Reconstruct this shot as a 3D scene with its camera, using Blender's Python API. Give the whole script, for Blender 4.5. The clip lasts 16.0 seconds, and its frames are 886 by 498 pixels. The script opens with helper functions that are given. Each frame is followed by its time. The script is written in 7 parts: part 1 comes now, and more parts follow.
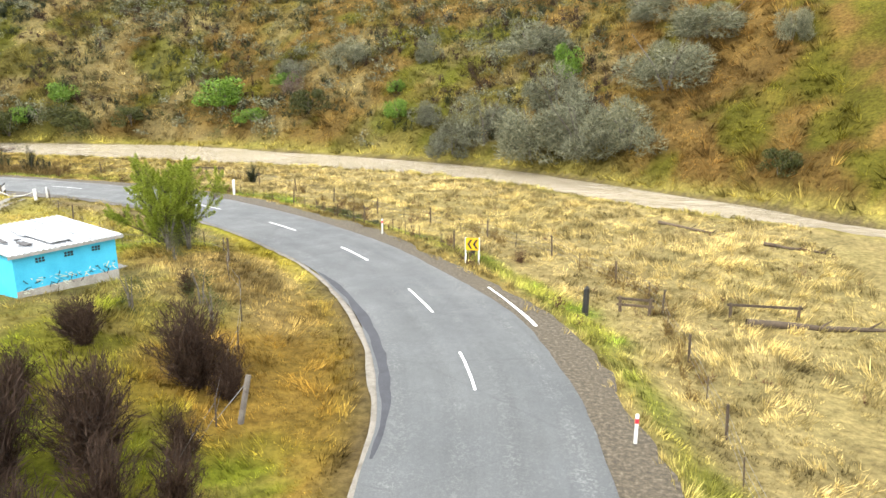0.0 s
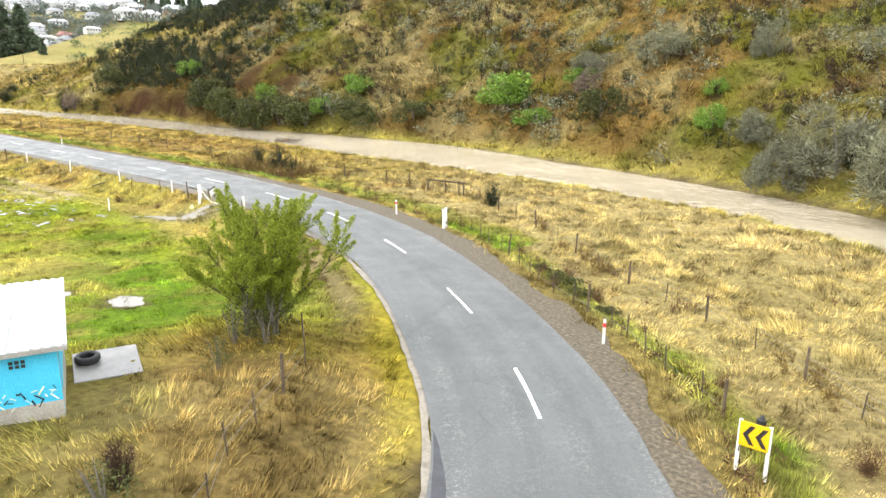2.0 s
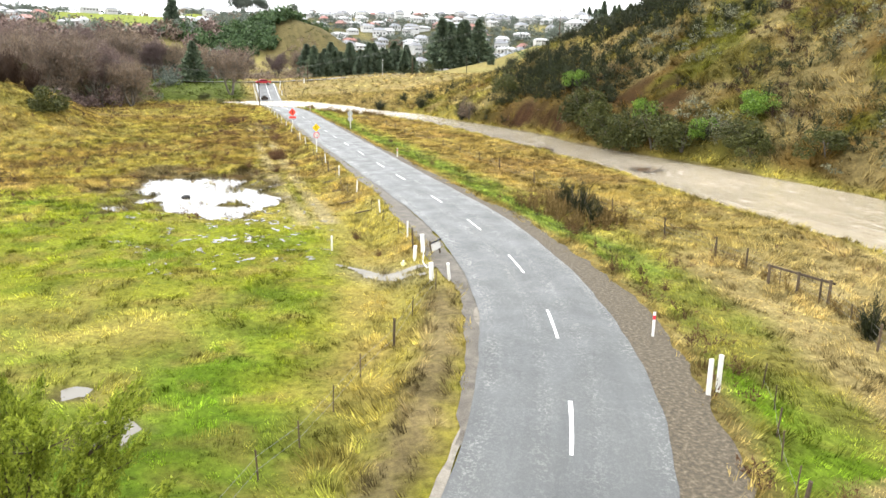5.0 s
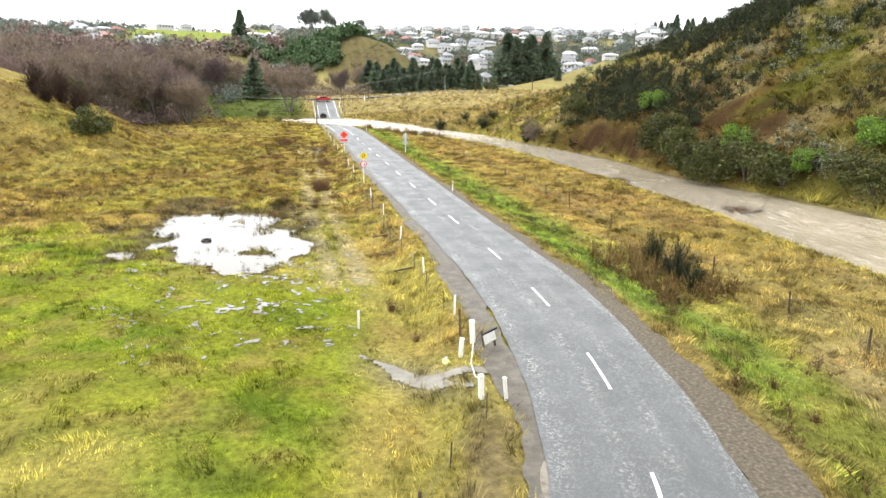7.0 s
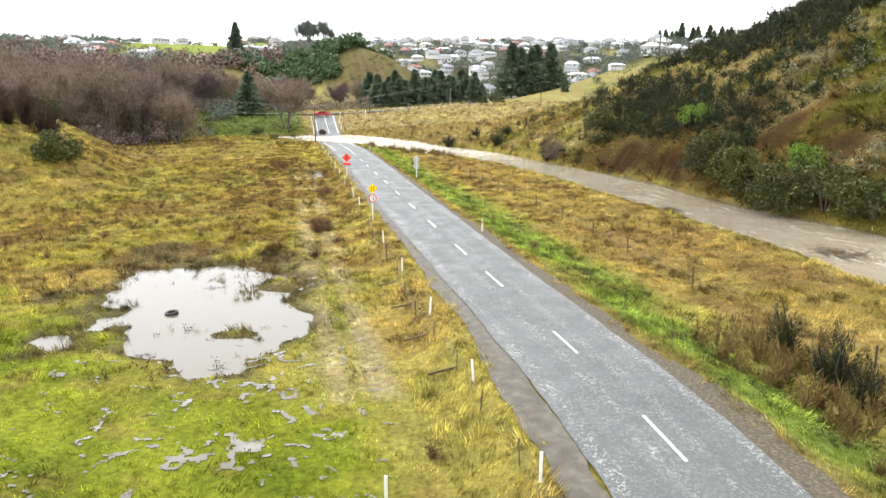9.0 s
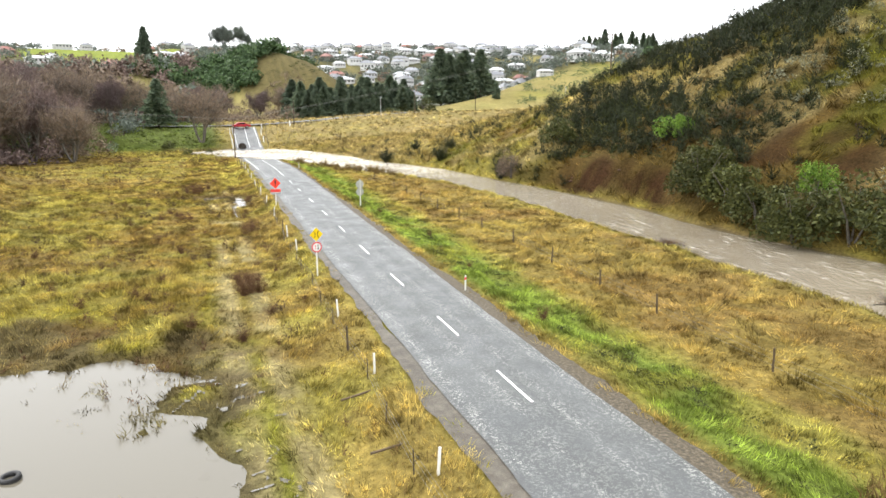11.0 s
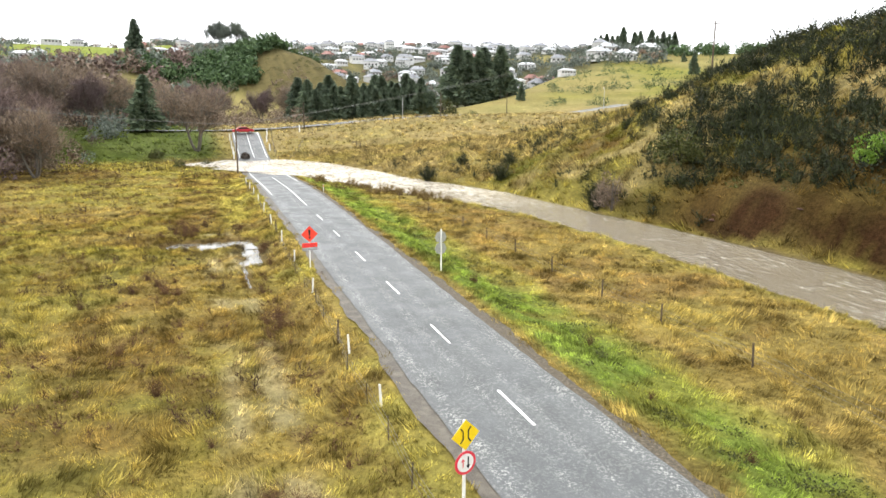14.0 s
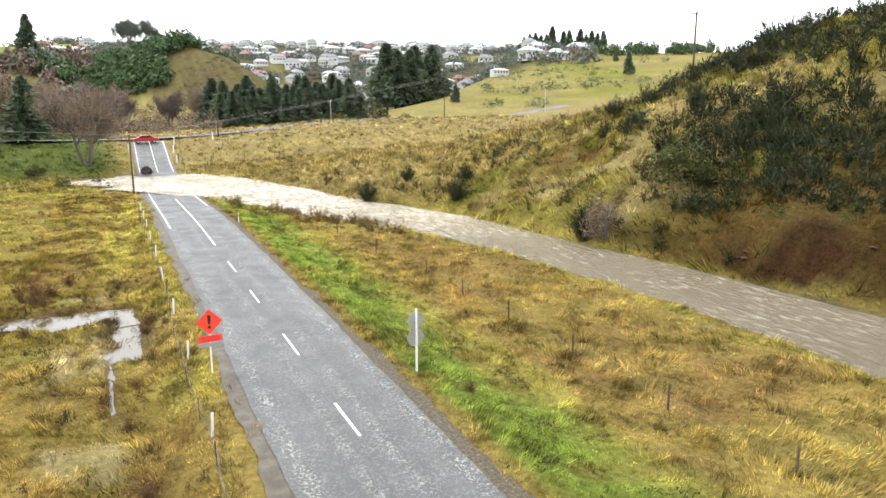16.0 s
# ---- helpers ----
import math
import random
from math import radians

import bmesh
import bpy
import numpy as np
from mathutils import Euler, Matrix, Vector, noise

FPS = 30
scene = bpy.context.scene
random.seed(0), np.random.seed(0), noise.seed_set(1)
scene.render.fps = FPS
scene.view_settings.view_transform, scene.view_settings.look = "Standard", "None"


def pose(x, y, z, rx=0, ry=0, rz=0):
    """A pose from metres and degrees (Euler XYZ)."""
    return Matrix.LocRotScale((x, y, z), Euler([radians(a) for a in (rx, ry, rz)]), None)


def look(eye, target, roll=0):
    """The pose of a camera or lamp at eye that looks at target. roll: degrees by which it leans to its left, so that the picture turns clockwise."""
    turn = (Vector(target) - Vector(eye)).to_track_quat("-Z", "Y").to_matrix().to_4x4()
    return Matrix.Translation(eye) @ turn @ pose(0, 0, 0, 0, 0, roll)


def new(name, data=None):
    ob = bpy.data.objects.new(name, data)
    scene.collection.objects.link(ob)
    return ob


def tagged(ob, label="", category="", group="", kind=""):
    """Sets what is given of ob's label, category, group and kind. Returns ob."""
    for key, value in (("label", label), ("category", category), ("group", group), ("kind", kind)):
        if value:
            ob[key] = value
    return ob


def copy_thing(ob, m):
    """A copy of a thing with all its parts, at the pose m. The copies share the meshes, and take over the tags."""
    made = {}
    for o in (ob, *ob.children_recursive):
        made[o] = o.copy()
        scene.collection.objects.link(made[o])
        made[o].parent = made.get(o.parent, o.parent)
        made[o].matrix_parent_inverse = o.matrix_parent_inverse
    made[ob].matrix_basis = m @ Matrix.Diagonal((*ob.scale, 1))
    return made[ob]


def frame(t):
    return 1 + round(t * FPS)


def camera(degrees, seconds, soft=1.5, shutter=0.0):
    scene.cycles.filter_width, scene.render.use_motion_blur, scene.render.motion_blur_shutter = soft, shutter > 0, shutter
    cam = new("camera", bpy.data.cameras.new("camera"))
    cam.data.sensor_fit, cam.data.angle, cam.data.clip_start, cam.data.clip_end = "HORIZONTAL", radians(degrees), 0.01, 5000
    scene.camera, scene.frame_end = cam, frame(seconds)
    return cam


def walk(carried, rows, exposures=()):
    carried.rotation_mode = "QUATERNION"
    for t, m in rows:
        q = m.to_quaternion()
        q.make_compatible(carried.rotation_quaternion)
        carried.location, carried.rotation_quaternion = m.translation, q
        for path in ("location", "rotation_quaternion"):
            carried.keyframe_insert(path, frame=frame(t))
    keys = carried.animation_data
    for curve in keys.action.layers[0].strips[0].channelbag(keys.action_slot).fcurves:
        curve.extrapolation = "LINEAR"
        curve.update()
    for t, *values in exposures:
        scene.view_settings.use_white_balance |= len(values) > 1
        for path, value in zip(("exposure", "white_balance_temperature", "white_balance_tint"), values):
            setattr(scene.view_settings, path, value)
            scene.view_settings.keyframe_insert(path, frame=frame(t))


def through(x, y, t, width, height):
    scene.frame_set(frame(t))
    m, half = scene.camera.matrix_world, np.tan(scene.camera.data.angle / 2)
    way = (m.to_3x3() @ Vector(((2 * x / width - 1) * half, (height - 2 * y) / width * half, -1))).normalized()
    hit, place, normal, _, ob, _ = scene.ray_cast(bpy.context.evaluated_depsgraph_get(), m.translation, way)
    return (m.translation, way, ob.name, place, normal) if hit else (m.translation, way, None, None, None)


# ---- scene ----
cam = camera(63.2, 16.0, soft=1.5)
# seconds, x, y, z, yaw, pitch, roll
PATH = [
    (0.0, 0.023, 0.137, 10.488, 12.482, -14.522, 0.127),
    (0.5, -0.460, 4.919, 10.423, 13.705, -14.473, 0.020),
    (1.0, -1.061, 9.916, 10.311, 21.736, -14.658, -0.071),
    (1.5, -1.829, 15.099, 10.227, 30.493, -14.792, -0.204),
    (2.0, -2.663, 19.546, 10.185, 38.386, -14.928, -0.379),
    (2.5, -3.755, 24.117, 10.083, 47.141, -14.985, -0.478),
    (3.0, -4.915, 28.170, 10.053, 50.362, -14.820, -0.433),
    (3.5, -6.285, 31.329, 10.062, 59.027, -14.871, -0.549),
    (4.0, -7.995, 34.305, 10.048, 66.554, -14.849, -0.634),
    (4.5, -9.696, 36.877, 10.116, 70.147, -14.652, -0.624),
    (5.0, -11.742, 38.843, 10.171, 72.538, -14.427, -0.625),
    (5.2, -12.687, 39.613, 10.191, 74.442, -14.337, -0.569),
    (7.3, -23.274, 42.560, 10.991, 77.830, -13.315, -0.548),
    (7.5, -24.570, 42.898, 11.027, 78.017, -13.226, -0.471),
    (8.0, -27.857, 42.971, 11.058, 77.855, -12.915, -0.415),
    (8.5, -31.479, 42.864, 11.190, 77.752, -12.742, -0.341),
    (9.0, -34.977, 42.672, 11.321, 77.404, -12.563, -0.087),
    (9.2, -36.450, 42.460, 11.433, 73.187, -12.390, 0.164),
    (11.3, -52.381, 43.223, 11.885, 71.218, -12.092, 0.256),
    (11.5, -54.083, 43.208, 11.905, 71.218, -12.083, 0.299),
    (12.0, -58.762, 42.987, 11.940, 71.114, -12.079, 0.281),
    (12.5, -64.049, 42.796, 12.032, 70.933, -12.105, 0.131),
    (13.0, -69.142, 43.165, 12.070, 70.989, -12.100, -0.009),
    (13.5, -74.506, 43.402, 12.137, 70.957, -12.094, -0.100),
    (14.0, -79.769, 43.533, 12.174, 70.923, -12.103, -0.166),
    (14.5, -84.869, 43.812, 12.188, 70.849, -12.131, -0.133),
    (15.0, -89.522, 44.721, 12.285, 65.367, -12.021, 0.174),
    (15.5, -93.669, 45.954, 12.393, 64.666, -12.037, 0.153),
    (16.0, -97.645, 47.455, 12.483, 64.989, -12.064, 0.113),
]
EXPOSURES = [(0.0, 1.64), (3.0, 1.68), (5.0, 1.54), (7.5, 1.40), (9.0, 1.35), (12.0, 1.33), (16.0, 1.24)]
walk(cam, [(t, pose(x, y, z, 90 + pitch, roll, yaw)) for t, x, y, z, yaw, pitch, roll in PATH], EXPOSURES)

# ---- light: a bright overcast sky and a weak, very soft sun ----
world = bpy.data.worlds.new("overcast_sky")
scene.world = world
world.use_nodes = True
wn, wl = world.node_tree.nodes, world.node_tree.links
wn.clear()
sky = wn.new("ShaderNodeTexSky")
sky.sky_type = "NISHITA"
sky.sun_disc = False
sky.sun_elevation, sky.sun_rotation = radians(38), radians(150)
sky.air_density, sky.dust_density = 1.0, 4.0
sky_mix = wn.new("ShaderNodeMix")
sky_mix.data_type = "RGBA"
sky_mix.inputs[0].default_value = 0.93
wl.new(sky.outputs[0], sky_mix.inputs[6])
sky_mix.inputs[7].default_value = (10.4, 10.6, 10.9, 1)
sky_bg = wn.new("ShaderNodeBackground")
sky_bg.inputs[1].default_value = 0.10
sky_out = wn.new("ShaderNodeOutputWorld")
wl.new(sky_mix.outputs[2], sky_bg.inputs[0])
wl.new(sky_bg.outputs[0], sky_out.inputs[0])
sun_data = bpy.data.lights.new("soft_sun", "SUN")
sun_data.energy, sun_data.angle, sun_data.color = 1.3, radians(14), (1.0, 0.96, 0.9)
sun = new("soft_sun", sun_data)
sun.matrix_world = look((0, 0, 80), (55, -95 + 140, 0))

# ---- noise and numbers ----
rng = np.random.default_rng(7)


def vnoise(x, y, seed=0):
    xi, yi = np.floor(x), np.floor(y)
    fx, fy = x - xi, y - yi
    fx, fy = fx * fx * (3 - 2 * fx), fy * fy * (3 - 2 * fy)

    def lattice(a, b):
        v = np.sin(a * 127.1 + b * 311.7 + seed * 74.7) * 43758.5453
        return v - np.floor(v)
    p, q = lattice(xi, yi), lattice(xi + 1, yi)
    r, s = lattice(xi, yi + 1), lattice(xi + 1, yi + 1)
    return (p * (1 - fx) + q * fx) * (1 - fy) + (r * (1 - fx) + s * fx) * fy


def fbm(x, y, size, seed=0, octaves=4):
    """Noise from 0 to 1 with its largest lumps about `size` metres across."""
    total, amp, norm = 0.0, 1.0, 0.0
    for k in range(octaves):
        total = total + amp * vnoise(x / size * 2 ** k + 17.3 * k, y / size * 2 ** k - 9.1 * k, seed + k)
        norm += amp
        amp *= 0.5
    return total / norm


def smooth(v, lo, hi):
    t = np.clip((v - lo) / (hi - lo), 0, 1)
    return t * t * (3 - 2 * t)


def spline(points, step=1.0):
    """A smooth line through the points (Catmull-Rom), sampled about every `step` metres."""
    p = np.array(points, float)
    p = np.vstack([2 * p[0] - p[1], p, 2 * p[-1] - p[-2]])
    out = []
    for i in range(1, len(p) - 2):
        n = max(2, int(np.linalg.norm(p[i + 1, :2] - p[i, :2]) / step))
        t = np.linspace(0, 1, n, endpoint=False)[:, None]
        out.append(0.5 * (2 * p[i] + (p[i + 1] - p[i - 1]) * t + (2 * p[i - 1] - 5 * p[i] + 4 * p[i + 1] - p[i + 2]) * t ** 2
                          + (3 * p[i] - p[i - 1] - 3 * p[i + 1] + p[i + 2]) * t ** 3))
    return np.vstack(out + [p[-2][None]])


def beside(line, x, y):
    """Signed distance from the line (left of its way is negative... right of the road's way is the river side), and the index of the nearest sample."""
    x, y = np.atleast_1d(x).astype(float), np.atleast_1d(y).astype(float)
    dist, near = np.empty(x.shape), np.empty(x.shape, int)
    tan = np.gradient(line[:, :2], axis=0)
    for i in range(0, len(x), 20000):
        sl = slice(i, i + 20000)
        d2 = (x[sl, None] - line[None, :, 0]) ** 2 + (y[sl, None] - line[None, :, 1]) ** 2
        k = d2.argmin(1)
        dx, dy = x[sl] - line[k, 0], y[sl] - line[k, 1]
        tl = np.hypot(tan[k, 0], tan[k, 1])
        side = np.sign(dx * tan[k, 1] - dy * tan[k, 0])
        across = (dx * tan[k, 1] - dy * tan[k, 0]) / tl
        d = np.sqrt(d2[np.arange(len(k)), k])
        dist[sl] = np.where(np.abs(across) > 0.5 * d, side * np.minimum(d, np.abs(across) + 0.6), side * d)
        near[sl] = k
    return dist, near


# ---- the plan ----
ROAD = spline([(2, -80), (0.5, -40), (-0.6, -10), (-1.4, 8), (-2.5, 16.5), (-4.1, 22.9), (-7.6, 30.1), (-13.2, 37.3), (-20.2, 43.0),
               (-28.2, 47.95), (-36.5, 51.4), (-45, 53.5), (-54.5, 54.6), (-64, 54.9), (-95, 54.95), (-140, 55.2), (-175, 55.2),
               (-210, 55.2), (-235, 55.3), (-258.5, 55.6)], 1.0)
CROSS_ROAD = spline([(-262.5, 24), (-261.5, 42), (-261.5, 56), (-264, 76), (-271, 100), (-286, 140), (-310, 196)], 1.5)
RIVER = spline([(90, 15, 5), (55, 33, 4.5), (20, 56, 3.0), (11, 62.2, 4.3), (1.9, 68.4, 4.3), (-11, 77.2, 5.0), (-25.5, 82.7, 5.8), (-43, 86, 6.4),
                (-61, 87.8, 8.2), (-82, 88.2, 6.2), (-108, 86, 4.6), (-122, 86.1, 4.7), (-137, 84.7, 4.0), (-156, 81.5, 3.9), (-172, 77.5, 5.0),
                (-186, 70.5, 5.6), (-203, 65, 7.0), (-217, 58, 9.2), (-223, 51.5, 8.6), (-224, 46.5, 4.0), (-226, 43.5, 1.8)], 1.0)


def road_height(x):
    return -0.95 * smooth(-x, 168, 209) + 4.7 * smooth(-x, 224, 264)


def water_height(x):
    return -0.78 - 0.0042 * (np.clip(x, -205, 60) + 205)


CREST = np.array([(-420, 6), (-260, 6), (-225, 7), (-205, 11), (-185, 20), (-170, 27.0), (-150, 38), (-135, 48), (-110, 52), (-60, 50), (60, 52)])
STEEP = np.array([(-420, 0.015), (-250, 0.022), (-212, 0.13), (-190, 0.34), (-172, 0.50), (-150, 0.60), (-120, 0.70), (-80, 0.68), (60, 0.66)])


def height(x, y, fine=True):
    """The ground's height."""
    x, y = np.atleast_1d(x).astype(float), np.atleast_1d(y).astype(float)
    s, k = beside(ROAD, x, y)
    rs, rk = beside(RIVER, x, y)
    out = np.abs(rs) - RIVER[rk, 2] + 1.6 * (fbm(x, y, 9, 5, 2) - 0.5)
    far_side = rs > 0
    field = -0.9 + 0.45 * (fbm(x, y, 22, 11, 3) - 0.5)
    # bank inside the bend, with the shed on it
    field = field + 2.6 * np.exp(-(((x + 21) / 11.5) ** 2 + ((y - 19) / 12.5) ** 2)) + 0.8 * np.exp(-(((x + 17) / 8) ** 2 + ((y - 32) / 6) ** 2)) + 0.65 * np.exp(-(((x + 23) / 5) ** 2 + ((y - 34.5) / 4) ** 2))
    # hillside behind the paddock
    up = 21 - y + 4.0 * (fbm(x, y, 24, 35, 2) - 0.5) + 0.12 * (x + 150)
    left = 0.62 * (np.sqrt(up * up + 6) + up) / 2
    field = field + left / (1 + (left / 17) ** 3) ** (1 / 3) * smooth(-x, 108, 142) * smooth(x, -205, -165)
    # the steep hill past the river
    reach = np.where(far_side, np.maximum(out - 1.0, 0), 0)
    crest = np.interp(x, CREST[:, 0], CREST[:, 1])
    steep = np.interp(x, STEEP[:, 0], STEEP[:, 1])
    rise = reach * steep * (0.9 + 0.25 * fbm(x, y, 30, 21, 2))
    rise = 0.955 * rise / (1 + (rise / crest) ** 3) ** (1 / 3)
    gully = (fbm(x, y, 17, 31, 3) - 0.5) * 3.2 * smooth(reach, 3, 16) * smooth(x, -190, -150)
    field = field + rise + gully + 1.9 * smooth(reach, 0.2, 3.0) * smooth(-x, 112, 120) * (1 - smooth(-x, 134, 144)) * far_side + 1.1 * smooth(reach, 0.3, 2.0) * smooth(x, -185, -160)
    # the land beyond the ford: a field that climbs to the cross road
    away = smooth(-x, 225, 264)
    field = field + away * (4.2 + 1.7 * smooth(y, 58, 104)) - 3.4 * smooth(-x, 272, 318)
    # the grassy hill with the white shed, right of the town
    ahead, right = -0.77 * (x + 97) + 0.64 * (y - 47), 0.64 * (x + 97) + 0.77 * (y - 47)
    ridge = np.hypot(x + 97, y - 47)
    field = field + away * 0.13 * np.clip(ahead - 222, 0, 235) * smooth(right, -118, -58) * (1 - smooth(ridge, 470, 620) * smooth(-right, 20, 60))
    # two knolls, one in grass and one under trees, and the slope with the tall conifer
    field = field + 17 * np.exp(-(((x + 440) / 50) ** 4 + ((y - 100) / 27) ** 2)) + 25 * np.exp(-(((x + 482) / 50) ** 2 + ((y - 72) / 36) ** 2))
    field = field + 19 * smooth(-x, 385, 470) * smooth(66 - y, 0, 50)
    # the town's ridge
    field = field + smooth(ridge, 395, 830) * (47 + 22 * fbm(x, y, 210, 41, 2)) * (1 - smooth(right, -85, -15)) * (1 - 0.38 * smooth(70 - y, 0, 70))
    if fine:
        field = field + 0.42 * (fbm(x, y, 2.0, 51, 3) - 0.5) * smooth(np.abs(s), 6, 9) * (1 - 0.6 * smooth(puddle_depth(x, y), 0.0, 0.08))
    # puddles: shallow hollows in the paddock
    field = field - puddle_depth(x, y)
    # road bed and verges
    bed = road_height(x) - 0.07
    w = smooth(np.abs(s), 4.5, np.where(s > 0, 8.2, 7.0))
    w = np.where((x > -30) & (s < 0), smooth(np.abs(s), 3.6, 7.5), w)
    z = bed * (1 - w) + field * w
    # river bed
    wh = water_height(x)
    bank = smooth(out, -1.2, 1.6)
    z = np.where(out < 1.6, np.minimum(z, (wh - 0.45) * (1 - bank) + np.maximum(z, wh + 0.25) * bank), z)
    on_road = np.abs(s) < 4.4
    return np.where(on_road, np.minimum(bed, np.where(out < 0, bed, z)), z)


HOLLOWS = [(-90, 33.5, 5.5, 3.2, 0.24), (-74, 42.2, 4.6, 2.6, 0.22), (-69, 39.5, 4.0, 3.2, 0.2)]
PUDDLES = [(-80, 36.8, 11.5, 8.0, 0.30), (-146, 44.5, 2.2, 5.6, 0.24), (-141, 47.8, 5.0, 1.6, 0.24), (-134, 46.9, 8.0, 0.42, 0.2),
           (-33.4, 35.1, 1.5, 1.1, 0.2), (-37, 33.6, 1.2, 0.9, 0.14)]


def puddle_depth(x, y):
    d = np.zeros(x.shape)
    for px, py, rx, ry, deep in PUDDLES + HOLLOWS:
        r = np.hypot((x - px) / rx, (y - py) / ry) + 1.25 * (fbm(x, y, 2.8, 61, 4) - 0.5)
        d = np.maximum(d, deep * (1 - smooth(r, 0.55, 1.15)))
    return d


# ---- mesh helpers ----
def link_mesh(name, verts, faces, mats, parent=None, colour=None, smooth_shade=False, values=None):
    """One mesh object from arrays: verts (n, 3), faces (m, 3 or 4), a colour for each vertex, further values by name."""
    verts, faces = np.asarray(verts, np.float32), np.asarray(faces, np.int32)
    me = bpy.data.meshes.new(name)
    me.vertices.add(len(verts))
    me.vertices.foreach_set("co", verts.ravel())
    k = faces.shape[1]
    me.loops.add(faces.size)
    me.loops.foreach_set("vertex_index", faces.ravel())
    me.polygons.add(len(faces))
    me.polygons.foreach_set("loop_start", np.arange(0, faces.size, k, dtype=np.int32))
    me.polygons.foreach_set("use_smooth", np.full(len(faces), smooth_shade))
    me.update(calc_edges=True)
    if colour is not None:
        at = me.attributes.new("tint", "FLOAT_COLOR", "POINT")
        rgba = np.ones((len(verts), 4), np.float32)
        rgba[:, :3] = colour
        at.data.foreach_set("color", rgba.ravel())
    for key, v in (values or {}).items():
        at = me.attributes.new(key, "FLOAT", "POINT")
        at.data.foreach_set("value", np.asarray(v, np.float32))
    for m in (mats if isinstance(mats, (list, tuple)) else [mats]):
        me.materials.append(m)
    ob = new(name, me)
    if parent is not None:
        ob.parent = parent
    return ob


def part(name, bm, material, parent=None, label="", shade=False):
    me = bpy.data.meshes.new(name)
    if shade:
        for f in bm.faces:
            f.smooth = True
    bm.normal_update()
    bm.to_mesh(me)
    bm.free()
    me.materials.append(material)
    ob = new(name, me)
    if parent is not None:
        ob.parent = parent
    if label:
        ob["label"] = label
    return ob


def empty(name, x, y, z, turn=0.0):
    ob = new(name)
    ob.matrix_basis = pose(x, y, z, 0, 0, turn)
    ob.empty_display_size = 0.3
    return ob


def box(bm, x, y, z, sx, sy, sz, rx=0, ry=0, rz=0, bevel=0.0):
    """A box centred at x, y, z."""
    out = bmesh.ops.create_cube(bm, size=1.0, matrix=pose(x, y, z, rx, ry, rz) @ Matrix.Diagonal((sx, sy, sz, 1)))
    if bevel:
        edges = list({e for v in out["verts"] for e in v.link_edges})
        bmesh.ops.bevel(bm, geom=edges, offset=bevel, segments=1, affect="EDGES")
    return bm


def rod(bm, a, b, r0, r1=None, sides=6):
    """A tapered round bar from a to b."""
    a, b = Vector(a), Vector(b)
    r1 = r0 if r1 is None else r1
    m = Matrix.Translation((a + b) / 2) @ (b - a).to_track_quat("Z", "Y").to_matrix().to_4x4()
    bmesh.ops.create_cone(bm, cap_ends=True, segments=sides, radius1=r0, radius2=max(r1, 0.001), depth=(b - a).length, matrix=m)
    return bm


def tube(bm, points, radii, sides=6):
    """One bent round bar through the points."""
    points = [Vector(p) for p in points]
    radii = radii if isinstance(radii, list) else [radii] * len(points)
    rings = []
    for i, p in enumerate(points):
        way = (points[min(i + 1, len(points) - 1)] - points[max(i - 1, 0)]).normalized()
        u = way.cross(Vector((0.31, 0.17, 0.93)) if abs(way.z) < 0.8 else Vector((0.9, 0.3, 0.1))).normalized()
        w = way.cross(u)
        rings.append([bm.verts.new(p + (u * math.cos(2 * math.pi * k / sides) + w * math.sin(2 * math.pi * k / sides)) * radii[i]) for k in range(sides)])
    for a, b in zip(rings, rings[1:]):
        for k in range(sides):
            bm.faces.new((a[k], a[(k + 1) % sides], b[(k + 1) % sides], b[k]))
    bm.faces.new(rings[0][::-1])
    bm.faces.new(rings[-1])
    return bm


def ground_at(x, y):
    return float(height(np.array([x]), np.array([y]))[0])

# ---- materials ----
def material(name, colour=(0.5, 0.5, 0.5), rough=0.8, metal=0.0):
    m = bpy.data.materials.new(name)
    m.use_nodes = True
    b = m.node_tree.nodes["Principled BSDF"]
    b.inputs["Base Color"].default_value = (*colour, 1)
    b.inputs["Roughness"].default_value, b.inputs["Metallic"].default_value = rough, metal
    return m, m.node_tree.nodes, m.node_tree.links, b


def noise_node(n, l, scale, detail=4.0, vector=None, rough=0.6):
    t = n.new("ShaderNodeTexNoise")
    t.inputs["Scale"].default_value, t.inputs["Detail"].default_value, t.inputs["Roughness"].default_value = scale, detail, rough
    if vector is not None:
        l.new(vector, t.inputs["Vector"])
    return t.outputs["Fac"]


def ramp(n, l, fac, stops):
    r = n.new("ShaderNodeValToRGB")
    while len(r.color_ramp.elements) < len(stops):
        r.color_ramp.elements.new(0.5)
    for e, (p, c) in zip(r.color_ramp.elements, stops):
        e.position, e.color = p, (*c, 1) if len(c) == 3 else c
    l.new(fac, r.inputs[0])
    return r.outputs[0]


def mixc(n, l, fac, a, b, mode="MIX"):
    m = n.new("ShaderNodeMix")
    m.data_type, m.blend_type = "RGBA", mode
    for sock, v in ((m.inputs[0], fac), (m.inputs[6], a), (m.inputs[7], b)):
        if isinstance(v, (int, float)):
            sock.default_value = v
        elif isinstance(v, tuple):
            sock.default_value = (*v, 1)
        else:
            l.new(v, sock)
    return m.outputs[2]


def bump(n, l, b, heightsock, strength=0.3, distance=0.05):
    k = n.new("ShaderNodeBump")
    k.inputs["Strength"].default_value, k.inputs["Distance"].default_value = strength, distance
    l.new(heightsock, k.inputs["Height"])
    l.new(k.outputs[0], b.inputs["Normal"])


def position(n):
    return n.new("ShaderNodeNewGeometry").outputs["Position"]


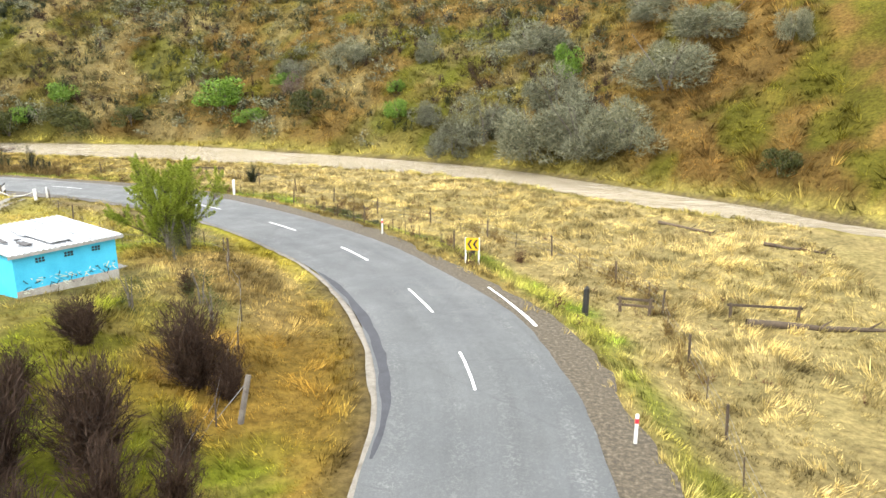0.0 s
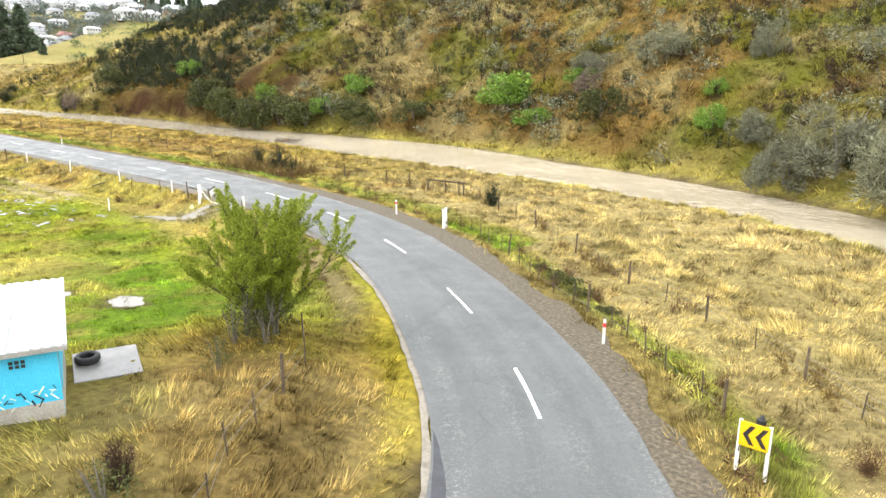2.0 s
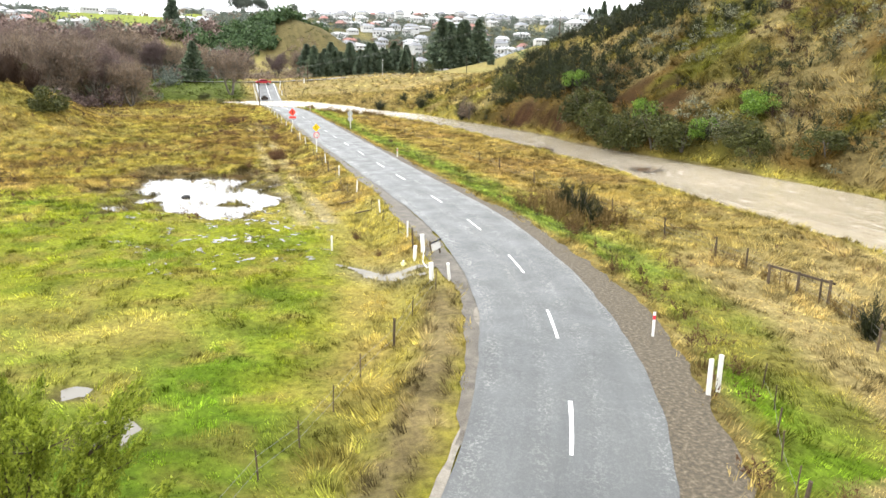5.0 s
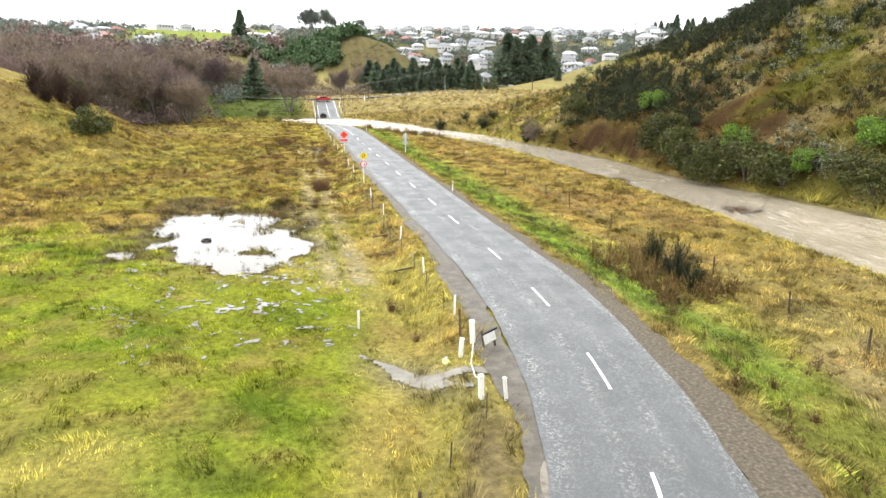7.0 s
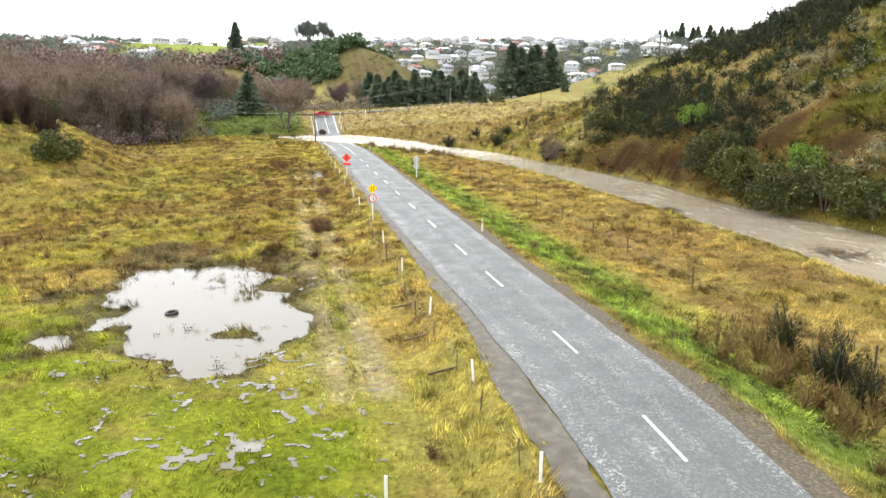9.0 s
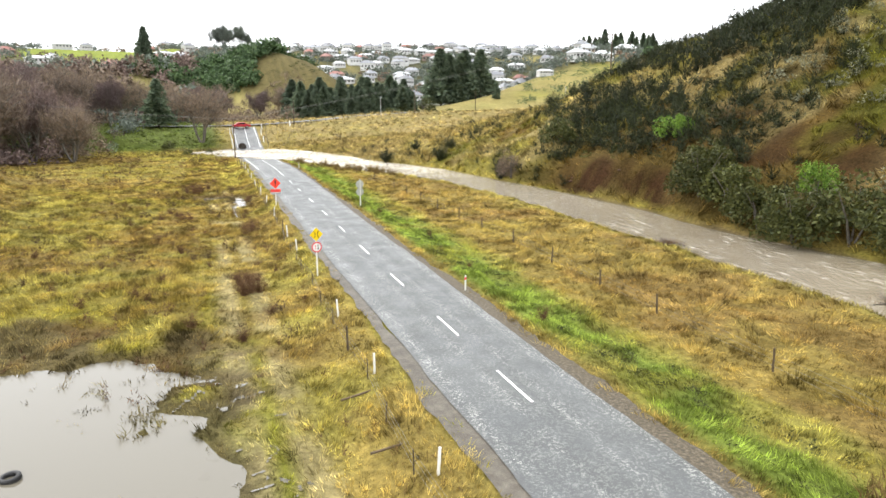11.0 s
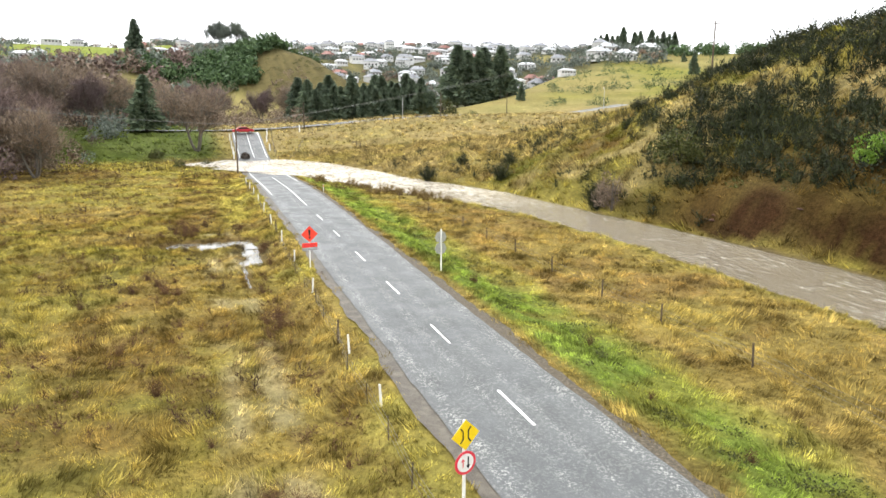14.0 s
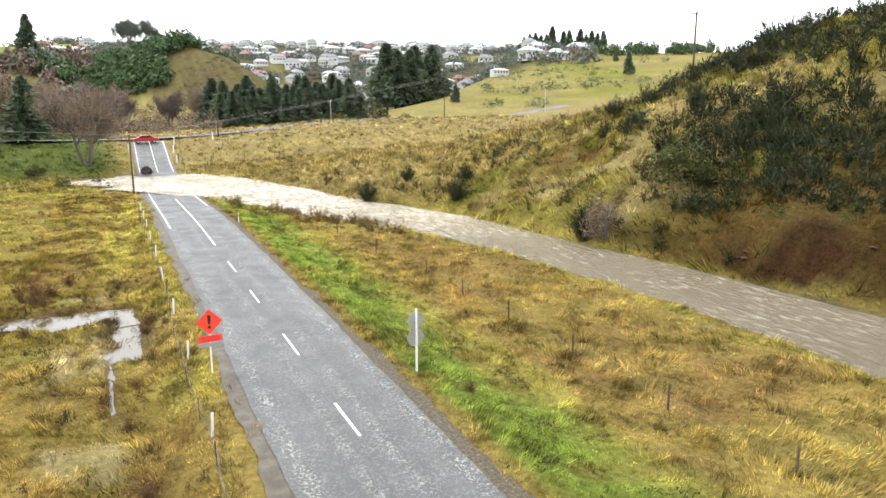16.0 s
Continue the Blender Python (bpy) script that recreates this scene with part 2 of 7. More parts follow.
def tint_of(n):
    a = n.new("ShaderNodeAttribute")
    a.attribute_name = "tint"
    return a.outputs["Color"]


def value_of(n, key):
    a = n.new("ShaderNodeAttribute")
    a.attribute_name = key
    return a.outputs["Fac"]


def vary(name, stops, scale=8.0, rough=0.8, metal=0.0, strength=0.2, distance=0.02, fine=60.0, each=0.25):
    """A mottled material: colours by noise, brighter or darker from object to object, with fine relief."""
    m, n, l, b = material(name, stops[0][1], rough, metal)
    tc = n.new("ShaderNodeTexCoord").outputs["Object"]
    col = ramp(n, l, noise_node(n, l, scale, 5, tc), stops)
    col = mixc(n, l, 0.35, col, ramp(n, l, noise_node(n, l, fine, 3, tc), [(0.3, (0.25, 0.25, 0.25)), (0.7, (0.8, 0.8, 0.8))]), "OVERLAY")
    info = n.new("ShaderNodeObjectInfo").outputs["Random"]
    col = mixc(n, l, 1.0, col, ramp(n, l, info, [(0.0, (1 - each,) * 3), (1.0, (1.0,) * 3)]), "MULTIPLY")
    l.new(col, b.inputs["Base Color"])
    bump(n, l, b, noise_node(n, l, fine, 4, tc), strength, distance)
    return m


def leafy(name, dark, light, rough=0.6, each=0.3, through=0.25):
    """Leaves and twigs: colour by island and by object, a little light shining through."""
    m, n, l, b = material(name, dark, rough)
    g = n.new("ShaderNodeNewGeometry").outputs["Random Per Island"]
    col = ramp(n, l, g, [(0.0, dark), (1.0, light)])
    info = n.new("ShaderNodeObjectInfo").outputs["Random"]
    col = mixc(n, l, 1.0, col, ramp(n, l, info, [(0.0, (1 - each, 1 - each, 1 - each * 0.8)), (1.0, (1.0, 1.0, 1.0))]), "MULTIPLY")
    l.new(col, b.inputs["Base Color"])
    b.inputs["Specular IOR Level"].default_value = 0.25
    if through:
        tr = n.new("ShaderNodeBsdfTranslucent")
        l.new(col, tr.inputs["Color"])
        mx = n.new("ShaderNodeMixShader")
        mx.inputs[0].default_value = through
        l.new(b.outputs[0], mx.inputs[1])
        l.new(tr.outputs[0], mx.inputs[2])
        l.new(mx.outputs[0], n["Material Output"].inputs[0])
    return m


def ground_material():
    m, n, l, b = material("meadow_ground", rough=0.9)
    p = position(n)
    col = tint_of(n)
    fine = ramp(n, l, noise_node(n, l, 3.2, 8, p, 0.72), [(0.28, (0.14, 0.13, 0.11)), (0.5, (0.5, 0.5, 0.5)), (0.70, (0.86, 0.85, 0.80))])
    col = mixc(n, l, 0.85, col, fine, "OVERLAY")
    broad = ramp(n, l, noise_node(n, l, 0.35, 4, p), [(0.3, (0.36, 0.38, 0.36)), (0.7, (0.62, 0.6, 0.58))])
    col = mixc(n, l, 0.6, col, broad, "OVERLAY")
    l.new(col, b.inputs["Base Color"])
    b.inputs["Specular IOR Level"].default_value = 0.04
    bump(n, l, b, noise_node(n, l, 5.0, 8, p, 0.75), 0.9, 0.16)
    return m


def grass_material():
    m, n, l, b = material("grass_blades", rough=0.75)
    g = n.new("ShaderNodeNewGeometry").outputs["Random Per Island"]
    col = mixc(n, l, 1.0, tint_of(n), ramp(n, l, g, [(0.0, (0.56, 0.55, 0.51)), (0.5, (0.98, 0.97, 0.92)), (1.0, (1.34, 1.32, 1.22))]), "MULTIPLY")
    l.new(col, b.inputs["Base Color"])
    b.inputs["Specular IOR Level"].default_value = 0.05
    tr = n.new("ShaderNodeBsdfTranslucent")
    l.new(col, tr.inputs["Color"])
    mx = n.new("ShaderNodeMixShader")
    mx.inputs[0].default_value = 0.3
    l.new(b.outputs[0], mx.inputs[1])
    l.new(tr.outputs[0], mx.inputs[2])
    l.new(mx.outputs[0], n["Material Output"].inputs[0])
    return m


def road_material():
    """Worn chip seal: dark wheel tracks, pale chips between them, patches and cracks, damp."""
    m, n, l, b = material("wet_chip_seal", rough=0.5)
    p = position(n)
    across, along = value_of(n, "across"), value_of(n, "along")
    comb = n.new("ShaderNodeCombineXYZ")
    mul = n.new("ShaderNodeMath")
    mul.operation = "MULTIPLY"
    mul.inputs[1].default_value = 0.05
    l.new(along, mul.inputs[0])
    l.new(across, comb.inputs[0])
    l.new(mul.outputs[0], comb.inputs[1])
    streak = noise_node(n, l, 1.3, 5, comb.outputs[0], 0.6)
    base = ramp(n, l, noise_node(n, l, 0.25, 4, p), [(0.3, (0.052, 0.056, 0.057)), (0.7, (0.076, 0.080, 0.079))])
    base = mixc(n, l, 0.55, base, ramp(n, l, streak, [(0.3, (0.34, 0.34, 0.34)), (0.65, (0.62, 0.62, 0.62))]), "OVERLAY")
    grit = ramp(n, l, noise_node(n, l, 26, 3, p, 0.7), [(0.35, (0.38, 0.38, 0.38)), (0.65, (0.62, 0.62, 0.62))])
    base = mixc(n, l, 0.8, base, grit, "OVERLAY")
    # pale chips where the binder has worn off, between the wheel tracks and near the edges
    band = ramp(n, l, value_of(n, "worn"), [(0.0, (0, 0, 0)), (1.0, (1, 1, 1))])
    speck = ramp(n, l, noise_node(n, l, 9.0, 5, p, 0.85), [(0.53, (0, 0, 0)), (0.565, (1, 1, 1))])
    patch = ramp(n, l, noise_node(n, l, 0.55, 4, p, 0.6), [(0.30, (0.12, 0.12, 0.12)), (0.6, (1, 1, 1))])
    chips = mixc(n, l, 1.0, mixc(n, l, 1.0, band, speck, "MULTIPLY"), patch, "MULTIPLY")
    base = mixc(n, l, chips, base, (0.43, 0.435, 0.395))
    # tar seams
    seam = n.new("ShaderNodeTexVoronoi")
    seam.feature = "DISTANCE_TO_EDGE"
    seam.inputs["Scale"].default_value = 0.16
    l.new(p, seam.inputs["Vector"])
    crack = ramp(n, l, seam.outputs["Distance"], [(0.0, (0.55, 0.55, 0.55)), (0.006, (1, 1, 1))])
    base = mixc(n, l, 0.35, base, crack, "MULTIPLY")
    l.new(base, b.inputs["Base Color"])
    l.new(ramp(n, l, noise_node(n, l, 0.5, 4, p), [(0.3, (0.40,) * 3), (0.7, (0.68,) * 3)]), b.inputs["Roughness"])
    bump(n, l, b, noise_node(n, l, 45, 4, p), 0.35, 0.01)
    return m


def river_material():
    m, n, l, b = material("brown_flood_water", (0.36, 0.27, 0.17), 0.16)
    p = position(n)
    mp = n.new("ShaderNodeMapping")
    mp.inputs["Scale"].default_value = (0.35, 1.0, 1.0)
    l.new(p, mp.inputs["Vector"])
    w = noise_node(n, l, 1.9, 8, mp.outputs[0], 0.7)
    col = ramp(n, l, noise_node(n, l, 0.22, 5, mp.outputs[0]), [(0.3, (0.29, 0.245, 0.172)), (0.7, (0.44, 0.378, 0.278))])
    # the "deep" value only mixes in a darker brown
    col = mixc(n, l, value_of(n, "deep"), col, (0.165, 0.138, 0.098))
    foam = ramp(n, l, w, [(0.52, (0, 0, 0)), (0.63, (0.34, 0.34, 0.34)), (0.73, (1, 1, 1))])
    rapid = value_of(n, "rapid")
    foam = mixc(n, l, rapid, foam, ramp(n, l, w, [(0.40, (0, 0, 0)), (0.56, (1, 1, 1))]))
    col = mixc(n, l, mixc(n, l, 1.0, foam, ramp(n, l, noise_node(n, l, 0.13, 3, p), [(0.38, (0.25,) * 3), (0.6, (1.0,) * 3)]), "MULTIPLY"), col, (0.74, 0.70, 0.62))
    l.new(col, b.inputs["Base Color"])
    b.inputs["IOR"].default_value = 1.33
    bump(n, l, b, w, 1.0, 0.45)
    return m


def puddle_material():
    m, n, l, b = material("still_puddle_water", (0.12, 0.108, 0.082), 0.05)
    b.inputs["IOR"].default_value = 1.33
    b.inputs["Specular IOR Level"].default_value = 1.0
    bump(n, l, b, noise_node(n, l, 6.0, 3, position(n)), 0.03, 0.02)
    return m


M_GROUND, M_GRASS, M_ROAD, M_RIVER, M_PUDDLE = ground_material(), grass_material(), road_material(), river_material(), puddle_material()
M_GRAVEL = vary("shoulder_gravel", [(0.3, (0.034, 0.026, 0.015)), (0.5, (0.066, 0.052, 0.031)), (0.7, (0.15, 0.122, 0.08))], 7.0, 0.85, 0, 0.7, 0.03, 40, 0.0)
M_MUDDY = vary("wet_muddy_gravel", [(0.3, (0.040, 0.032, 0.021)), (0.5, (0.070, 0.058, 0.041)), (0.7, (0.12, 0.104, 0.078))], 1.6, 0.6, 0, 0.6, 0.03, 30, 0.0)
M_EDGE = vary("broken_seal_edge", [(0.3, (0.10, 0.086, 0.066)), (0.55, (0.20, 0.18, 0.145)), (0.7, (0.11, 0.098, 0.08))], 1.9, 0.8, 0, 0.5, 0.02, 18, 0.0)
M_SCREE = vary("red_brown_scree", [(0.3, (0.030, 0.013, 0.007)), (0.55, (0.070, 0.030, 0.016)), (0.7, (0.13, 0.066, 0.040))], 0.7, 0.9, 0, 0.5, 0.03, 9, 0.0)
M_SILT = vary("wet_grey_silt", [(0.3, (0.10, 0.088, 0.065)), (0.6, (0.16, 0.145, 0.112)), (0.8, (0.22, 0.205, 0.165))], 1.6, 0.42, 0, 0.15, 0.01, 12, 0.0)
M_PAINT = vary("worn_road_paint", [(0.25, (0.42, 0.42, 0.41)), (0.42, (0.78, 0.78, 0.76)), (0.8, (0.86, 0.86, 0.84))], 3.0, 0.6, 0, 0.2, 0.01, 22, 0.15)
M_WHITE = vary("white_painted_timber", [(0.3, (0.70, 0.69, 0.64)), (0.7, (0.86, 0.86, 0.83))], 5.0, 0.6, 0, 0.15, 0.01, 40, 0.15)
M_TIMBER = vary("weathered_fence_timber", [(0.3, (0.060, 0.042, 0.025)), (0.7, (0.15, 0.108, 0.068))], 6.0, 0.9, 0, 0.4, 0.01, 40, 0.5)
M_BARK = vary("grey_bark", [(0.3, (0.09, 0.075, 0.06)), (0.7, (0.20, 0.18, 0.15))], 3.0, 0.9, 0, 0.5, 0.03, 20, 0.3)
M_WIRE = material("galvanised_wire", (0.22, 0.22, 0.21), 0.6, 0.5)[0]
M_STEEL = vary("galvanised_steel", [(0.3, (0.42, 0.43, 0.44)), (0.7, (0.58, 0.59, 0.60))], 4.0, 0.45, 0.7, 0.1, 0.01, 40, 0.1)
M_RUBBER = vary("black_rubber", [(0.3, (0.012, 0.012, 0.013)), (0.7, (0.03, 0.03, 0.03))], 8.0, 0.7, 0, 0.2, 0.01, 40, 0.1)
M_YELLOW = vary("yellow_sign_sheet", [(0.3, (0.80, 0.55, 0.0)), (0.7, (0.88, 0.62, 0.01))], 6.0, 0.4, 0, 0.03, 0.005, 30, 0.0)
M_AMBER = vary("amber_sign_sheet", [(0.3, (0.72, 0.38, 0.0)), (0.7, (0.80, 0.46, 0.005))], 6.0, 0.45, 0, 0.03, 0.005, 30, 0.0)
M_ORANGE = vary("fluorescent_orange_sheet", [(0.3, (0.86, 0.055, 0.03)), (0.7, (0.92, 0.075, 0.04))], 6.0, 0.4, 0, 0.03, 0.005, 30, 0.0)
M_RED = vary("red_sign_sheet", [(0.3, (0.62, 0.03, 0.05)), (0.7, (0.70, 0.04, 0.06))], 6.0, 0.4, 0, 0.03, 0.005, 30, 0.0)
M_BLACK = vary("black_sign_paint", [(0.3, (0.012, 0.012, 0.012)), (0.7, (0.025, 0.025, 0.025))], 6.0, 0.5, 0, 0.03, 0.005, 30, 0.0)

# ---- the ground and its grass ----
STRAW, TAN, OLIVE, GREEN, LUSH, RUST, BRACKEN, MUD, SCREE = (np.array(c) for c in (
    (0.350, 0.280, 0.122), (0.280, 0.212, 0.064), (0.266, 0.230, 0.058), (0.235, 0.262, 0.026), (0.145, 0.236, 0.018), (0.245, 0.158, 0.034),
    (0.150, 0.099, 0.030), (0.11, 0.085, 0.05), (0.070, 0.030, 0.016)))


def blend(a, b, w):
    return a * (1 - w[:, None]) + b * w[:, None]


def bare_bank(x, y, out):
    """How bare the red-brown eroded bank is above the river."""
    low = smooth(-x, 114, 120) * (1 - smooth(-x, 134, 142)) * (1 - smooth(out + 3 * (fbm(x, y, 4, 133, 2) - 0.5), 2.0, 4.2)) * smooth(fbm(x, y, 3.0, 137, 3), 0.34, 0.50)
    high = smooth(-x, 88, 100) * (1 - smooth(-x, 124, 130)) * smooth(out, 6, 8) * (1 - smooth(out, 12, 16))
    return smooth(out, 0.3, 1.0) * np.maximum(low, 0.75 * smooth(fbm(x, y, 5, 131, 3), 0.48, 0.60) * high)


PUDDLE_LEVEL = []
for px, py, rx, ry, deep in PUDDLES:
    ring, a = np.linspace(0, 2 * np.pi, 28, endpoint=False), np.linspace(0.1, 1.4, 12)
    rim = height(px + np.outer(a, np.cos(ring)).ravel() * rx, py + np.outer(a, np.sin(ring)).ravel() * ry, True)
    PUDDLE_LEVEL.append(float(np.percentile(rim, 50 if deep > 0.15 else 42 if deep > 0.065 else 24)))


def under_water(x, y):
    """Where the ground lies under a puddle."""
    wet = np.zeros(len(x), bool)
    for (px, py, rx, ry, deep), level in zip(PUDDLES, PUDDLE_LEVEL):
        near = np.nonzero(np.hypot((x - px) / rx, (y - py) / ry) < 1.5)[0]
        if len(near):
            wet[near] |= height(x[near], y[near]) < level - 0.01
    return wet


def web(x, y):
    """The net of small rills and pools that lies in front of the big puddle."""
    near = np.exp(-(((x + 63) / 11) ** 2 + ((y - 39.5) / 6) ** 2)) + np.exp(-(((x + 77) / 8) ** 2 + ((y - 43.6) / 1.6) ** 2))
    wide = 0.022 * np.clip(near, 0, 1) ** 0.7
    gate = np.minimum(np.abs(y - 47.0 - 0.62 * (x + 47.6)) + 0.5 * np.abs(x + 47.8) / 2.2, np.abs(y - 47.9 - 1.25 * (x + 47.3)) + 0.45 * np.abs(x + 47.2))
    return (((np.abs(fbm(x, y, 3.4, 321, 4) - 0.5) < wide) | (np.abs(fbm(x, y, 1.7, 341, 3) - 0.5) < wide)) & (near > 0.2) | (gate + 0.8 * (fbm(x, y, 0.8, 323, 2) - 0.5) < 0.62)).astype(float)


def meadow_colour(x, y):
    """The colour of the growth at a place: straw by the river, green verges, a wet green paddock, rank brown grass, bracken on the hill."""
    s, k = beside(ROAD, x, y)
    rs, rk = beside(RIVER, x, y)
    out = np.abs(rs) - RIVER[rk, 2]
    n1, n2, n3 = fbm(x, y, 14, 71), fbm(x, y, 5, 81), fbm(x, y, 1.8, 91, 3)
    c = np.tile(OLIVE, (len(x), 1))
    c = blend(c, TAN, smooth(n1 + 0.3 * (n3 - 0.5), 0.42, 0.62))
    c = blend(c, GREEN, 0.75 * smooth(n2, 0.55, 0.72) * (1 - 0.6 * smooth(-x, 80, 92)))
    c = blend(c, RUST * 1.05, 0.22 * smooth(n2 + 0.3 * (n3 - 0.5), 0.36, 0.52) * smooth(-x, 80, 92))
    # river flat
    flat = (s > 0) & (rs < 0)
    straw = blend(np.tile(TAN * 1.04, (len(x), 1)), STRAW, smooth(x, -75, -35))
    straw = blend(straw, OLIVE * 1.1, 0.42 * smooth(n1, 0.5, 0.7) * (1 - 0.7 * smooth(x, -45, -20)))
    straw = blend(straw, np.array((0.235, 0.150, 0.058)), 0.55 * smooth(n2 + 0.4 * (n3 - 0.5), 0.45, 0.65) * (1 - smooth(x, -75, -50)))
    c = np.where(flat[:, None], straw, c)
    gw = np.where(x > -25, 7.0, 10.6) + 3.0 * (n2 - 0.5)
    verge = flat * (1 - smooth(s, gw - 0.8, gw + 0.8)) * smooth(s, np.where(x > -50, 4.6, 3.9), np.where(x > -50, 5.6, 4.7))
    late = 1 - smooth(x, -55, -30)
    green = blend(np.tile(np.array((0.215, 0.225, 0.046)), (len(x), 1)), blend(np.tile(LUSH * 1.1, (len(x), 1)), np.tile(np.array((0.190, 0.248, 0.046)), (len(x), 1)), late), smooth(n2 + 0.5 * (n3 - 0.5) + 0.13 * late, 0.44, 0.62))
    green = blend(green, OLIVE * 1.05, 0.75 * (1 - late) * smooth(n3 + 0.3 * (n2 - 0.5), 0.42, 0.60))
    green = blend(green, OLIVE * 1.25, 0.85 * late * smooth(s + 5 * (n2 - 0.5), 8.2, 10.2))
    green = blend(green, TAN * 0.7, 0.5 * smooth(fbm(x, y, 2.2, 75, 3), 0.62, 0.72) * late)
    c = blend(c, green, verge)
    c = blend(c, TAN * 0.8, flat * smooth(s, 3.0, 3.4) * (1 - smooth(s + 1.5 * (n3 - 0.5), np.where(x > -50, 4.4, 3.9), np.where(x > -50, 5.4, 4.6))) * np.where(x > -50, 0.8, 0.45))
    c = blend(c, OLIVE * 1.15, flat * (1 - smooth(out, 0.8, 3.0)) * 0.9)
    # paddock inside the bend
    pad = ((s < -5) * smooth(-x, 20, 30) * (1 - smooth(-x, 74, 84)) * smooth(y, 18, 26))
    lush = blend(np.tile(GREEN, (len(x), 1)) * 0.95, LUSH * 0.92, smooth(n2 + 0.55 * np.exp(-(((x + 36) / 11) ** 2 + ((y - 32) / 8) ** 2)) - 0.1, 0.42, 0.7))
    lush = blend(lush, TAN * 0.95, 0.6 * smooth(fbm(x, y, 1.3, 327, 3), 0.52, 0.68))
    lush = blend(lush, LUSH * 0.6, 0.5 * smooth(fbm(x, y, 2.1, 329, 3), 0.56, 0.70))
    lush = blend(lush, OLIVE * 1.2, smooth(n1 + 0.4 * smooth(-s, 11, 5), 0.56, 0.84))
    c = blend(c, lush, pad)
    left_verge = (s < 0) * smooth(-s, 3.4, 4.2) * (1 - smooth(-s, 7.5, 10.5)) * smooth(-x, 25, 40)
    c = blend(c, blend(np.tile(OLIVE * 1.25, (len(x), 1)), TAN * 1.1, smooth(n2, 0.45, 0.65)), left_verge)
    # bank inside the bend, rusty grass
    bank = (s < 0) * smooth(x, -27, -19) * smooth(y, -10, 5)
    rust = blend(np.tile(RUST, (len(x), 1)), blend(np.tile(OLIVE * 0.9, (len(x), 1)), GREEN * 0.8, smooth(n3, 0.45, 0.6)), smooth(n2 + 0.5 * smooth(-s, 7, 14) - 0.10, 0.42, 0.66))
    rust = blend(rust, STRAW * 0.8, 0.7 * smooth(n1, 0.5, 0.7))
    c = blend(c, rust, bank)
    c = blend(c, np.array((0.42, 0.37, 0.03)), (s < 0) * (x > -36) * (1 - smooth(-s, 4.2, 4.9)) * (0.12 + 0.5 * np.exp(-(((x + 20) / 6) ** 2))))
    c = blend(c, MUD * 1.1, ((s < 0) * (x > -14) * (1 - smooth(-s, 3.6, 4.6))) * 0.8)
    c = blend(c, np.array((0.20, 0.155, 0.085)), (s < 0) * smooth(-x, 19, 25) * (1 - smooth(-x, 41, 45)) * smooth(-s, 3.6, 4.0) * (1 - smooth(-s, 5.0, 5.6)) * 0.85)
    # wheel tracks through the paddock
    for ty in (44.3, 46.1):
        tr = np.abs(y - ty - 1.2 * (fbm(x, y * 0, 30, 3, 2) - 0.5))
        c = blend(c, np.array((0.36, 0.30, 0.15)), (1 - smooth(tr, 0.3, 0.95)) * (x < -62) * (x > -150) * 0.9 * smooth(fbm(x, y, 3.5, 77, 3), 0.34, 0.54))
    # wet, muddy places
    c = blend(c, np.array((0.25, 0.22, 0.165)), np.exp(-(((x + 47.6) / 2.6) ** 2 + ((y - 47.1 - 0.5 * (x + 47.6)) / 1.3) ** 2)) * 0.8 * (s < -4))
    deep = puddle_depth(x, y)
    c = blend(c, MUD, smooth(deep, 0.03, 0.12) * 0.8)
    # the hill past the river
    hill = (rs > 0) & (x > -235)
    b = blend(np.tile(BRACKEN, (len(x), 1)), OLIVE * 0.52, smooth(fbm(x, y, 9, 101), 0.44, 0.66))
    b = blend(b, OLIVE * 0.75, smooth(-x, 122, 152) * smooth(fbm(x, y, 8, 115), 0.32, 0.5))
    b = blend(b, STRAW * (0.62 + 0.16 * smooth(-x, 60, 90))[:, None], 0.8 * smooth(fbm(x, y, 6, 111) + 0.05 * smooth(-x, 60, 90), 0.50, 0.68))
    b = blend(b, np.array((0.145, 0.088, 0.026)) * (0.55 + 0.9 * fbm(x, y, 3, 117, 3))[:, None], smooth(x, -4, 8) * 0.9)
    b = blend(b, GREEN * 0.38, 0.7 * smooth(fbm(x, y, 7, 121), 0.56, 0.7))
    b = b * ((1.10 + 0.15 * smooth(out, 12, 30)) * (1 - 0.24 * smooth(-x, 60, 85) * (1 - smooth(-x, 125, 145))))[:, None]
    c = np.where(hill[:, None], blend(c, b, smooth(out, 0.5, 2.0) * (1 - 0.9 * smooth(-x, 168, 196))), c)
    c = blend(c, BRACKEN * 0.62, hill * smooth(out, 0.5, 1.5) * (1 - smooth(out, 8, 13)) * 0.8 * smooth(-x, 92, 104) * (1 - smooth(-x, 142, 152)))
    c = blend(c, SCREE * 0.52 * (0.5 + 1.1 * fbm(x * 0.35, y * 3, 2.5, 135, 3))[:, None], hill * bare_bank(x, y, out) * 0.9)
    c = blend(c, OLIVE * 1.2, hill * (1 - smooth(out, 0.6, 2.0)) * 0.8 * (1 - smooth(-x, 84, 96) * (1 - smooth(-x, 142, 152))))
    # the grassy slope behind the paddock
    slope = (s < 0) * smooth(-x, 108, 130) * (1 - smooth(-x, 205, 225)) * smooth(26 - y, 0, 8)
    c = blend(c, blend(np.tile(TAN * 1.05, (len(x), 1)), OLIVE, smooth(n2, 0.5, 0.7)), slope * 0.85)
    c = blend(c, BRACKEN, slope * 0.7 * smooth(n1, 0.52, 0.66))
    # far land
    far = smooth(-x, 225, 270)
    fc = blend(np.tile(TAN * 1.15, (len(x), 1)), OLIVE * 1.1, smooth(n1, 0.4, 0.6))
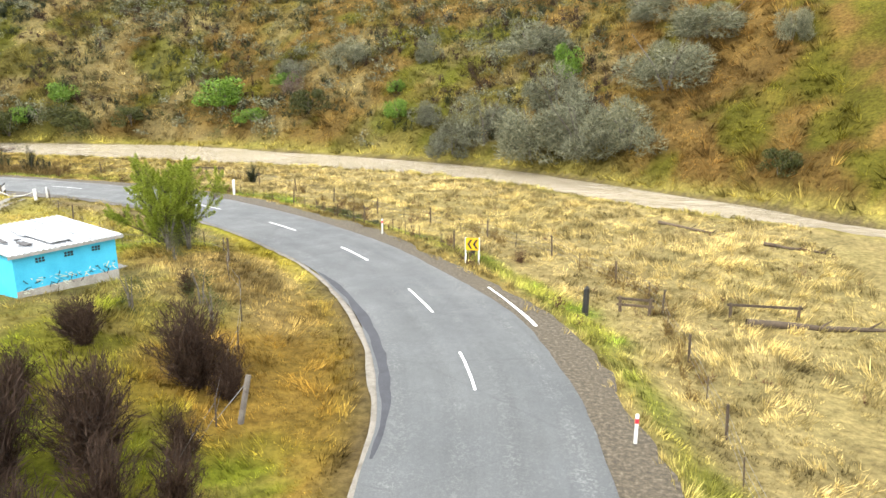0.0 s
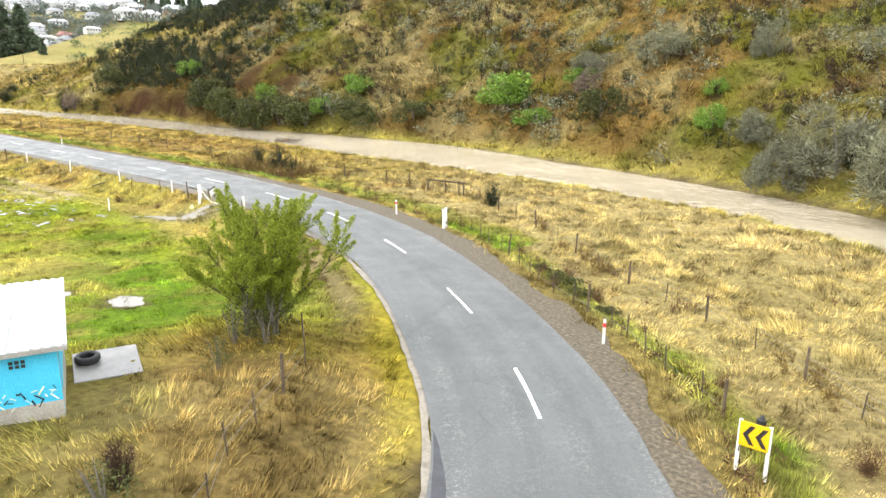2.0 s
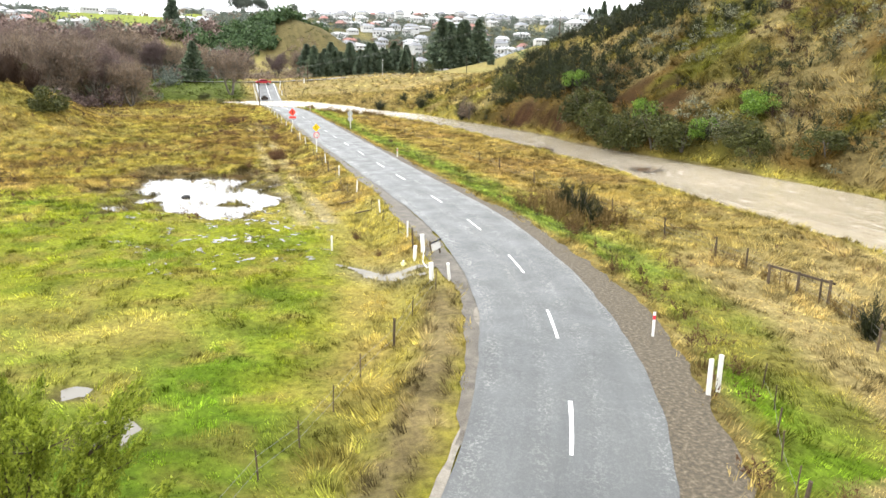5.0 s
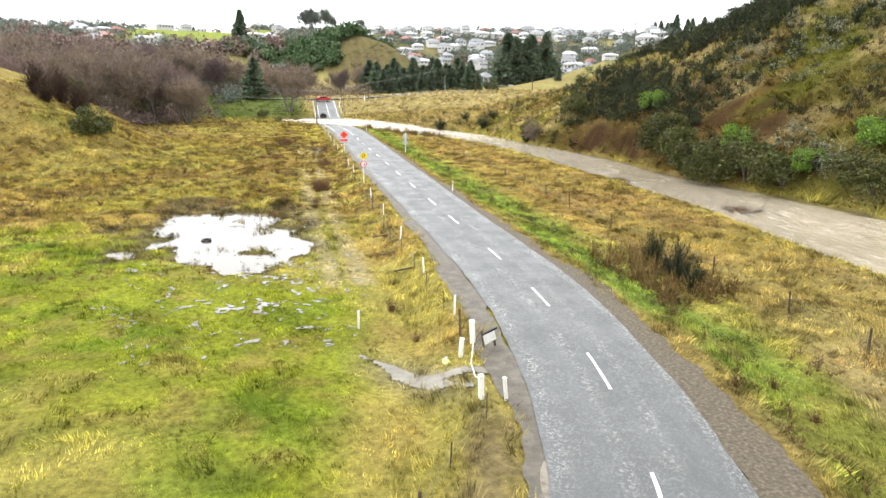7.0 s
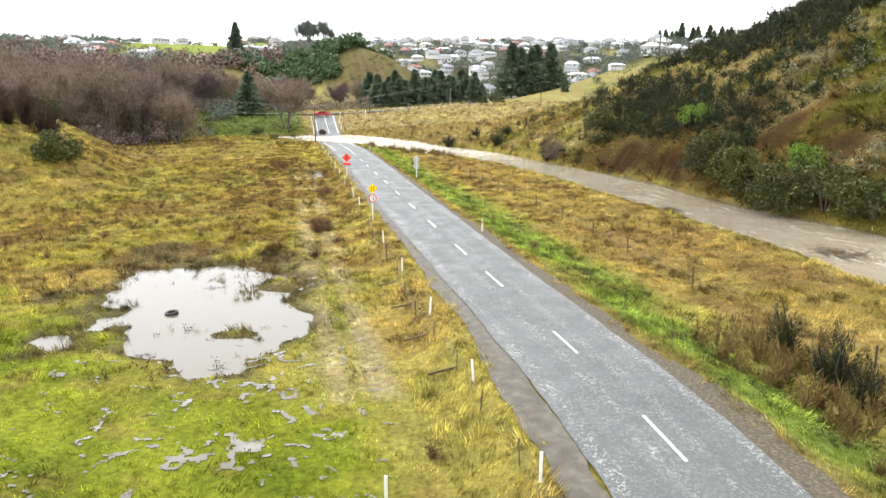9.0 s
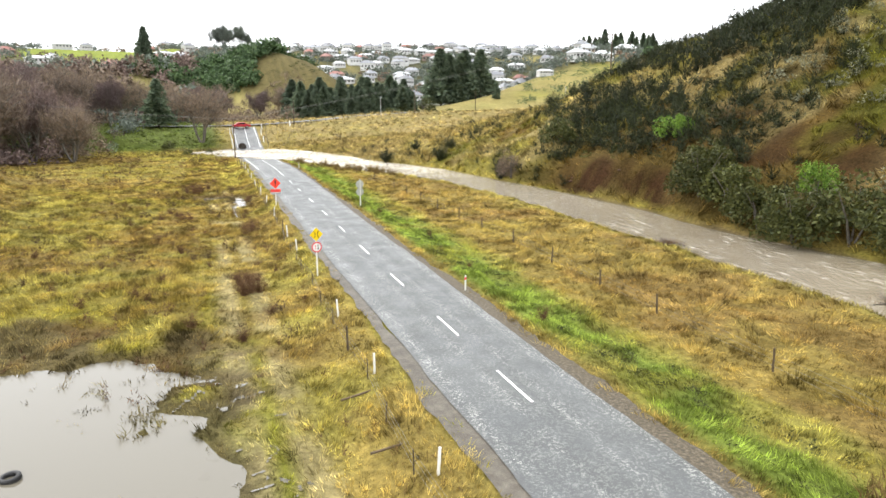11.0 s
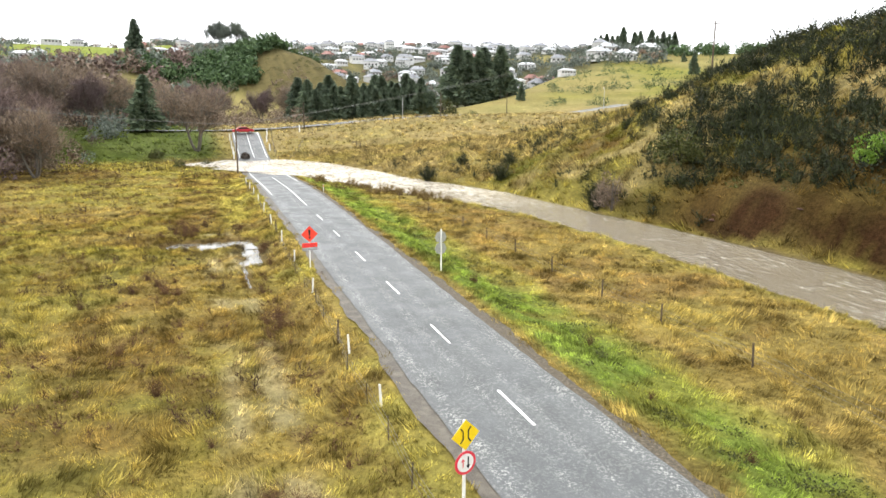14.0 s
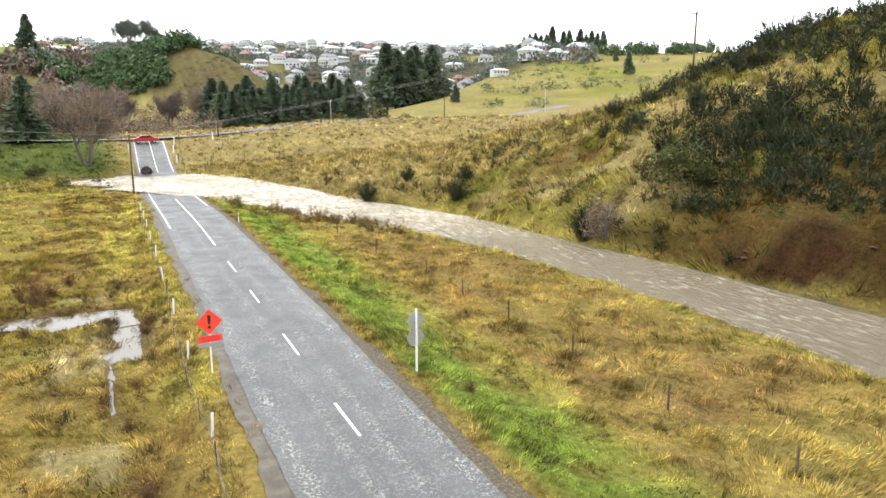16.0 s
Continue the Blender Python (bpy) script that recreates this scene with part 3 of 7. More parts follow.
    fc = blend(fc, np.array((0.25, 0.222, 0.105)), np.full(len(x), 0.6))
    away, right = np.hypot(x + 97, y - 47), 0.64 * (x + 97) + 0.77 * (y - 47)
    fc = blend(fc, GREEN * 0.72, smooth(right, -75, -45) * smooth(away, 235, 300) * (0.1 + 0.5 * smooth(fbm(x, y, 45, 141, 3), 0.46, 0.60)))
    fc = blend(fc, np.array((0.07, 0.11, 0.022)), (1 - smooth(y, 45, 52)) * smooth(-x, 226, 234) * (1 - smooth(-x, 330, 360)) * 0.85)
    fc = blend(fc, np.array((0.085, 0.085, 0.045)), smooth(away, 330, 400) * (1 - smooth(right, -75, -45)) * smooth(fbm(x, y, 70, 151, 3), 0.28, 0.48))
    fc = blend(fc, np.array((0.22, 0.26, 0.05)), smooth(np.exp(-(((x + 790) / 120) ** 2 + ((y + 30) / 75) ** 2)), 0.2, 0.5))
    fc = blend(fc, np.array((0.125, 0.104, 0.044)), smooth(np.exp(-(((x + 432) / 46) ** 2 + ((y - 97) / 26) ** 2)), 0.12, 0.4))
    c = blend(c, fc, far)
    c = blend(c, MUD * 1.2, (1 - smooth(out, 0.0, 0.7)) * 0.9)
    c = blend(c, np.array((0.29, 0.225, 0.098)), (rs > 0) * smooth(-x, 168, 200) * (1 - smooth(-x, 300, 330)) * (0.45 + 0.45 * smooth(n2, 0.35, 0.6)))
    c = blend(c, np.array((0.075, 0.115, 0.024)), (1 - smooth(y, 46, 51)) * smooth(-x, 226, 234) * (1 - smooth(-x, 300, 340)) * 0.85)
    # clumps of dead brown growth
    clump = smooth(fbm(x, y, 3.4, 171, 3) + 0.25 * (n1 - 0.5), 0.53, 0.64)
    rough_land = np.where((s < -5) & (x < -84) & (x > -225), 1.0, np.where((s < -6) & (x > -22), 0.7, np.where(flat & (x < -40) & (s > 9), 0.55, 0.0)))
    c = blend(c, np.array((0.15, 0.092, 0.026)), clump * rough_land * 0.5)
    return c * (0.62 + 0.76 * fbm(x, y, 1.6, 161, 3))[:, None]


def axis(lo, hi, step, far_lo, far_hi):
    mid = np.arange(lo, hi + step / 2, step)
    grow = np.cumsum(step * 1.12 ** np.arange(1, 90))
    return np.concatenate([(lo - grow)[(lo - grow) > far_lo][::-1], mid, (hi + grow)[(hi + grow) < far_hi]])


gx, gy = axis(-236, 24, 0.7, -3200, 2500), axis(4, 122, 0.7, -2500, 2500)
GX, GY = np.meshgrid(gx, gy, indexing="ij")
flat_x, flat_y = GX.ravel(), GY.ravel()
GZ = height(flat_x, flat_y)
idx = np.arange(GX.size).reshape(GX.shape)
quads = np.stack([idx[:-1, :-1], idx[1:, :-1], idx[1:, 1:], idx[:-1, 1:]], -1).reshape(-1, 4)
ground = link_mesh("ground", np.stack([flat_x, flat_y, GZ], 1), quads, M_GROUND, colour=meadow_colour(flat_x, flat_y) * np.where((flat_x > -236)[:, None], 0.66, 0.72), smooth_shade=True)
tagged(ground, "wet valley floor and steep hillside under rough grass", "ground", kind="structure")


def tufts(name, x, y, blades, length, width, spread, label, lift=0.0, bend=0.75):
    """Grass: at every place a tuft of blades that fan out. One object."""
    n = len(x)
    z = height(x, y)
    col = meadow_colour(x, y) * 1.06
    size = length * rng.uniform(0.55, 1.35, n) * np.where((x < -26) & (x > -70) & (y > 22) & (beside(ROAD, x, y)[0] < -7.5), 0.5, 1.0)
    size = size * (0.5 + 1.25 * smooth(fbm(x, y, 1.3, 187, 3), 0.36, 0.66))
    cx, cy, cz, cs = (np.repeat(v, blades) for v in (x, y, z, size))
    cc = np.repeat(col * rng.uniform(0.6, 1.45, (n, 1)), blades, 0) * rng.uniform(0.8, 1.25, (n * blades, 1))
    m = n * blades
    a = rng.uniform(0, 2 * np.pi, m)
    lodge = fbm(cx, cy, 3.2, 181, 2) * 11.0
    cc = cc * (0.42 + 1.2 * smooth(fbm(cx, cy, 0.8, 183, 3), 0.3, 0.7))[:, None]
    tilt = rng.uniform(0.2, 1.0, m) * bend
    dx, dy = np.cos(a) * tilt * 0.9 + np.cos(lodge) * bend * 0.7, np.sin(a) * tilt * 0.9 + np.sin(lodge) * bend * 0.7
    ln = cs * rng.uniform(0.6, 1.15, m)
    bx, by = cx + np.cos(a) * spread * rng.uniform(0, 1, m), cy + np.sin(a) * spread * rng.uniform(0, 1, m)
    px, py = -np.sin(a + rng.uniform(-0.8, 0.8, m)) * width, np.cos(a) * width
    v = np.empty((m, 3, 3), np.float32)
    v[:, 0] = np.stack([bx - px, by - py, cz - 0.05 + lift], 1)
    v[:, 1] = np.stack([bx + px, by + py, cz - 0.05 + lift], 1)
    v[:, 2] = np.stack([bx + dx * ln, by + dy * ln, cz + lift + ln * np.sqrt(np.clip(1 - 0.45 * (dx ** 2 + dy ** 2), 0.08, 1)) * 0.8], 1)
    ob = link_mesh(name, v.reshape(-1, 3), np.arange(m * 3).reshape(-1, 3), M_GRASS, colour=np.repeat(cc, 3, 0))
    return tagged(ob, label, "grass", kind="stuff")


def clear_of(x, y, verge=3.9):
    s, k = beside(ROAD, x, y)
    rs, rk = beside(RIVER, x, y)
    ragged = 1.9 * (fbm(x, y, 2.2, 79, 3) - 0.5) + 0.25 * rng.normal(size=len(x))
    keep = (np.where(s > 0, s > np.where(x > -45, 3.9 + 0.45 * np.exp(-((x + 30) / 9) ** 2), 3.55) + 0.8 * ((y < 30) & (x > -12)) + 0.75 * ragged, -s > verge + ragged * (x < -26))) & (np.abs(s) > 3.2) & (np.abs(rs) - RIVER[rk, 2] > 0.5)
    on_track = ((np.abs(y - 44.3 - 1.2 * (fbm(x, y * 0, 30, 3, 2) - 0.5)) < 0.4) | (np.abs(y - 46.1 - 1.2 * (fbm(x, y * 0, 30, 3, 2) - 0.5)) < 0.4)) & (x < -62) & (x > -150)
    keep &= ~(on_track & (fbm(x, y, 3.5, 77, 3) > 0.46) & (rng.uniform(size=len(x)) > 0.4))
    keep &= ~((s < -4.15) & (s > -4.75) & (x < -23) & (x > -43))
    keep &= ~((web(x, y) > 0.5) & (rng.uniform(size=len(x)) > 0.25))
    wet = under_water(x, y) & (rng.uniform(size=len(x)) > 0.10 * (fbm(x, y, 2.5, 78, 2) > 0.5))
    return keep & ~wet & ~((np.abs(x + 24.6) < 4.2) & (np.abs(y - 26.5) < 2.6)) & ~((np.abs(x + 23.7) < 1.3) & (np.abs(y - 29.35) < 1.1))


def scatter(n, x0, x1, y0, y1, test=None):
    x, y = rng.uniform(x0, x1, n), rng.uniform(y0, y1, n)
    keep = clear_of(x, y)
    if test is not None:
        keep &= test(x, y)
    return x[keep], y[keep]


def near_road(lo, hi):
    def f(x, y):
        s = np.abs(beside(ROAD, x, y)[0])
        return (s > lo) & (s < hi)
    return f


x, y = scatter(250000, -207, 8, 14, 82, near_road(3.2, 14))
tufts("verge_grass", x, y, 7, 0.24, 0.021, 0.16, "lush wet verge grass beside the road")
x, y = scatter(125000, -165, 14, 8, 84, near_road(13, 60))
tufts("meadow_grass", x, y, 8, 0.30, 0.025, 0.24, "rank wet meadow grass, yellow and brown")
x, y = scatter(42000, -235, 22, 60, 128, lambda x, y: (beside(RIVER, x, y)[0] > 0) & (bare_bank(x, y, beside(RIVER, x, y)[0] - 5) < 0.5))
tufts("hill_bracken", x, y, 9, 0.72, 0.055, 0.45, "brown bracken and tussock on the steep hillside", bend=0.9)
x, y = scatter(30000, -240, -80, 0, 60, lambda x, y: beside(ROAD, x, y)[0] < -4)
tufts("rank_grass", x, y, 9, 0.28, 0.028, 0.28, "rank brown grass of the far paddock")
x, y = scatter(9000, -310, -215, 20, 150)
tufts("far_grass", x, y, 7, 0.5, 0.08, 0.5, "dry grass on the field past the ford")

# ---- road, shoulders, markings ----
def ribbon(line, lo, hi, steps, lift, i0=0, i1=None, rough_edge=0.0, seed=0):
    """A strip along the line between two offsets: its vertices, faces, offsets and lengths."""
    ln = line[i0:i1]
    tan = np.gradient(ln[:, :2], axis=0)
    tan /= np.linalg.norm(tan, axis=1)[:, None]
    nor = np.stack([tan[:, 1], -tan[:, 0]], 1)
    along = np.concatenate([[0], np.cumsum(np.linalg.norm(np.diff(ln[:, :2], axis=0), axis=1))])
    off = np.linspace(0, 1, steps)[None, :]
    lo_v = lo if np.ndim(lo) else np.full(len(ln), lo)
    hi_v = hi if np.ndim(hi) else np.full(len(ln), hi)
    if rough_edge:
        w = (vnoise(along / 0.9, along * 0, seed) - 0.5) * 0.8 + (vnoise(along / 3.1, along * 0, seed + 5) - 0.5) * 1.4
        w2 = (vnoise(along / 0.8, along * 0, seed + 9) - 0.5) * 0.8 + (vnoise(along / 3.7, along * 0, seed + 11) - 0.5) * 1.4
        lo_v, hi_v = lo_v + w * rough_edge, hi_v + w2 * rough_edge
    offs = lo_v[:, None] * (1 - off) + hi_v[:, None] * off
    xy = ln[:, None, :2] + nor[:, None, :] * offs[:, :, None]
    z = road_height(xy[..., 0]) + lift - 0.006 * np.abs(offs)
    v = np.concatenate([xy, z[..., None]], -1).reshape(-1, 3)
    ids = np.arange(len(v)).reshape(offs.shape)
    f = np.stack([ids[:-1, :-1], ids[:-1, 1:], ids[1:, 1:], ids[1:, :-1]], -1).reshape(-1, 4)
    return v, f, offs.ravel(), np.repeat(along, steps)


ROAD_FINE = spline(ROAD[::3], 0.45)
early = 0.95 * (1 - smooth(ROAD_FINE[:, 1], 26, 36)) * (ROAD_FINE[:, 0] > -20)
seal_out = 2.55 + 0.75 * (1 - smooth(ROAD_FINE[:, 1], 27, 36)) * (ROAD_FINE[:, 0] > -20) + 0.2 * np.exp(-((ROAD_FINE[:, 0] + 30) / 9) ** 2) + 0.2 * smooth(-ROAD_FINE[:, 0], 45, 60) + 0.2 * smooth(-ROAD_FINE[:, 0], 75, 100) + 0.2 * smooth(-ROAD_FINE[:, 0], 122, 140)
seal_in = -3.0 - 0.25 * (1 - smooth(-ROAD_FINE[:, 0], 14, 24)) - 0.18 * smooth(-ROAD_FINE[:, 0], 75, 105)
v, f, across, along = ribbon(ROAD_FINE, seal_in, seal_out, 33, 0.055, rough_edge=0.09, seed=3)
worn = np.maximum(0.9 * smooth(across, 3.0, 3.5), np.maximum(np.exp(-((np.abs(across) - 2.55) / 0.42) ** 2), np.maximum(0.8 * np.exp(-((np.abs(across) - 0.75) / 0.35) ** 2), 0.34))) * (0.22 + 0.62 * smooth(-v[:, 0], 18, 60))
road = link_mesh("road", v, f, M_ROAD, smooth_shade=True, values={"across": across, "along": along, "worn": worn})
tagged(road, "narrow wet grey chip-sealed country road with worn patches", "road", kind="structure")

bend = np.array([i for i, p in enumerate(ROAD_FINE) if p[1] > -20 and p[0] > -62])
line_x = ROAD_FINE[bend[0]:bend[-1], 0]
v, f, a1, a2 = ribbon(ROAD_FINE, 2.3, 3.85 + 0.55 * np.exp(-((line_x + 30) / 9) ** 2) + 1.0 * early[bend[0]:bend[-1]], 7, 0.03, bend[0], bend[-1], 0.5, 21)
tagged(link_mesh("outer_shoulder", v, f, M_GRAVEL, smooth_shade=True), "grey-brown loose gravel shoulder on the outside of the bend", "gravel shoulder", kind="structure")
v, f, a1, a2 = ribbon(ROAD_FINE, 2.4, 3.65, 5, 0.028, bend[-1] - 4, -60, 0.35, 22)
tagged(link_mesh("straight_shoulder", v, f, M_GRAVEL, smooth_shade=True), "narrow dark gravel edge along the straight road", "gravel shoulder", kind="structure")
v, f, a1, a2 = ribbon(ROAD_FINE, seal_in[bend[0]:bend[-1] - 40] - 0.22, seal_in[bend[0]:bend[-1] - 40] + 0.06, 4, 0.02, bend[0], bend[-1] - 40, 0.12, 31)
tagged(link_mesh("broken_edge", v, f, M_EDGE, smooth_shade=True), "pale broken seal edge and gravel inside the bend", "road edge", kind="structure")
first = int(np.argmax(ROAD_FINE[:, 0] < -27))
wide_in = -3.3 - 0.3 * smooth(np.arange(len(ROAD_FINE[first:-60])), 0, 22) - 0.85 * smooth(-ROAD_FINE[first:-60, 0], 40, 50) + 0.6 * smooth(-ROAD_FINE[first:-60, 0], 55, 70)
v, f, a1, a2 = ribbon(ROAD_FINE, wide_in, -2.9, 6, 0.024, first, -60, 0.28, 41)
tagged(link_mesh("inner_shoulder", v, f, M_MUDDY, smooth_shade=True), "muddy gravel shoulder with puddled ruts", "gravel shoulder", kind="structure")


tar0, tar1 = int(np.argmax(ROAD_FINE[:, 1] > 17)), int(np.argmax(ROAD_FINE[:, 1] > 36))
bulge = np.sin(np.linspace(0, np.pi, tar1 - tar0))
v, f, a1, a2 = ribbon(ROAD_FINE, seal_in[tar0:tar1] + 0.10, seal_in[tar0:tar1] + 0.16 + 0.42 * bulge, 4, 0.061, tar0, tar1, 0.14, 51)
tagged(link_mesh("tar_patch", v, f, vary("smooth_dark_tar", [(0.3, (0.026, 0.027, 0.032)), (0.7, (0.045, 0.047, 0.054))], 1.5, 0.8, 0, 0.1, 0.01, 20, 0.0)), "smooth dark tar patch along the inner road edge", "road patch", kind="structure")


def road_line(name, u0, u1, off=0.0, wide=0.11):
    """A painted line between two lengths along the road, lying on the seal."""
    i0, i1 = np.searchsorted(ROAD_LEN, (u0, u1))
    v, f, a1, a2 = ribbon(ROAD_FINE, off - wide / 2, off + wide / 2, 2, 0.061, i0, i1 + 1, 0.02, int(u0))
    return link_mesh(name, v, f, M_PAINT, road)


ROAD_LEN = np.concatenate([[0], np.cumsum(np.linalg.norm(np.diff(ROAD_FINE[:, :2], axis=0), axis=1))])


def length_at(x, y):
    return ROAD_LEN[((ROAD_FINE[:, 0] - x) ** 2 + (ROAD_FINE[:, 1] - y) ** 2).argmin()]


DASHES = [(-0.9, 5.0), (-2.1, 13.5), (-4.1, 22.85), (-7.6, 30.1), (-13.2, 37.25), (-20.2, 42.95), (-28.2, 47.95), (-36.5, 51.35), (-45.0, 53.3), (-54.5, 54.55),
          (-64, 54.8), (-75.3, 55), (-83.8, 55), (-93.6, 55), (-103.6, 55), (-113.2, 55), (-122.8, 55), (-132.5, 55), (-142.1, 55), (-151, 55)]
for dx, dy in DASHES:
    u = length_at(dx, dy)
    road_line("lane_dash", u - 1.6, u + 1.6)
u = length_at(-160, 55.2)
road_line("solid_centre_line", u, u + 36, 0.0, 0.12)
road_line("edge_line", u + 26, u + 47, 2.75, 0.11)
road_line("edge_line", u + 10, u + 48, -2.75, 0.11)
u = length_at(-231, 55.3)
for off in (-2.7, 0.15, 2.7):
    road_line("edge_line", u, u + 26, off, 0.12)
u = length_at(-1.6, 28)
i0, i1 = np.searchsorted(ROAD_LEN, (u + 0.2, u + 5.6))
v, f, a1, a2 = ribbon(ROAD_FINE, 3.62, 3.78, 2, 0.05, i0, i1 + 1, 0.06, 5)
link_mesh("edge_line", v, f, M_PAINT, road)
# the road that crosses behind the ford
v, f, a1, a2 = ribbon(CROSS_ROAD, -3.0, 3.0, 7, 0.0, rough_edge=0.12, seed=71)
level = np.interp(a2, a2[::7], np.convolve(np.pad(height(CROSS_ROAD[:, 0], CROSS_ROAD[:, 1], False), 6, "edge"), np.ones(13) / 13, "valid"))
v[:, 2] = level + 0.10
tagged(link_mesh("cross_road", v, f, M_ROAD, smooth_shade=True, values={"across": a1, "along": a2, "worn": np.full(len(v), 0.2)}), "wet grey road crossing at the far junction", "road", kind="structure")

# ---- river and puddles ----
v, f, a1, a2 = ribbon(RIVER, -RIVER[:, 2] - 2.2, RIVER[:, 2] + 2.2, 15, 0.0)
v[:, 2] = water_height(v[:, 0])
# "deep" follows x alone, not depth: darker water from about -70 to -180
river = link_mesh("water", v, f, M_RIVER, smooth_shade=True, values={"rapid": smooth(-v[:, 0], 150, 195), "deep": 0.75 * smooth(-v[:, 0], 70, 100) * (1 - smooth(-v[:, 0], 150, 180))})
tagged(river, "fast muddy brown river in flood, running over the road", "river", kind="structure")
for i, (px, py, rx, ry, deep) in enumerate(PUDDLES):
    ring, level = np.linspace(0, 2 * np.pi, 28, endpoint=False), PUDDLE_LEVEL[i]
    vx, vy = px + np.cos(ring) * rx * 1.5, py + np.sin(ring) * ry * 1.5
    verts = np.vstack([[px, py, level], np.stack([vx, vy, np.full(28, level)], 1)])
    faces = np.array([(0, 1 + k, 1 + (k + 1) % 28) for k in range(28)])
    tagged(link_mesh("puddle", verts, faces, M_PUDDLE), "shallow rain puddle lying in the grass, mirroring the sky", "puddle", kind="structure")


def wet_sheet(name, x0, x1, y0, y1, step, test, lift, mat, label, category):
    """A wet film that lies over the ground wherever test is true."""
    ax, ay = np.arange(x0, x1, step), np.arange(y0, y1, step)
    cx, cy = np.meshgrid(ax, ay, indexing="ij")
    cells = test((cx[:-1, :-1] + step / 2).ravel(), (cy[:-1, :-1] + step / 2).ravel())
    ids = np.arange(cx.size).reshape(cx.shape)
    f = np.stack([ids[:-1, :-1], ids[1:, :-1], ids[1:, 1:], ids[:-1, 1:]], -1).reshape(-1, 4)[cells]
    used, f = np.unique(f, return_inverse=True)
    vx, vy = cx.ravel()[used], cy.ravel()[used]
    vx, vy = vx + rng.normal(size=len(vx)) * step * 0.22, vy + rng.normal(size=len(vx)) * step * 0.22
    v = np.stack([vx, vy, height(vx, vy) + lift], 1)
    return tagged(link_mesh(name, v, f.reshape(-1, 4), mat, smooth_shade=True), label, category, kind="stuff")


wet_sheet("gate_mud", -52, -44.4, 43.5, 50.2, 0.13, lambda x, y: (web(x, y) > 0.5) & (x > -51.2) & (beside(ROAD, x, y)[0] < -3.4), 0.05, M_SILT, "wet grey silt washed across the gateway", "mud")
wet_sheet("rain_pools", -88, -51.3, 29, 47, 0.11, lambda x, y: (web(x, y) > 0.5) & (beside(ROAD, x, y)[0] < -6) & (fbm(x, y, 0.6, 325, 2) > 0.53), 0.03, M_PUDDLE, "net of small rain pools between wet grass tufts", "puddle")

# ---- plants ----
M_BROOM = leafy("dark_broom", (0.010, 0.014, 0.006), (0.045, 0.055, 0.018), 0.7, 0.35, 0.15)
M_DEAD = leafy("dead_brown_broom", (0.020, 0.012, 0.008), (0.082, 0.048, 0.028), 0.8, 0.3, 0.1)
M_LICHEN = leafy("grey_lichen_twigs", (0.075, 0.078, 0.048), (0.30, 0.30, 0.185), 0.85, 0.3, 0.2)
M_BRIGHT = leafy("bright_green_leaves", (0.060, 0.13, 0.014), (0.24, 0.37, 0.05), 0.55, 0.2, 0.3)
M_OLIVE = leafy("olive_scrub_leaves", (0.035, 0.045, 0.012), (0.12, 0.125, 0.03), 0.65, 0.35, 0.2)
M_TEA = leafy("olive_green_shrub_leaves", (0.095, 0.130, 0.012), (0.38, 0.44, 0.055), 0.6, 0.1, 0.5)
M_TWIG = leafy("bare_brown_twigs", (0.11, 0.080, 0.056), (0.31, 0.235, 0.165), 0.85, 0.3, 0.0)
M_PURPLE = leafy("bare_purple_twigs", (0.10, 0.070, 0.058), (0.27, 0.195, 0.165), 0.85, 0.4, 0.0)
# pine green, lightened further to stand in for distance haze
M_PINE = leafy("haze_paled_pine_needles", (0.060, 0.090, 0.058), (0.20, 0.255, 0.15), 0.7, 0.3, 0.25)
M_FOREST = leafy("forest_leaves", (0.030, 0.058, 0.022), (0.105, 0.165, 0.065), 0.65, 0.3, 0.2)
# leaf green greyed and lightened: distance haze is painted into the colour
M_HAZY_GREEN = leafy("hazy_grey_green_trees", (0.085, 0.105, 0.082), (0.21, 0.24, 0.19), 0.7, 0.3, 0.25)
M_DRY = leafy("tall_dry_grass", (0.10, 0.065, 0.02), (0.26, 0.18, 0.06), 0.85, 0.2, 0.2)
M_DOCK = leafy("dead_brown_weeds", (0.060, 0.031, 0.015), (0.20, 0.108, 0.050), 0.85, 0.3, 0.1)


def shards(centre, way, length, width):
    """Long thin triangles: from each centre along its way, with their flat side turned at random."""
    n = len(centre)
    way = way / np.linalg.norm(way, axis=1)[:, None]
    side = np.cross(way, rng.normal(size=(n, 3)))
    side /= np.linalg.norm(side, axis=1)[:, None] + 1e-9
    v = np.empty((n, 3, 3))
    v[:, 0] = centre - side * np.reshape(width, (-1, 1)) - way * np.reshape(length, (-1, 1)) * 0.3
    v[:, 1] = centre + side * np.reshape(width, (-1, 1)) - way * np.reshape(length, (-1, 1)) * 0.15
    v[:, 2] = centre + way * np.reshape(length, (-1, 1)) * 0.7
    return v.reshape(-1, 3)


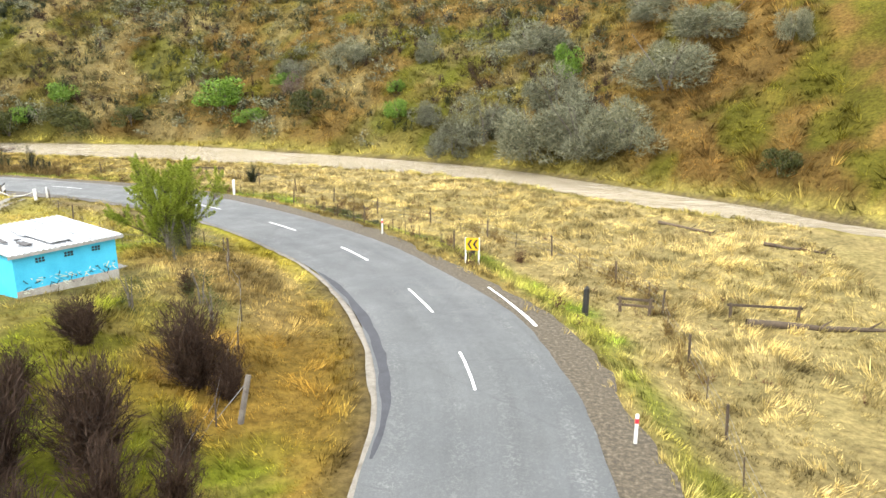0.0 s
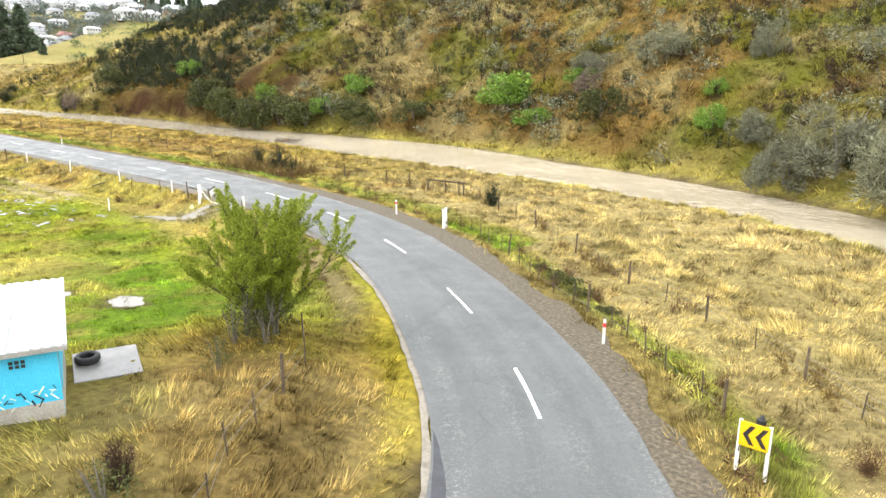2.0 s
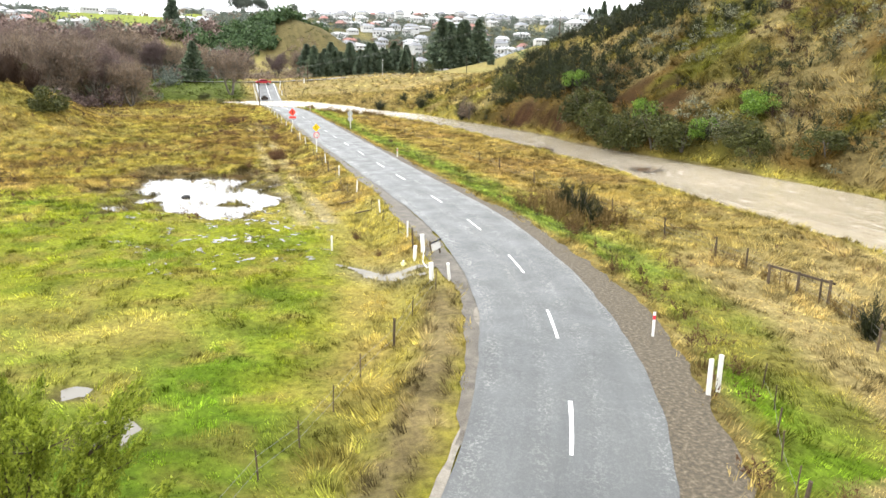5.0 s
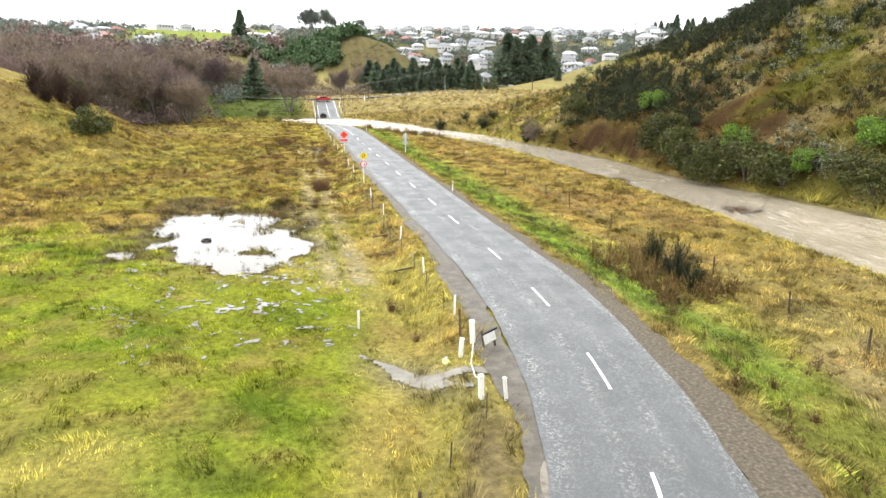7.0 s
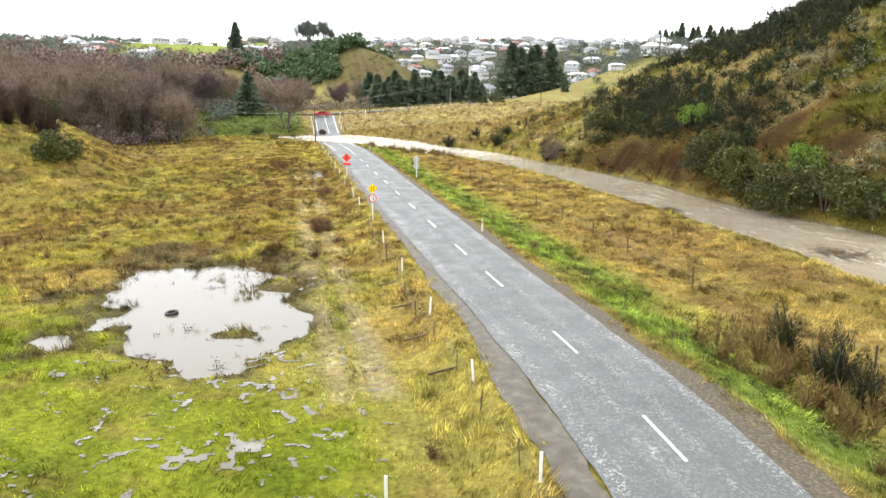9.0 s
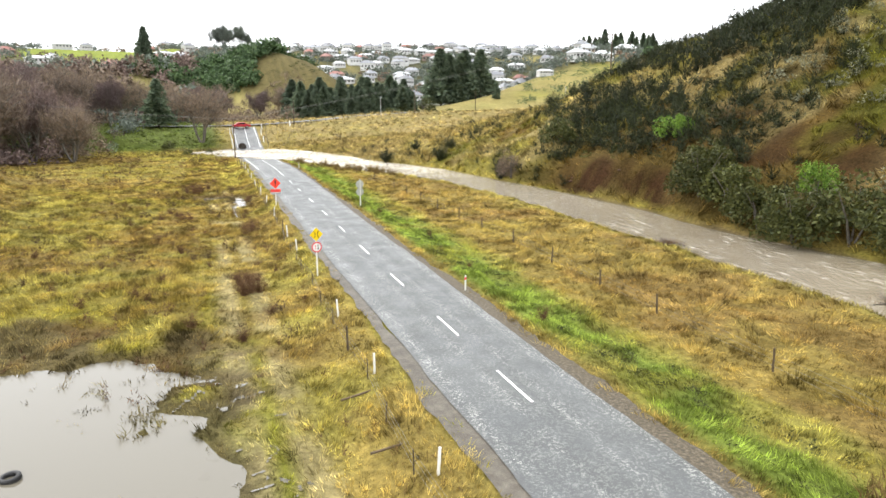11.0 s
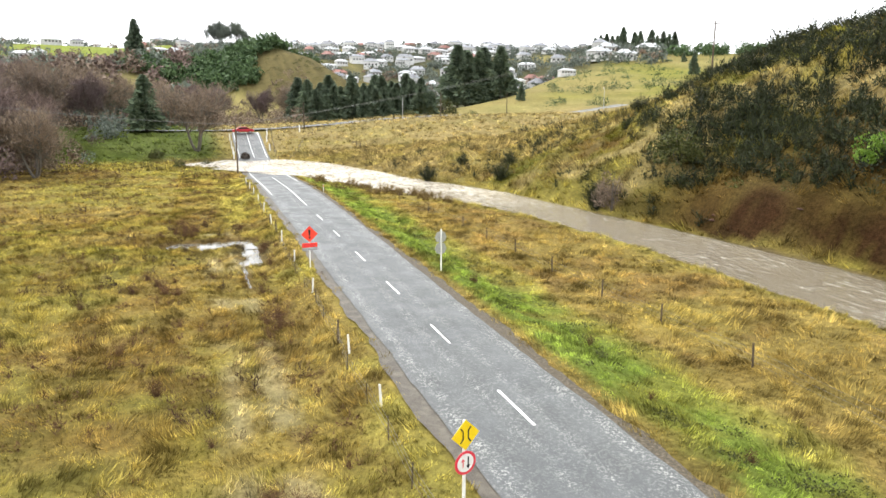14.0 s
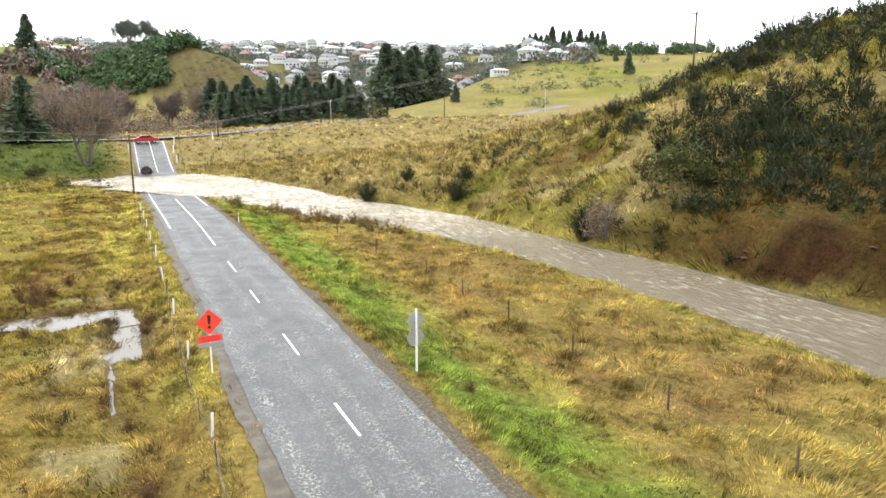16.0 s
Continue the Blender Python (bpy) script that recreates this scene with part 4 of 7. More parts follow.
def lumpy(n, wide, tall, lobes, base=0.12):
    """Points spread through the shells of a few overlapping lumps that stand on the ground."""
    lobes = lobes * 2
    la = rng.uniform(0, 2 * np.pi, lobes)
    lr = np.sqrt(rng.uniform(0, 1, lobes)) * 0.42 * wide
    lz = rng.uniform(0.15, 0.80, lobes) * tall * (1 - 0.5 * (lr / (0.42 * wide)) ** 2)
    rad = rng.uniform(0.22, 0.50, lobes)
    k = rng.integers(0, lobes, n)
    d = rng.normal(size=(n, 3))
    d /= np.linalg.norm(d, axis=1)[:, None]
    r = rng.uniform(0.45, 1.0, n) ** 0.6
    p = np.stack([np.cos(la[k]) * lr[k], np.sin(la[k]) * lr[k], lz[k]], 1)
    p = p + d * (r * rad[k])[:, None] * np.array([wide * 0.48, wide * 0.48, tall * 0.5])
    p[:, 2] = np.clip(p[:, 2], base * tall * rng.uniform(0, 1, n), tall * 1.05)
    return p, d


def switches(n, wide, tall, m):
    """Upright switches that spring from one root, of uneven length, with twigs along their upper part."""
    a, e, h = rng.uniform(0, 2 * np.pi, m), rng.uniform(0, 1, m) ** 0.7, tall * rng.uniform(0.4, 1.05, m)
    h = h * (1 - 0.35 * e)
    k, t = rng.integers(0, m, n), rng.uniform(0.12, 1.0, n)
    out = e[k] * wide * 0.5
    p = np.stack([np.cos(a[k]) * out * t ** 1.2, np.sin(a[k]) * out * t ** 1.2, h[k] * t], 1) + rng.normal(size=(n, 3)) * 0.045 * wide
    p[:, 2] = np.maximum(p[:, 2], 0.02)
    way = np.stack([np.cos(a[k]) * out, np.sin(a[k]) * out, h[k] * 0.9], 1)
    way = way / np.linalg.norm(way, axis=1)[:, None] + rng.normal(size=(n, 3)) * 0.38
    return p, way


def tri_faces(v):
    return np.arange(len(v)).reshape(-1, 3)


def stem_bm(wide, tall, r):
    bm = bmesh.new()
    a, e = rng.uniform(0, 2 * np.pi), rng.uniform(0.15, 0.4) * wide
    mid = (math.cos(a) * e * 0.35, math.sin(a) * e * 0.35, tall * 0.35)
    top = (math.cos(a) * e, math.sin(a) * e, tall * rng.uniform(0.6, 0.8))
    tube(bm, [(math.cos(a) * 0.06, math.sin(a) * 0.06, -0.15), mid, top], [r, r * 0.7, r * 0.2], 5)
    return bm


def bush(name, kind, wide, tall, n, label, category="shrub"):
    """A shrub with stems and foliage. kind: round (leafy), spiky (upright switches) or twiggy."""
    ob = empty(name, 0, 0, -500)
    mat = {"bright": M_BRIGHT, "olive": M_OLIVE, "broom": M_BROOM, "dead": M_DEAD, "lichen": M_LICHEN, "dock": M_DOCK, "twig": M_TWIG}[kind]
    if kind in ("broom", "dead", "dock"):
        p, way = switches(n, wide, tall, 34 if kind != "dock" else 46)
        fat = 0.9 if kind == "dock" else 1.0
        v = shards(p, way, tall * rng.uniform(0.07, 0.20, n), fat * wide * rng.uniform(0.003, 0.008, n))
    elif kind in ("lichen", "twig"):
        p, d = lumpy(n, wide, tall, 9)
        v = shards(p, d + rng.normal(size=(n, 3)) * 0.7 + np.array([0, 0, 0.35]), tall * rng.uniform(0.04, 0.13, n), tall * rng.uniform(0.002, 0.007, n))
    else:
        p, d = lumpy(n, wide, tall, 8)
        v = shards(p, d * 0.6 + rng.normal(size=(n, 3)), wide * rng.uniform(0.025, 0.06, n), wide * rng.uniform(0.012, 0.028, n))
    link_mesh("foliage", v, tri_faces(v), mat, ob)
    if kind != "dock":
        for i in range(4):
            part("stem", stem_bm(wide, tall, 0.012 + 0.008 * tall if kind == "dead" else 0.02 + 0.012 * tall), M_DEAD if kind == "dead" else M_BARK, ob)
    return tagged(ob, label, category)


def limbs(start, way, length, radius, depth, spread, out, tips, up=0.15, kids=(2, 4)):
    """Grow a branch and its side branches: segments into out, ends into tips."""
    a = np.array(start, float)
    w = np.array(way, float)
    w /= np.linalg.norm(w)
    pieces = 3 if depth > 1 else 2
    for i in range(pieces):
        b = a + w * length / pieces
        out.append((a, b, radius * (1 - 0.28 * i / pieces), radius * (1 - 0.28 * (i + 1) / pieces)))
        if depth > 0 and (i > 0 or depth < 3):
            for k in range(rng.integers(*kids)):
                side = w + rng.normal(size=3) * spread
                side[2] += up
                limbs(b, side, length * rng.uniform(0.5, 0.75), radius * 0.5, depth - 1, spread, out, tips, up, kids)
        a = b
        w = w + rng.normal(size=3) * 0.13 + np.array([0, 0, up * 0.5])
        w /= np.linalg.norm(w)
    tips.append((a, w))


def limb_mesh(name, segs, mat, parent, sides=5):
    seg_v, seg_f = [], []
    ring = np.linspace(0, 2 * np.pi, sides, endpoint=False)
    base = 0
    for a, b, r0, r1 in segs:
        w = (b - a) / (np.linalg.norm(b - a) + 1e-9)
        u = np.cross(w, (0.3, 0.9, 0.2))
        u /= np.linalg.norm(u) + 1e-9
        t = np.cross(w, u)
        circ = np.cos(ring)[:, None] * u + np.sin(ring)[:, None] * t
        seg_v += [a + circ * r0, b + circ * r1]
        seg_f += [(base + i, base + (i + 1) % sides, base + sides + (i + 1) % sides, base + sides + i) for i in range(sides)]
        base += 2 * sides
    return link_mesh(name, np.vstack(seg_v), seg_f, mat, parent, smooth_shade=True)


def bare_tree(name, tall, mat, twigs, label, stems=1, lean=0.25):
    ob = empty(name, 0, 0, -500)
    segs, tips = [], []
    for i in range(stems):
        a = 2 * np.pi * i / stems + 0.4
        tilt = lean if stems > 1 else 0.06
        limbs((math.cos(a) * 0.2, math.sin(a) * 0.2, -0.3), (math.cos(a) * tilt, math.sin(a) * tilt, 1), tall * 0.42, tall * 0.022, 3, 0.55, segs, tips, 0.22)
    limb_mesh("trunk", segs, M_BARK, ob, 4)
    tp, tw = np.array([t[0] for t in tips]), np.array([t[1] for t in tips])
    k = rng.integers(0, len(tp), twigs)
    p = tp[k] + rng.normal(size=(twigs, 3)) * tall * 0.035
    v = shards(p, tw[k] * 0.8 + rng.normal(size=(twigs, 3)) * 0.6 + np.array([0, 0, 0.3]), tall * rng.uniform(0.04, 0.10, twigs), tall * rng.uniform(0.0015, 0.0042, twigs))
    link_mesh("crown", v, tri_faces(v), mat, ob)
    return tagged(ob, label, "tree")


def conifer(name, tall, wide, n, mat, label):
    ob = empty(name, 0, 0, -500)
    h = rng.uniform(0.04, 1, n) ** 0.85
    whorl = 0.88 + 0.12 * np.sin(h * 38 + rng.uniform(0, 6))
    a = rng.uniform(0, 2 * np.pi, n)
    edge = np.clip((1 - h) * 1.25, 0.02, 0.95) ** 0.85 * whorl * (0.8 + 0.3 * np.sin(a * 3 + h * 9))
    e = edge * rng.uniform(0.35, 1.0, n) ** 0.6 * wide * 0.5
    p = np.stack([np.cos(a) * e, np.sin(a) * e, h * tall], 1)
    way = np.stack([np.cos(a), np.sin(a), rng.uniform(-0.5, 0.35, n)], 1) + rng.normal(size=(n, 3)) * 0.3
    v = shards(p, way, wide * rng.uniform(0.06, 0.16, n), wide * rng.uniform(0.02, 0.05, n))
    link_mesh("crown", v, tri_faces(v), mat, ob)
    bm = bmesh.new()
    rod(bm, (0, 0, -0.5), (0, 0, tall * 0.9), tall * 0.016, tall * 0.003, 6)
    part("trunk", bm, M_BARK, ob)
    return tagged(ob, label, "tree")


def stand(ob, x, y, turn=None, size=1.0, sink=0.08, stretch=1.0):
    """A copy of a plant, standing on the ground at x, y."""
    turn = rng.uniform(0, 360) if turn is None else turn
    c = copy_thing(ob, pose(x, y, ground_at(x, y) - sink, 0, 0, turn))
    c.scale = (size, size, size * stretch)
    return c


def drop(ob):
    """Take away a pattern after it has been copied."""
    for o in (*ob.children_recursive, ob):
        bpy.data.objects.remove(o)


def scrub(name, x, y, wide, tall, n, mat, spiky, label):
    """Many shrubs that no one could count, as one object."""
    z = height(x, y)
    vs = []
    for i in range(len(x)):
        w, t = wide * rng.uniform(0.6, 1.45), tall * rng.uniform(0.6, 1.4)
        if spiky:
            p, way = switches(n, w, t, 11)
            v = shards(p, way, t * rng.uniform(0.14, 0.34, n), w * rng.uniform(0.012, 0.03, n))
        else:
            p, d = lumpy(n, w, t, 6)
            k = 2.0 if wide > 7 else 1.0
            v = shards(p, d * 0.7 + rng.normal(size=(n, 3)), k * w * rng.uniform(0.05, 0.11, n), k * w * rng.uniform(0.02, 0.045, n))
        vs.append(v + np.array([x[i], y[i], z[i] - 0.1]))
    v = np.vstack(vs)
    return tagged(link_mesh(name, v, tri_faces(v), mat), label, "scrub", kind="stuff")


def on_hill(n, x0, x1, lo, hi, size, seed, cut, far=True):
    """Places past the river, from lo to hi metres up from its bank, in drifts."""
    x = rng.uniform(x0, x1, n)
    y = rng.uniform(56, 150, n)
    rs, rk = beside(RIVER, x, y)
    out = rs - RIVER[rk, 2]
    keep = (out > lo) & (out < hi) & (fbm(x, y, size, seed, 3) > cut) & ((x < 3 + 10 * (fbm(x, y, 9, 233, 2) - 0.5)) | (y > 104)) & (bare_bank(x, y, out) < 0.62)
    return x[keep], y[keep]


# masses of scrub on the hill
x, y = on_hill(3400, -176, -104, 4, 46, 15, 201, 0.49)
scrub("broom_scrub", x, y, 2.6, 1.9, 90, M_BROOM, True, "dark green broom thicket on the hillside")
x, y = on_hill(700, -172, -120, 26, 55, 16, 202, 0.36)
scrub("crest_scrub", x, y, 3.4, 2.3, 80, M_BROOM, True, "dark scrub along the crest of the hill")
x, y = on_hill(3000, -104, 16, 3, 52, 13, 203, 0.47)
scrub("olive_scrub", x, y, 2.2, 1.7, 80, M_OLIVE, False, "olive green scrub scattered over the bracken hillside")
x, y = on_hill(2200, -104, 24, 6, 55, 11, 204, 0.50)
scrub("brown_scrub", x, y, 2.2, 1.6, 80, M_DEAD, True, "dead brown broom on the hillside")
x, y = on_hill(1500, -120, 14, 2, 60, 12, 205, 0.51)
scrub("grey_scrub", x, y, 2.8, 2.3, 110, M_LICHEN, False, "grey twiggy scrub with lichen")
x, y = on_hill(2200, -104, 24, 2, 52, 10, 221, 0.50)
scrub("hill_switches", x, y, 1.6, 1.9, 70, M_BROOM, True, "upright dark broom switches scattered through the bracken")
x, y = on_hill(1100, -152, -119, 7, 42, 12, 222, 0.45)
scrub("broom_thicket", x, y, 3.0, 2.6, 100, M_BROOM, True, "tall dark broom thicket on the steep hillside")
x, y = on_hill(1000, -154, -126, 8, 28, 9, 231, 0.44)
scrub("dense_broom", x, y, 2.8, 2.7, 90, M_BROOM, True, "dense dark broom covering the shoulder of the hill")
x, y = on_hill(520, -152, -116, 33, 58, 16, 232, 0.40)
scrub("crest_thicket", x, y, 3.6, 3.0, 90, M_BROOM, False, "dark evergreen thicket on the top of the hill")
x, y = on_hill(260, -135, -40, 0.6, 3.6, 9, 206, 0.40)
scrub("bank_scrub", x, y, 2.3, 2.2, 110, M_OLIVE, False, "dark scrub overhanging the far river bank")
x, y = on_hill(220, -128, -70, 1.0, 6.0, 9, 207, 0.42)
scrub("dark_bank_scrub", x, y, 3.2, 3.0, 130, M_BROOM, False, "dark scrub at the foot of the hill")
x, y = on_hill(160, -215, -160, 3, 40, 10, 208, 0.5)
scrub("low_scrub", x, y, 2.0, 1.6, 80, M_BROOM, True, "low dark scrub on the far bank")
x, y = on_hill(900, -205, -146, 2, 46, 8, 251, 0.50)
scrub("slope_broom", x, y, 1.7, 1.5, 70, M_BROOM, True, "scattered dark broom on the lower slope")
x, y = on_hill(900, -205, -146, 1.5, 46, 6, 252, 0.48)
scrub("slope_tussocks", x, y, 1.3, 0.8, 50, M_DRY, True, "dry tussocks on the lower slope")

x, y = on_hill(620, -150, -84, 1.2, 12, 7, 209, 0.47)
scrub("bank_broom", x, y, 2.4, 1.9, 90, M_BROOM, True, "dark broom above the red river bank")
x, y = on_hill(260, -60, 8, 0.5, 5, 8, 210, 0.40)
scrub("bank_twigs", x, y, 2.6, 2.6, 120, M_LICHEN, False, "grey twiggy growth leaning over the water")

x, y = on_hill(420, -146, -112, 3.5, 16, 6, 240, 0.44)
scrub("bank_thicket", x, y, 2.4, 2.1, 110, M_BROOM, True, "dark broom hanging over the red bank")
x, y = on_hill(240, -146, -112, 3.0, 16, 6, 241, 0.46)
scrub("bank_bushes", x, y, 2.2, 1.8, 110, M_OLIVE, False, "olive bushes over the red bank")
# single shrubs on the hill
GREY = [(-18.1, 87.5, 7, 6.0), (-14.0, 87.0, 8.5, 7.5), (-8.0, 83.5, 9.5, 8.0), (-2.5, 80.0, 9.5, 8.0), (2.6, 77.4, 8, 7.4), (6.6, 86.5, 11, 8), (-5.5, 87.5, 9, 7.5), (-10.3, 103.5, 12, 6.5), (11.5, 93, 10, 5.5),
        (-38, 107.5, 8, 5), (-25.2, 105.5, 4, 5.5), (18.5, 84, 4, 5.0), (5.1, 102, 8, 5), (-22, 92, 5, 4.5), (-47, 108, 6, 4)]
grey = [bush("grey_shrub", "lichen", 5.0, 5.0, 7000, "grey-green twiggy shrub covered in lichen", "shrub") for i in range(3)]
for i, (bx, by, w, t) in enumerate(GREY):
    c = stand(grey[i % 3], bx, by, None, w / 5.0, 0.3, t / w)
    c["group"] = "grey shrubs on the hill"
for g in grey:
    drop(g)
GREENS = [(-124.3, 98.0, 4.6, 4.4), (-101, 96.5, 4.2, 4.2), (-88.5, 97, 4, 4), (-57.1, 102.0, 9.5, 6.0), (-50.2, 98.0, 4.8, 3.4), (-27.3, 94.6, 3.6, 3.4), (-28.8, 100, 2.4, 2.8), (-85.0, 102.0, 5.6, 3.8), (-48.5, 106.5, 4.5, 3.2), (-5.1, 96.5, 4.2, 5.6)]
green = [bush("green_bush", "bright", 5.0, 3.6, 2600, "bright green rounded bush on the hillside", "bush") for i in range(2)]
for i, (bx, by, w, t) in enumerate(GREENS):
    c = stand(green[i % 2], bx, by, None, w / 5.0, 0.2, (t / w) / (3.6 / 5))
    c["group"] = "green bushes on the hill"
for g in green:
    drop(g)
DARKS = [(-89.7, 95.2, 8.0, 5.0), (-78.9, 96.6, 5.0, 4.0), (-107.5, 92.6, 7.0, 6.0), (-99, 92.4, 7.0, 6.0), (-70.5, 98.6, 6, 3.8), (-112.5, 92.8, 7.0, 6.2), (-103.3, 92.4, 6.5, 5.6), (-94.5, 94, 8.5, 6.4),
         (-41, 97.6, 5.8, 4.6), (-81.3, 97.2, 6, 4.2), (15.1, 67.5, 3.6, 3.0), (-148, 95.2, 6.5, 5), (-113.5, 94.5, 6, 5)]
dark = [bush("dark_shrub", "olive", 5.0, 4.0, 2600, "dark olive shrub above the river bank", "shrub") for i in range(2)]
for i, (bx, by, w, t) in enumerate(DARKS):
    c = stand(dark[i % 2], bx, by, None, w / 5.0, 0.2, (t / w) / 0.8)
    c["group"] = "dark shrubs over the river"
for g in dark:
    drop(g)
BANKS = [(-185.4, 77.6, 4.0, 3.2), (-187.2, 84, 2.8, 2.6), (-173.4, 84.6, 3.6, 3.4), (-151.5, 87.0, 4.0, 4.6), (-172, 106, 3.8, 3.0), (-157, 104.7, 3.2, 2.9), (-158, 114, 4.0, 3.2), (-178, 88, 3, 3)]
br = bush("broom_bush", "broom", 3.0, 3.0, 3000, "dark green upright broom bush in dry grass", "bush")
for i, (bx, by, w, t) in enumerate(BANKS):
    stand(br, bx, by, None, w / 3.0, 0.1, t / w)["group"] = "broom bushes on the far bank"
tw = bush("bare_shrub", "twig", 4.0, 5.5, 2600, "grey-brown leafless shrub at the water's edge", "shrub")
stand(tw, -149.3, 87.6, 20, 1.0)
stand(tw, -46, 103, 120, 0.8)
drop(tw)

# shrubs near the road
stand(br, -58.6, 64.4, 30, 0.85, 0.1, 1.35)["label"] = "dark gorse bush in tall dry grass by the fence"
stand(br, -62.4, 65.0, 130, 0.62, 0.1, 1.7)["label"] = "dark gorse bush in tall dry grass by the fence"
stand(br, -57.2, 64.8, 70, 0.6, 0.1, 1.35)["label"] = "dark gorse bush in tall dry grass by the fence"
stand(br, -33.4, 64.6, 10, 0.56, 0.1, 1.35)["label"] = "small round dark bush beside the fence"
stand(br, -137.0, 14.0, 10, 1.0, 0.1, 0.8)["label"] = "dark bush at the foot of the grassy slope"
drop(br)
lb = bush("round_bush", "olive", 5.6, 4.2, 3000, "round dark green bush at the edge of the paddock", "bush")
stand(lb, -131, 16.2, 0, 1.2)
stand(lb, -176, 2, 90, 1.2)
drop(lb)
db = bush("dead_broom", "dead", 2.2, 2.6, 3600, "dark brown dead broom bush in rusty grass", "bush")
for bx, by, sz in ((-12.5, 19.1, 1.2), (-12.9, 19.9, 1.0), (-12.1, 18.9, 0.8), (-16.7, 26.1, 0.5), (-11.2, 19.4, 0.75), (-10.9, 18.8, 0.6), (-16.5, 19.5, 0.75), (-17.4, 19.9, 0.6), (-12.2, 14.2, 1.3), (-14.0, 13.2, 1.2), (-10.8, 12.6, 1.0), (-13.0, 15.6, 1.0), (-15.5, 15.0, 0.8), (-19.5, 17.5, 0.7), (-16.2, 16.2, 0.65), (-10.5, 15.5, 0.7), (-9.6, 13.6, 0.8), (-11.5, 10.8, 1.0), (-13.2, 11.4, 1.1), (-18.4, 15.4, 0.6), (-15.0, 10.6, 0.9), (-17.5, 21.0, 0.45), (-9.8, 10.2, 0.7), (-16.8, 12.2, 0.8), (-140, 12.5, 1.8), (-143, 9.5, 2.0), (-146, 11.5, 1.7), (-141, 6.5, 2.0), (-138, 9.0, 1.6), (-150, 7, 2.0)):
    stand(db, bx, by, None, sz)["group"] = "dead broom"
drop(db)
bram = bush("bramble", "olive", 2.2, 0.9, 1500, "sprawling dark green bramble in the roadside ditch", "bush")
for bx, by, sz in ((-18.5, 49.2, 1.0), (-17.0, 48.3, 0.8), (-20.3, 50.3, 0.7), (-15.2, 46.9, 0.6)):
    stand(bram, bx, by, None, sz)["group"] = "ditch brambles"
drop(bram)
sap = bush("sapling", "olive", 1.5, 2.2, 700, "thin green sapling in the grass", "sapling")
for bx, by, sz in ((-15.6, 25.2, 1.0), (-14.2, 23.6, 0.8), (-17.2, 23.0, 0.9), (-22.4, 33.6, 1.1), (-21.8, 34.4, 1.0), (-22.0, 32.8, 0.9), (-21.3, 33.6, 0.8), (-20.6, 31.2, 0.7)):
    stand(sap, bx, by, None, sz)["group"] = "saplings"
drop(sap)
dock = bush("dock_clump", "dock", 1.1, 0.85, 1100, "clump of dead brown dock stalks", "weeds")
spots = [(-31.5, 55.9), (-24, 53.2), (-19.5, 50.6), (-16.0, 48.4), (-13.0, 46.4), (-9.0, 43.2), (-4.5, 40.6), (-44.1, 60.6), (-41.2, 60.1), (-52.0, 60.2), (-54, 61), (-64, 60.4), (-84, 60.6),
         (-98.5, 62.0), (-104, 61.4), (-111.5, 62.3), (-124, 61.6), (-100, 46.0), (-101.4, 45.3), (-92, 46.9), (-106, 43.6), (-112, 41.0), (-118, 39.0), (-122, 42.2), (-128, 47.5), (-133, 42.0), (-136, 49.0),
         (-88.0, 44.8), (-91, 42), (-97, 36), (-103, 33), (-108, 36), (-99, 28), (-91, 26), (-114, 30), (-121, 33), (-128, 36), (-141, 50), (-149, 40), (-154, 44), (-52, 47.4), (-57, 47.2)]
big_spots = [(-100.6, 45.8), (-101.5, 45.2), (-99.7, 45.3), (-100.4, 46.5), (-97.8, 39.5), (-98.6, 38.8), (-102.5, 40.2), (-130.8, 41.0), (-133.8, 39.9), (-128.8, 42.0), (-132.2, 40.6), (-129.6, 41.2), (-141.2, 48.6), (-142.4, 48.9), (-118.5, 46.9), (-121.8, 47.7), (-120.8, 47.0), (-119.6, 47.6), (-151.6, 47.4), (-151.1, 43.4), (-130.6, 39.1)]
for bx, by in big_spots:
    c = stand(dock, bx, by, None, rng.uniform(1.3, 1.9), 0.08, 0.8)
    c["group"], c["label"] = "dock clumps", "dense clump of dead red-brown dock stalks"
for bx, by, sz in ((-96.9, 45.8, 1.9), (-97.5, 45.3, 1.6), (-96.3, 45.4, 1.5), (-97.1, 46.4, 1.7), (-98.1, 45.9, 1.4), (-149.6, 42.4, 1.8), (-150.6, 41.6, 1.6), (-148.8, 43.0, 1.5), (-152.0, 42.4, 1.7), (-151.2, 43.2, 1.4)):
    c = stand(dock, bx, by, None, sz, 0.08, 1.05)
    c["group"], c["label"] = "dock clumps", "dense clump of dead red-brown dock stalks"
for bx, by in spots:
    c = stand(dock, bx + rng.uniform(-0.4, 0.4), by + rng.uniform(-0.4, 0.4), None, rng.uniform(0.7, 1.5))
    c["group"] = "dock clumps"
drop(dock)
x, y = scatter(3200, -230, -66, 6, 49, lambda x, y: (beside(ROAD, x, y)[0] < -6) & (fbm(x, y, 3.4, 171, 3) + 0.25 * (fbm(x, y, 14, 71) - 0.5) > 0.54))
scrub("brown_weeds", x, y, 0.9, 0.65, 44, M_DOCK, True, "drifts of dead brown weeds in the far paddock")
x, y = scatter(1500, -228, -84, 10, 48, lambda x, y: (beside(ROAD, x, y)[0] < -5.5) & (fbm(x, y, 6.0, 311, 3) > 0.57))
scrub("dark_weed_clumps", x, y, 1.2, 0.9, 40, M_DEAD, True, "clumps of dark brown dead weeds in the paddock")
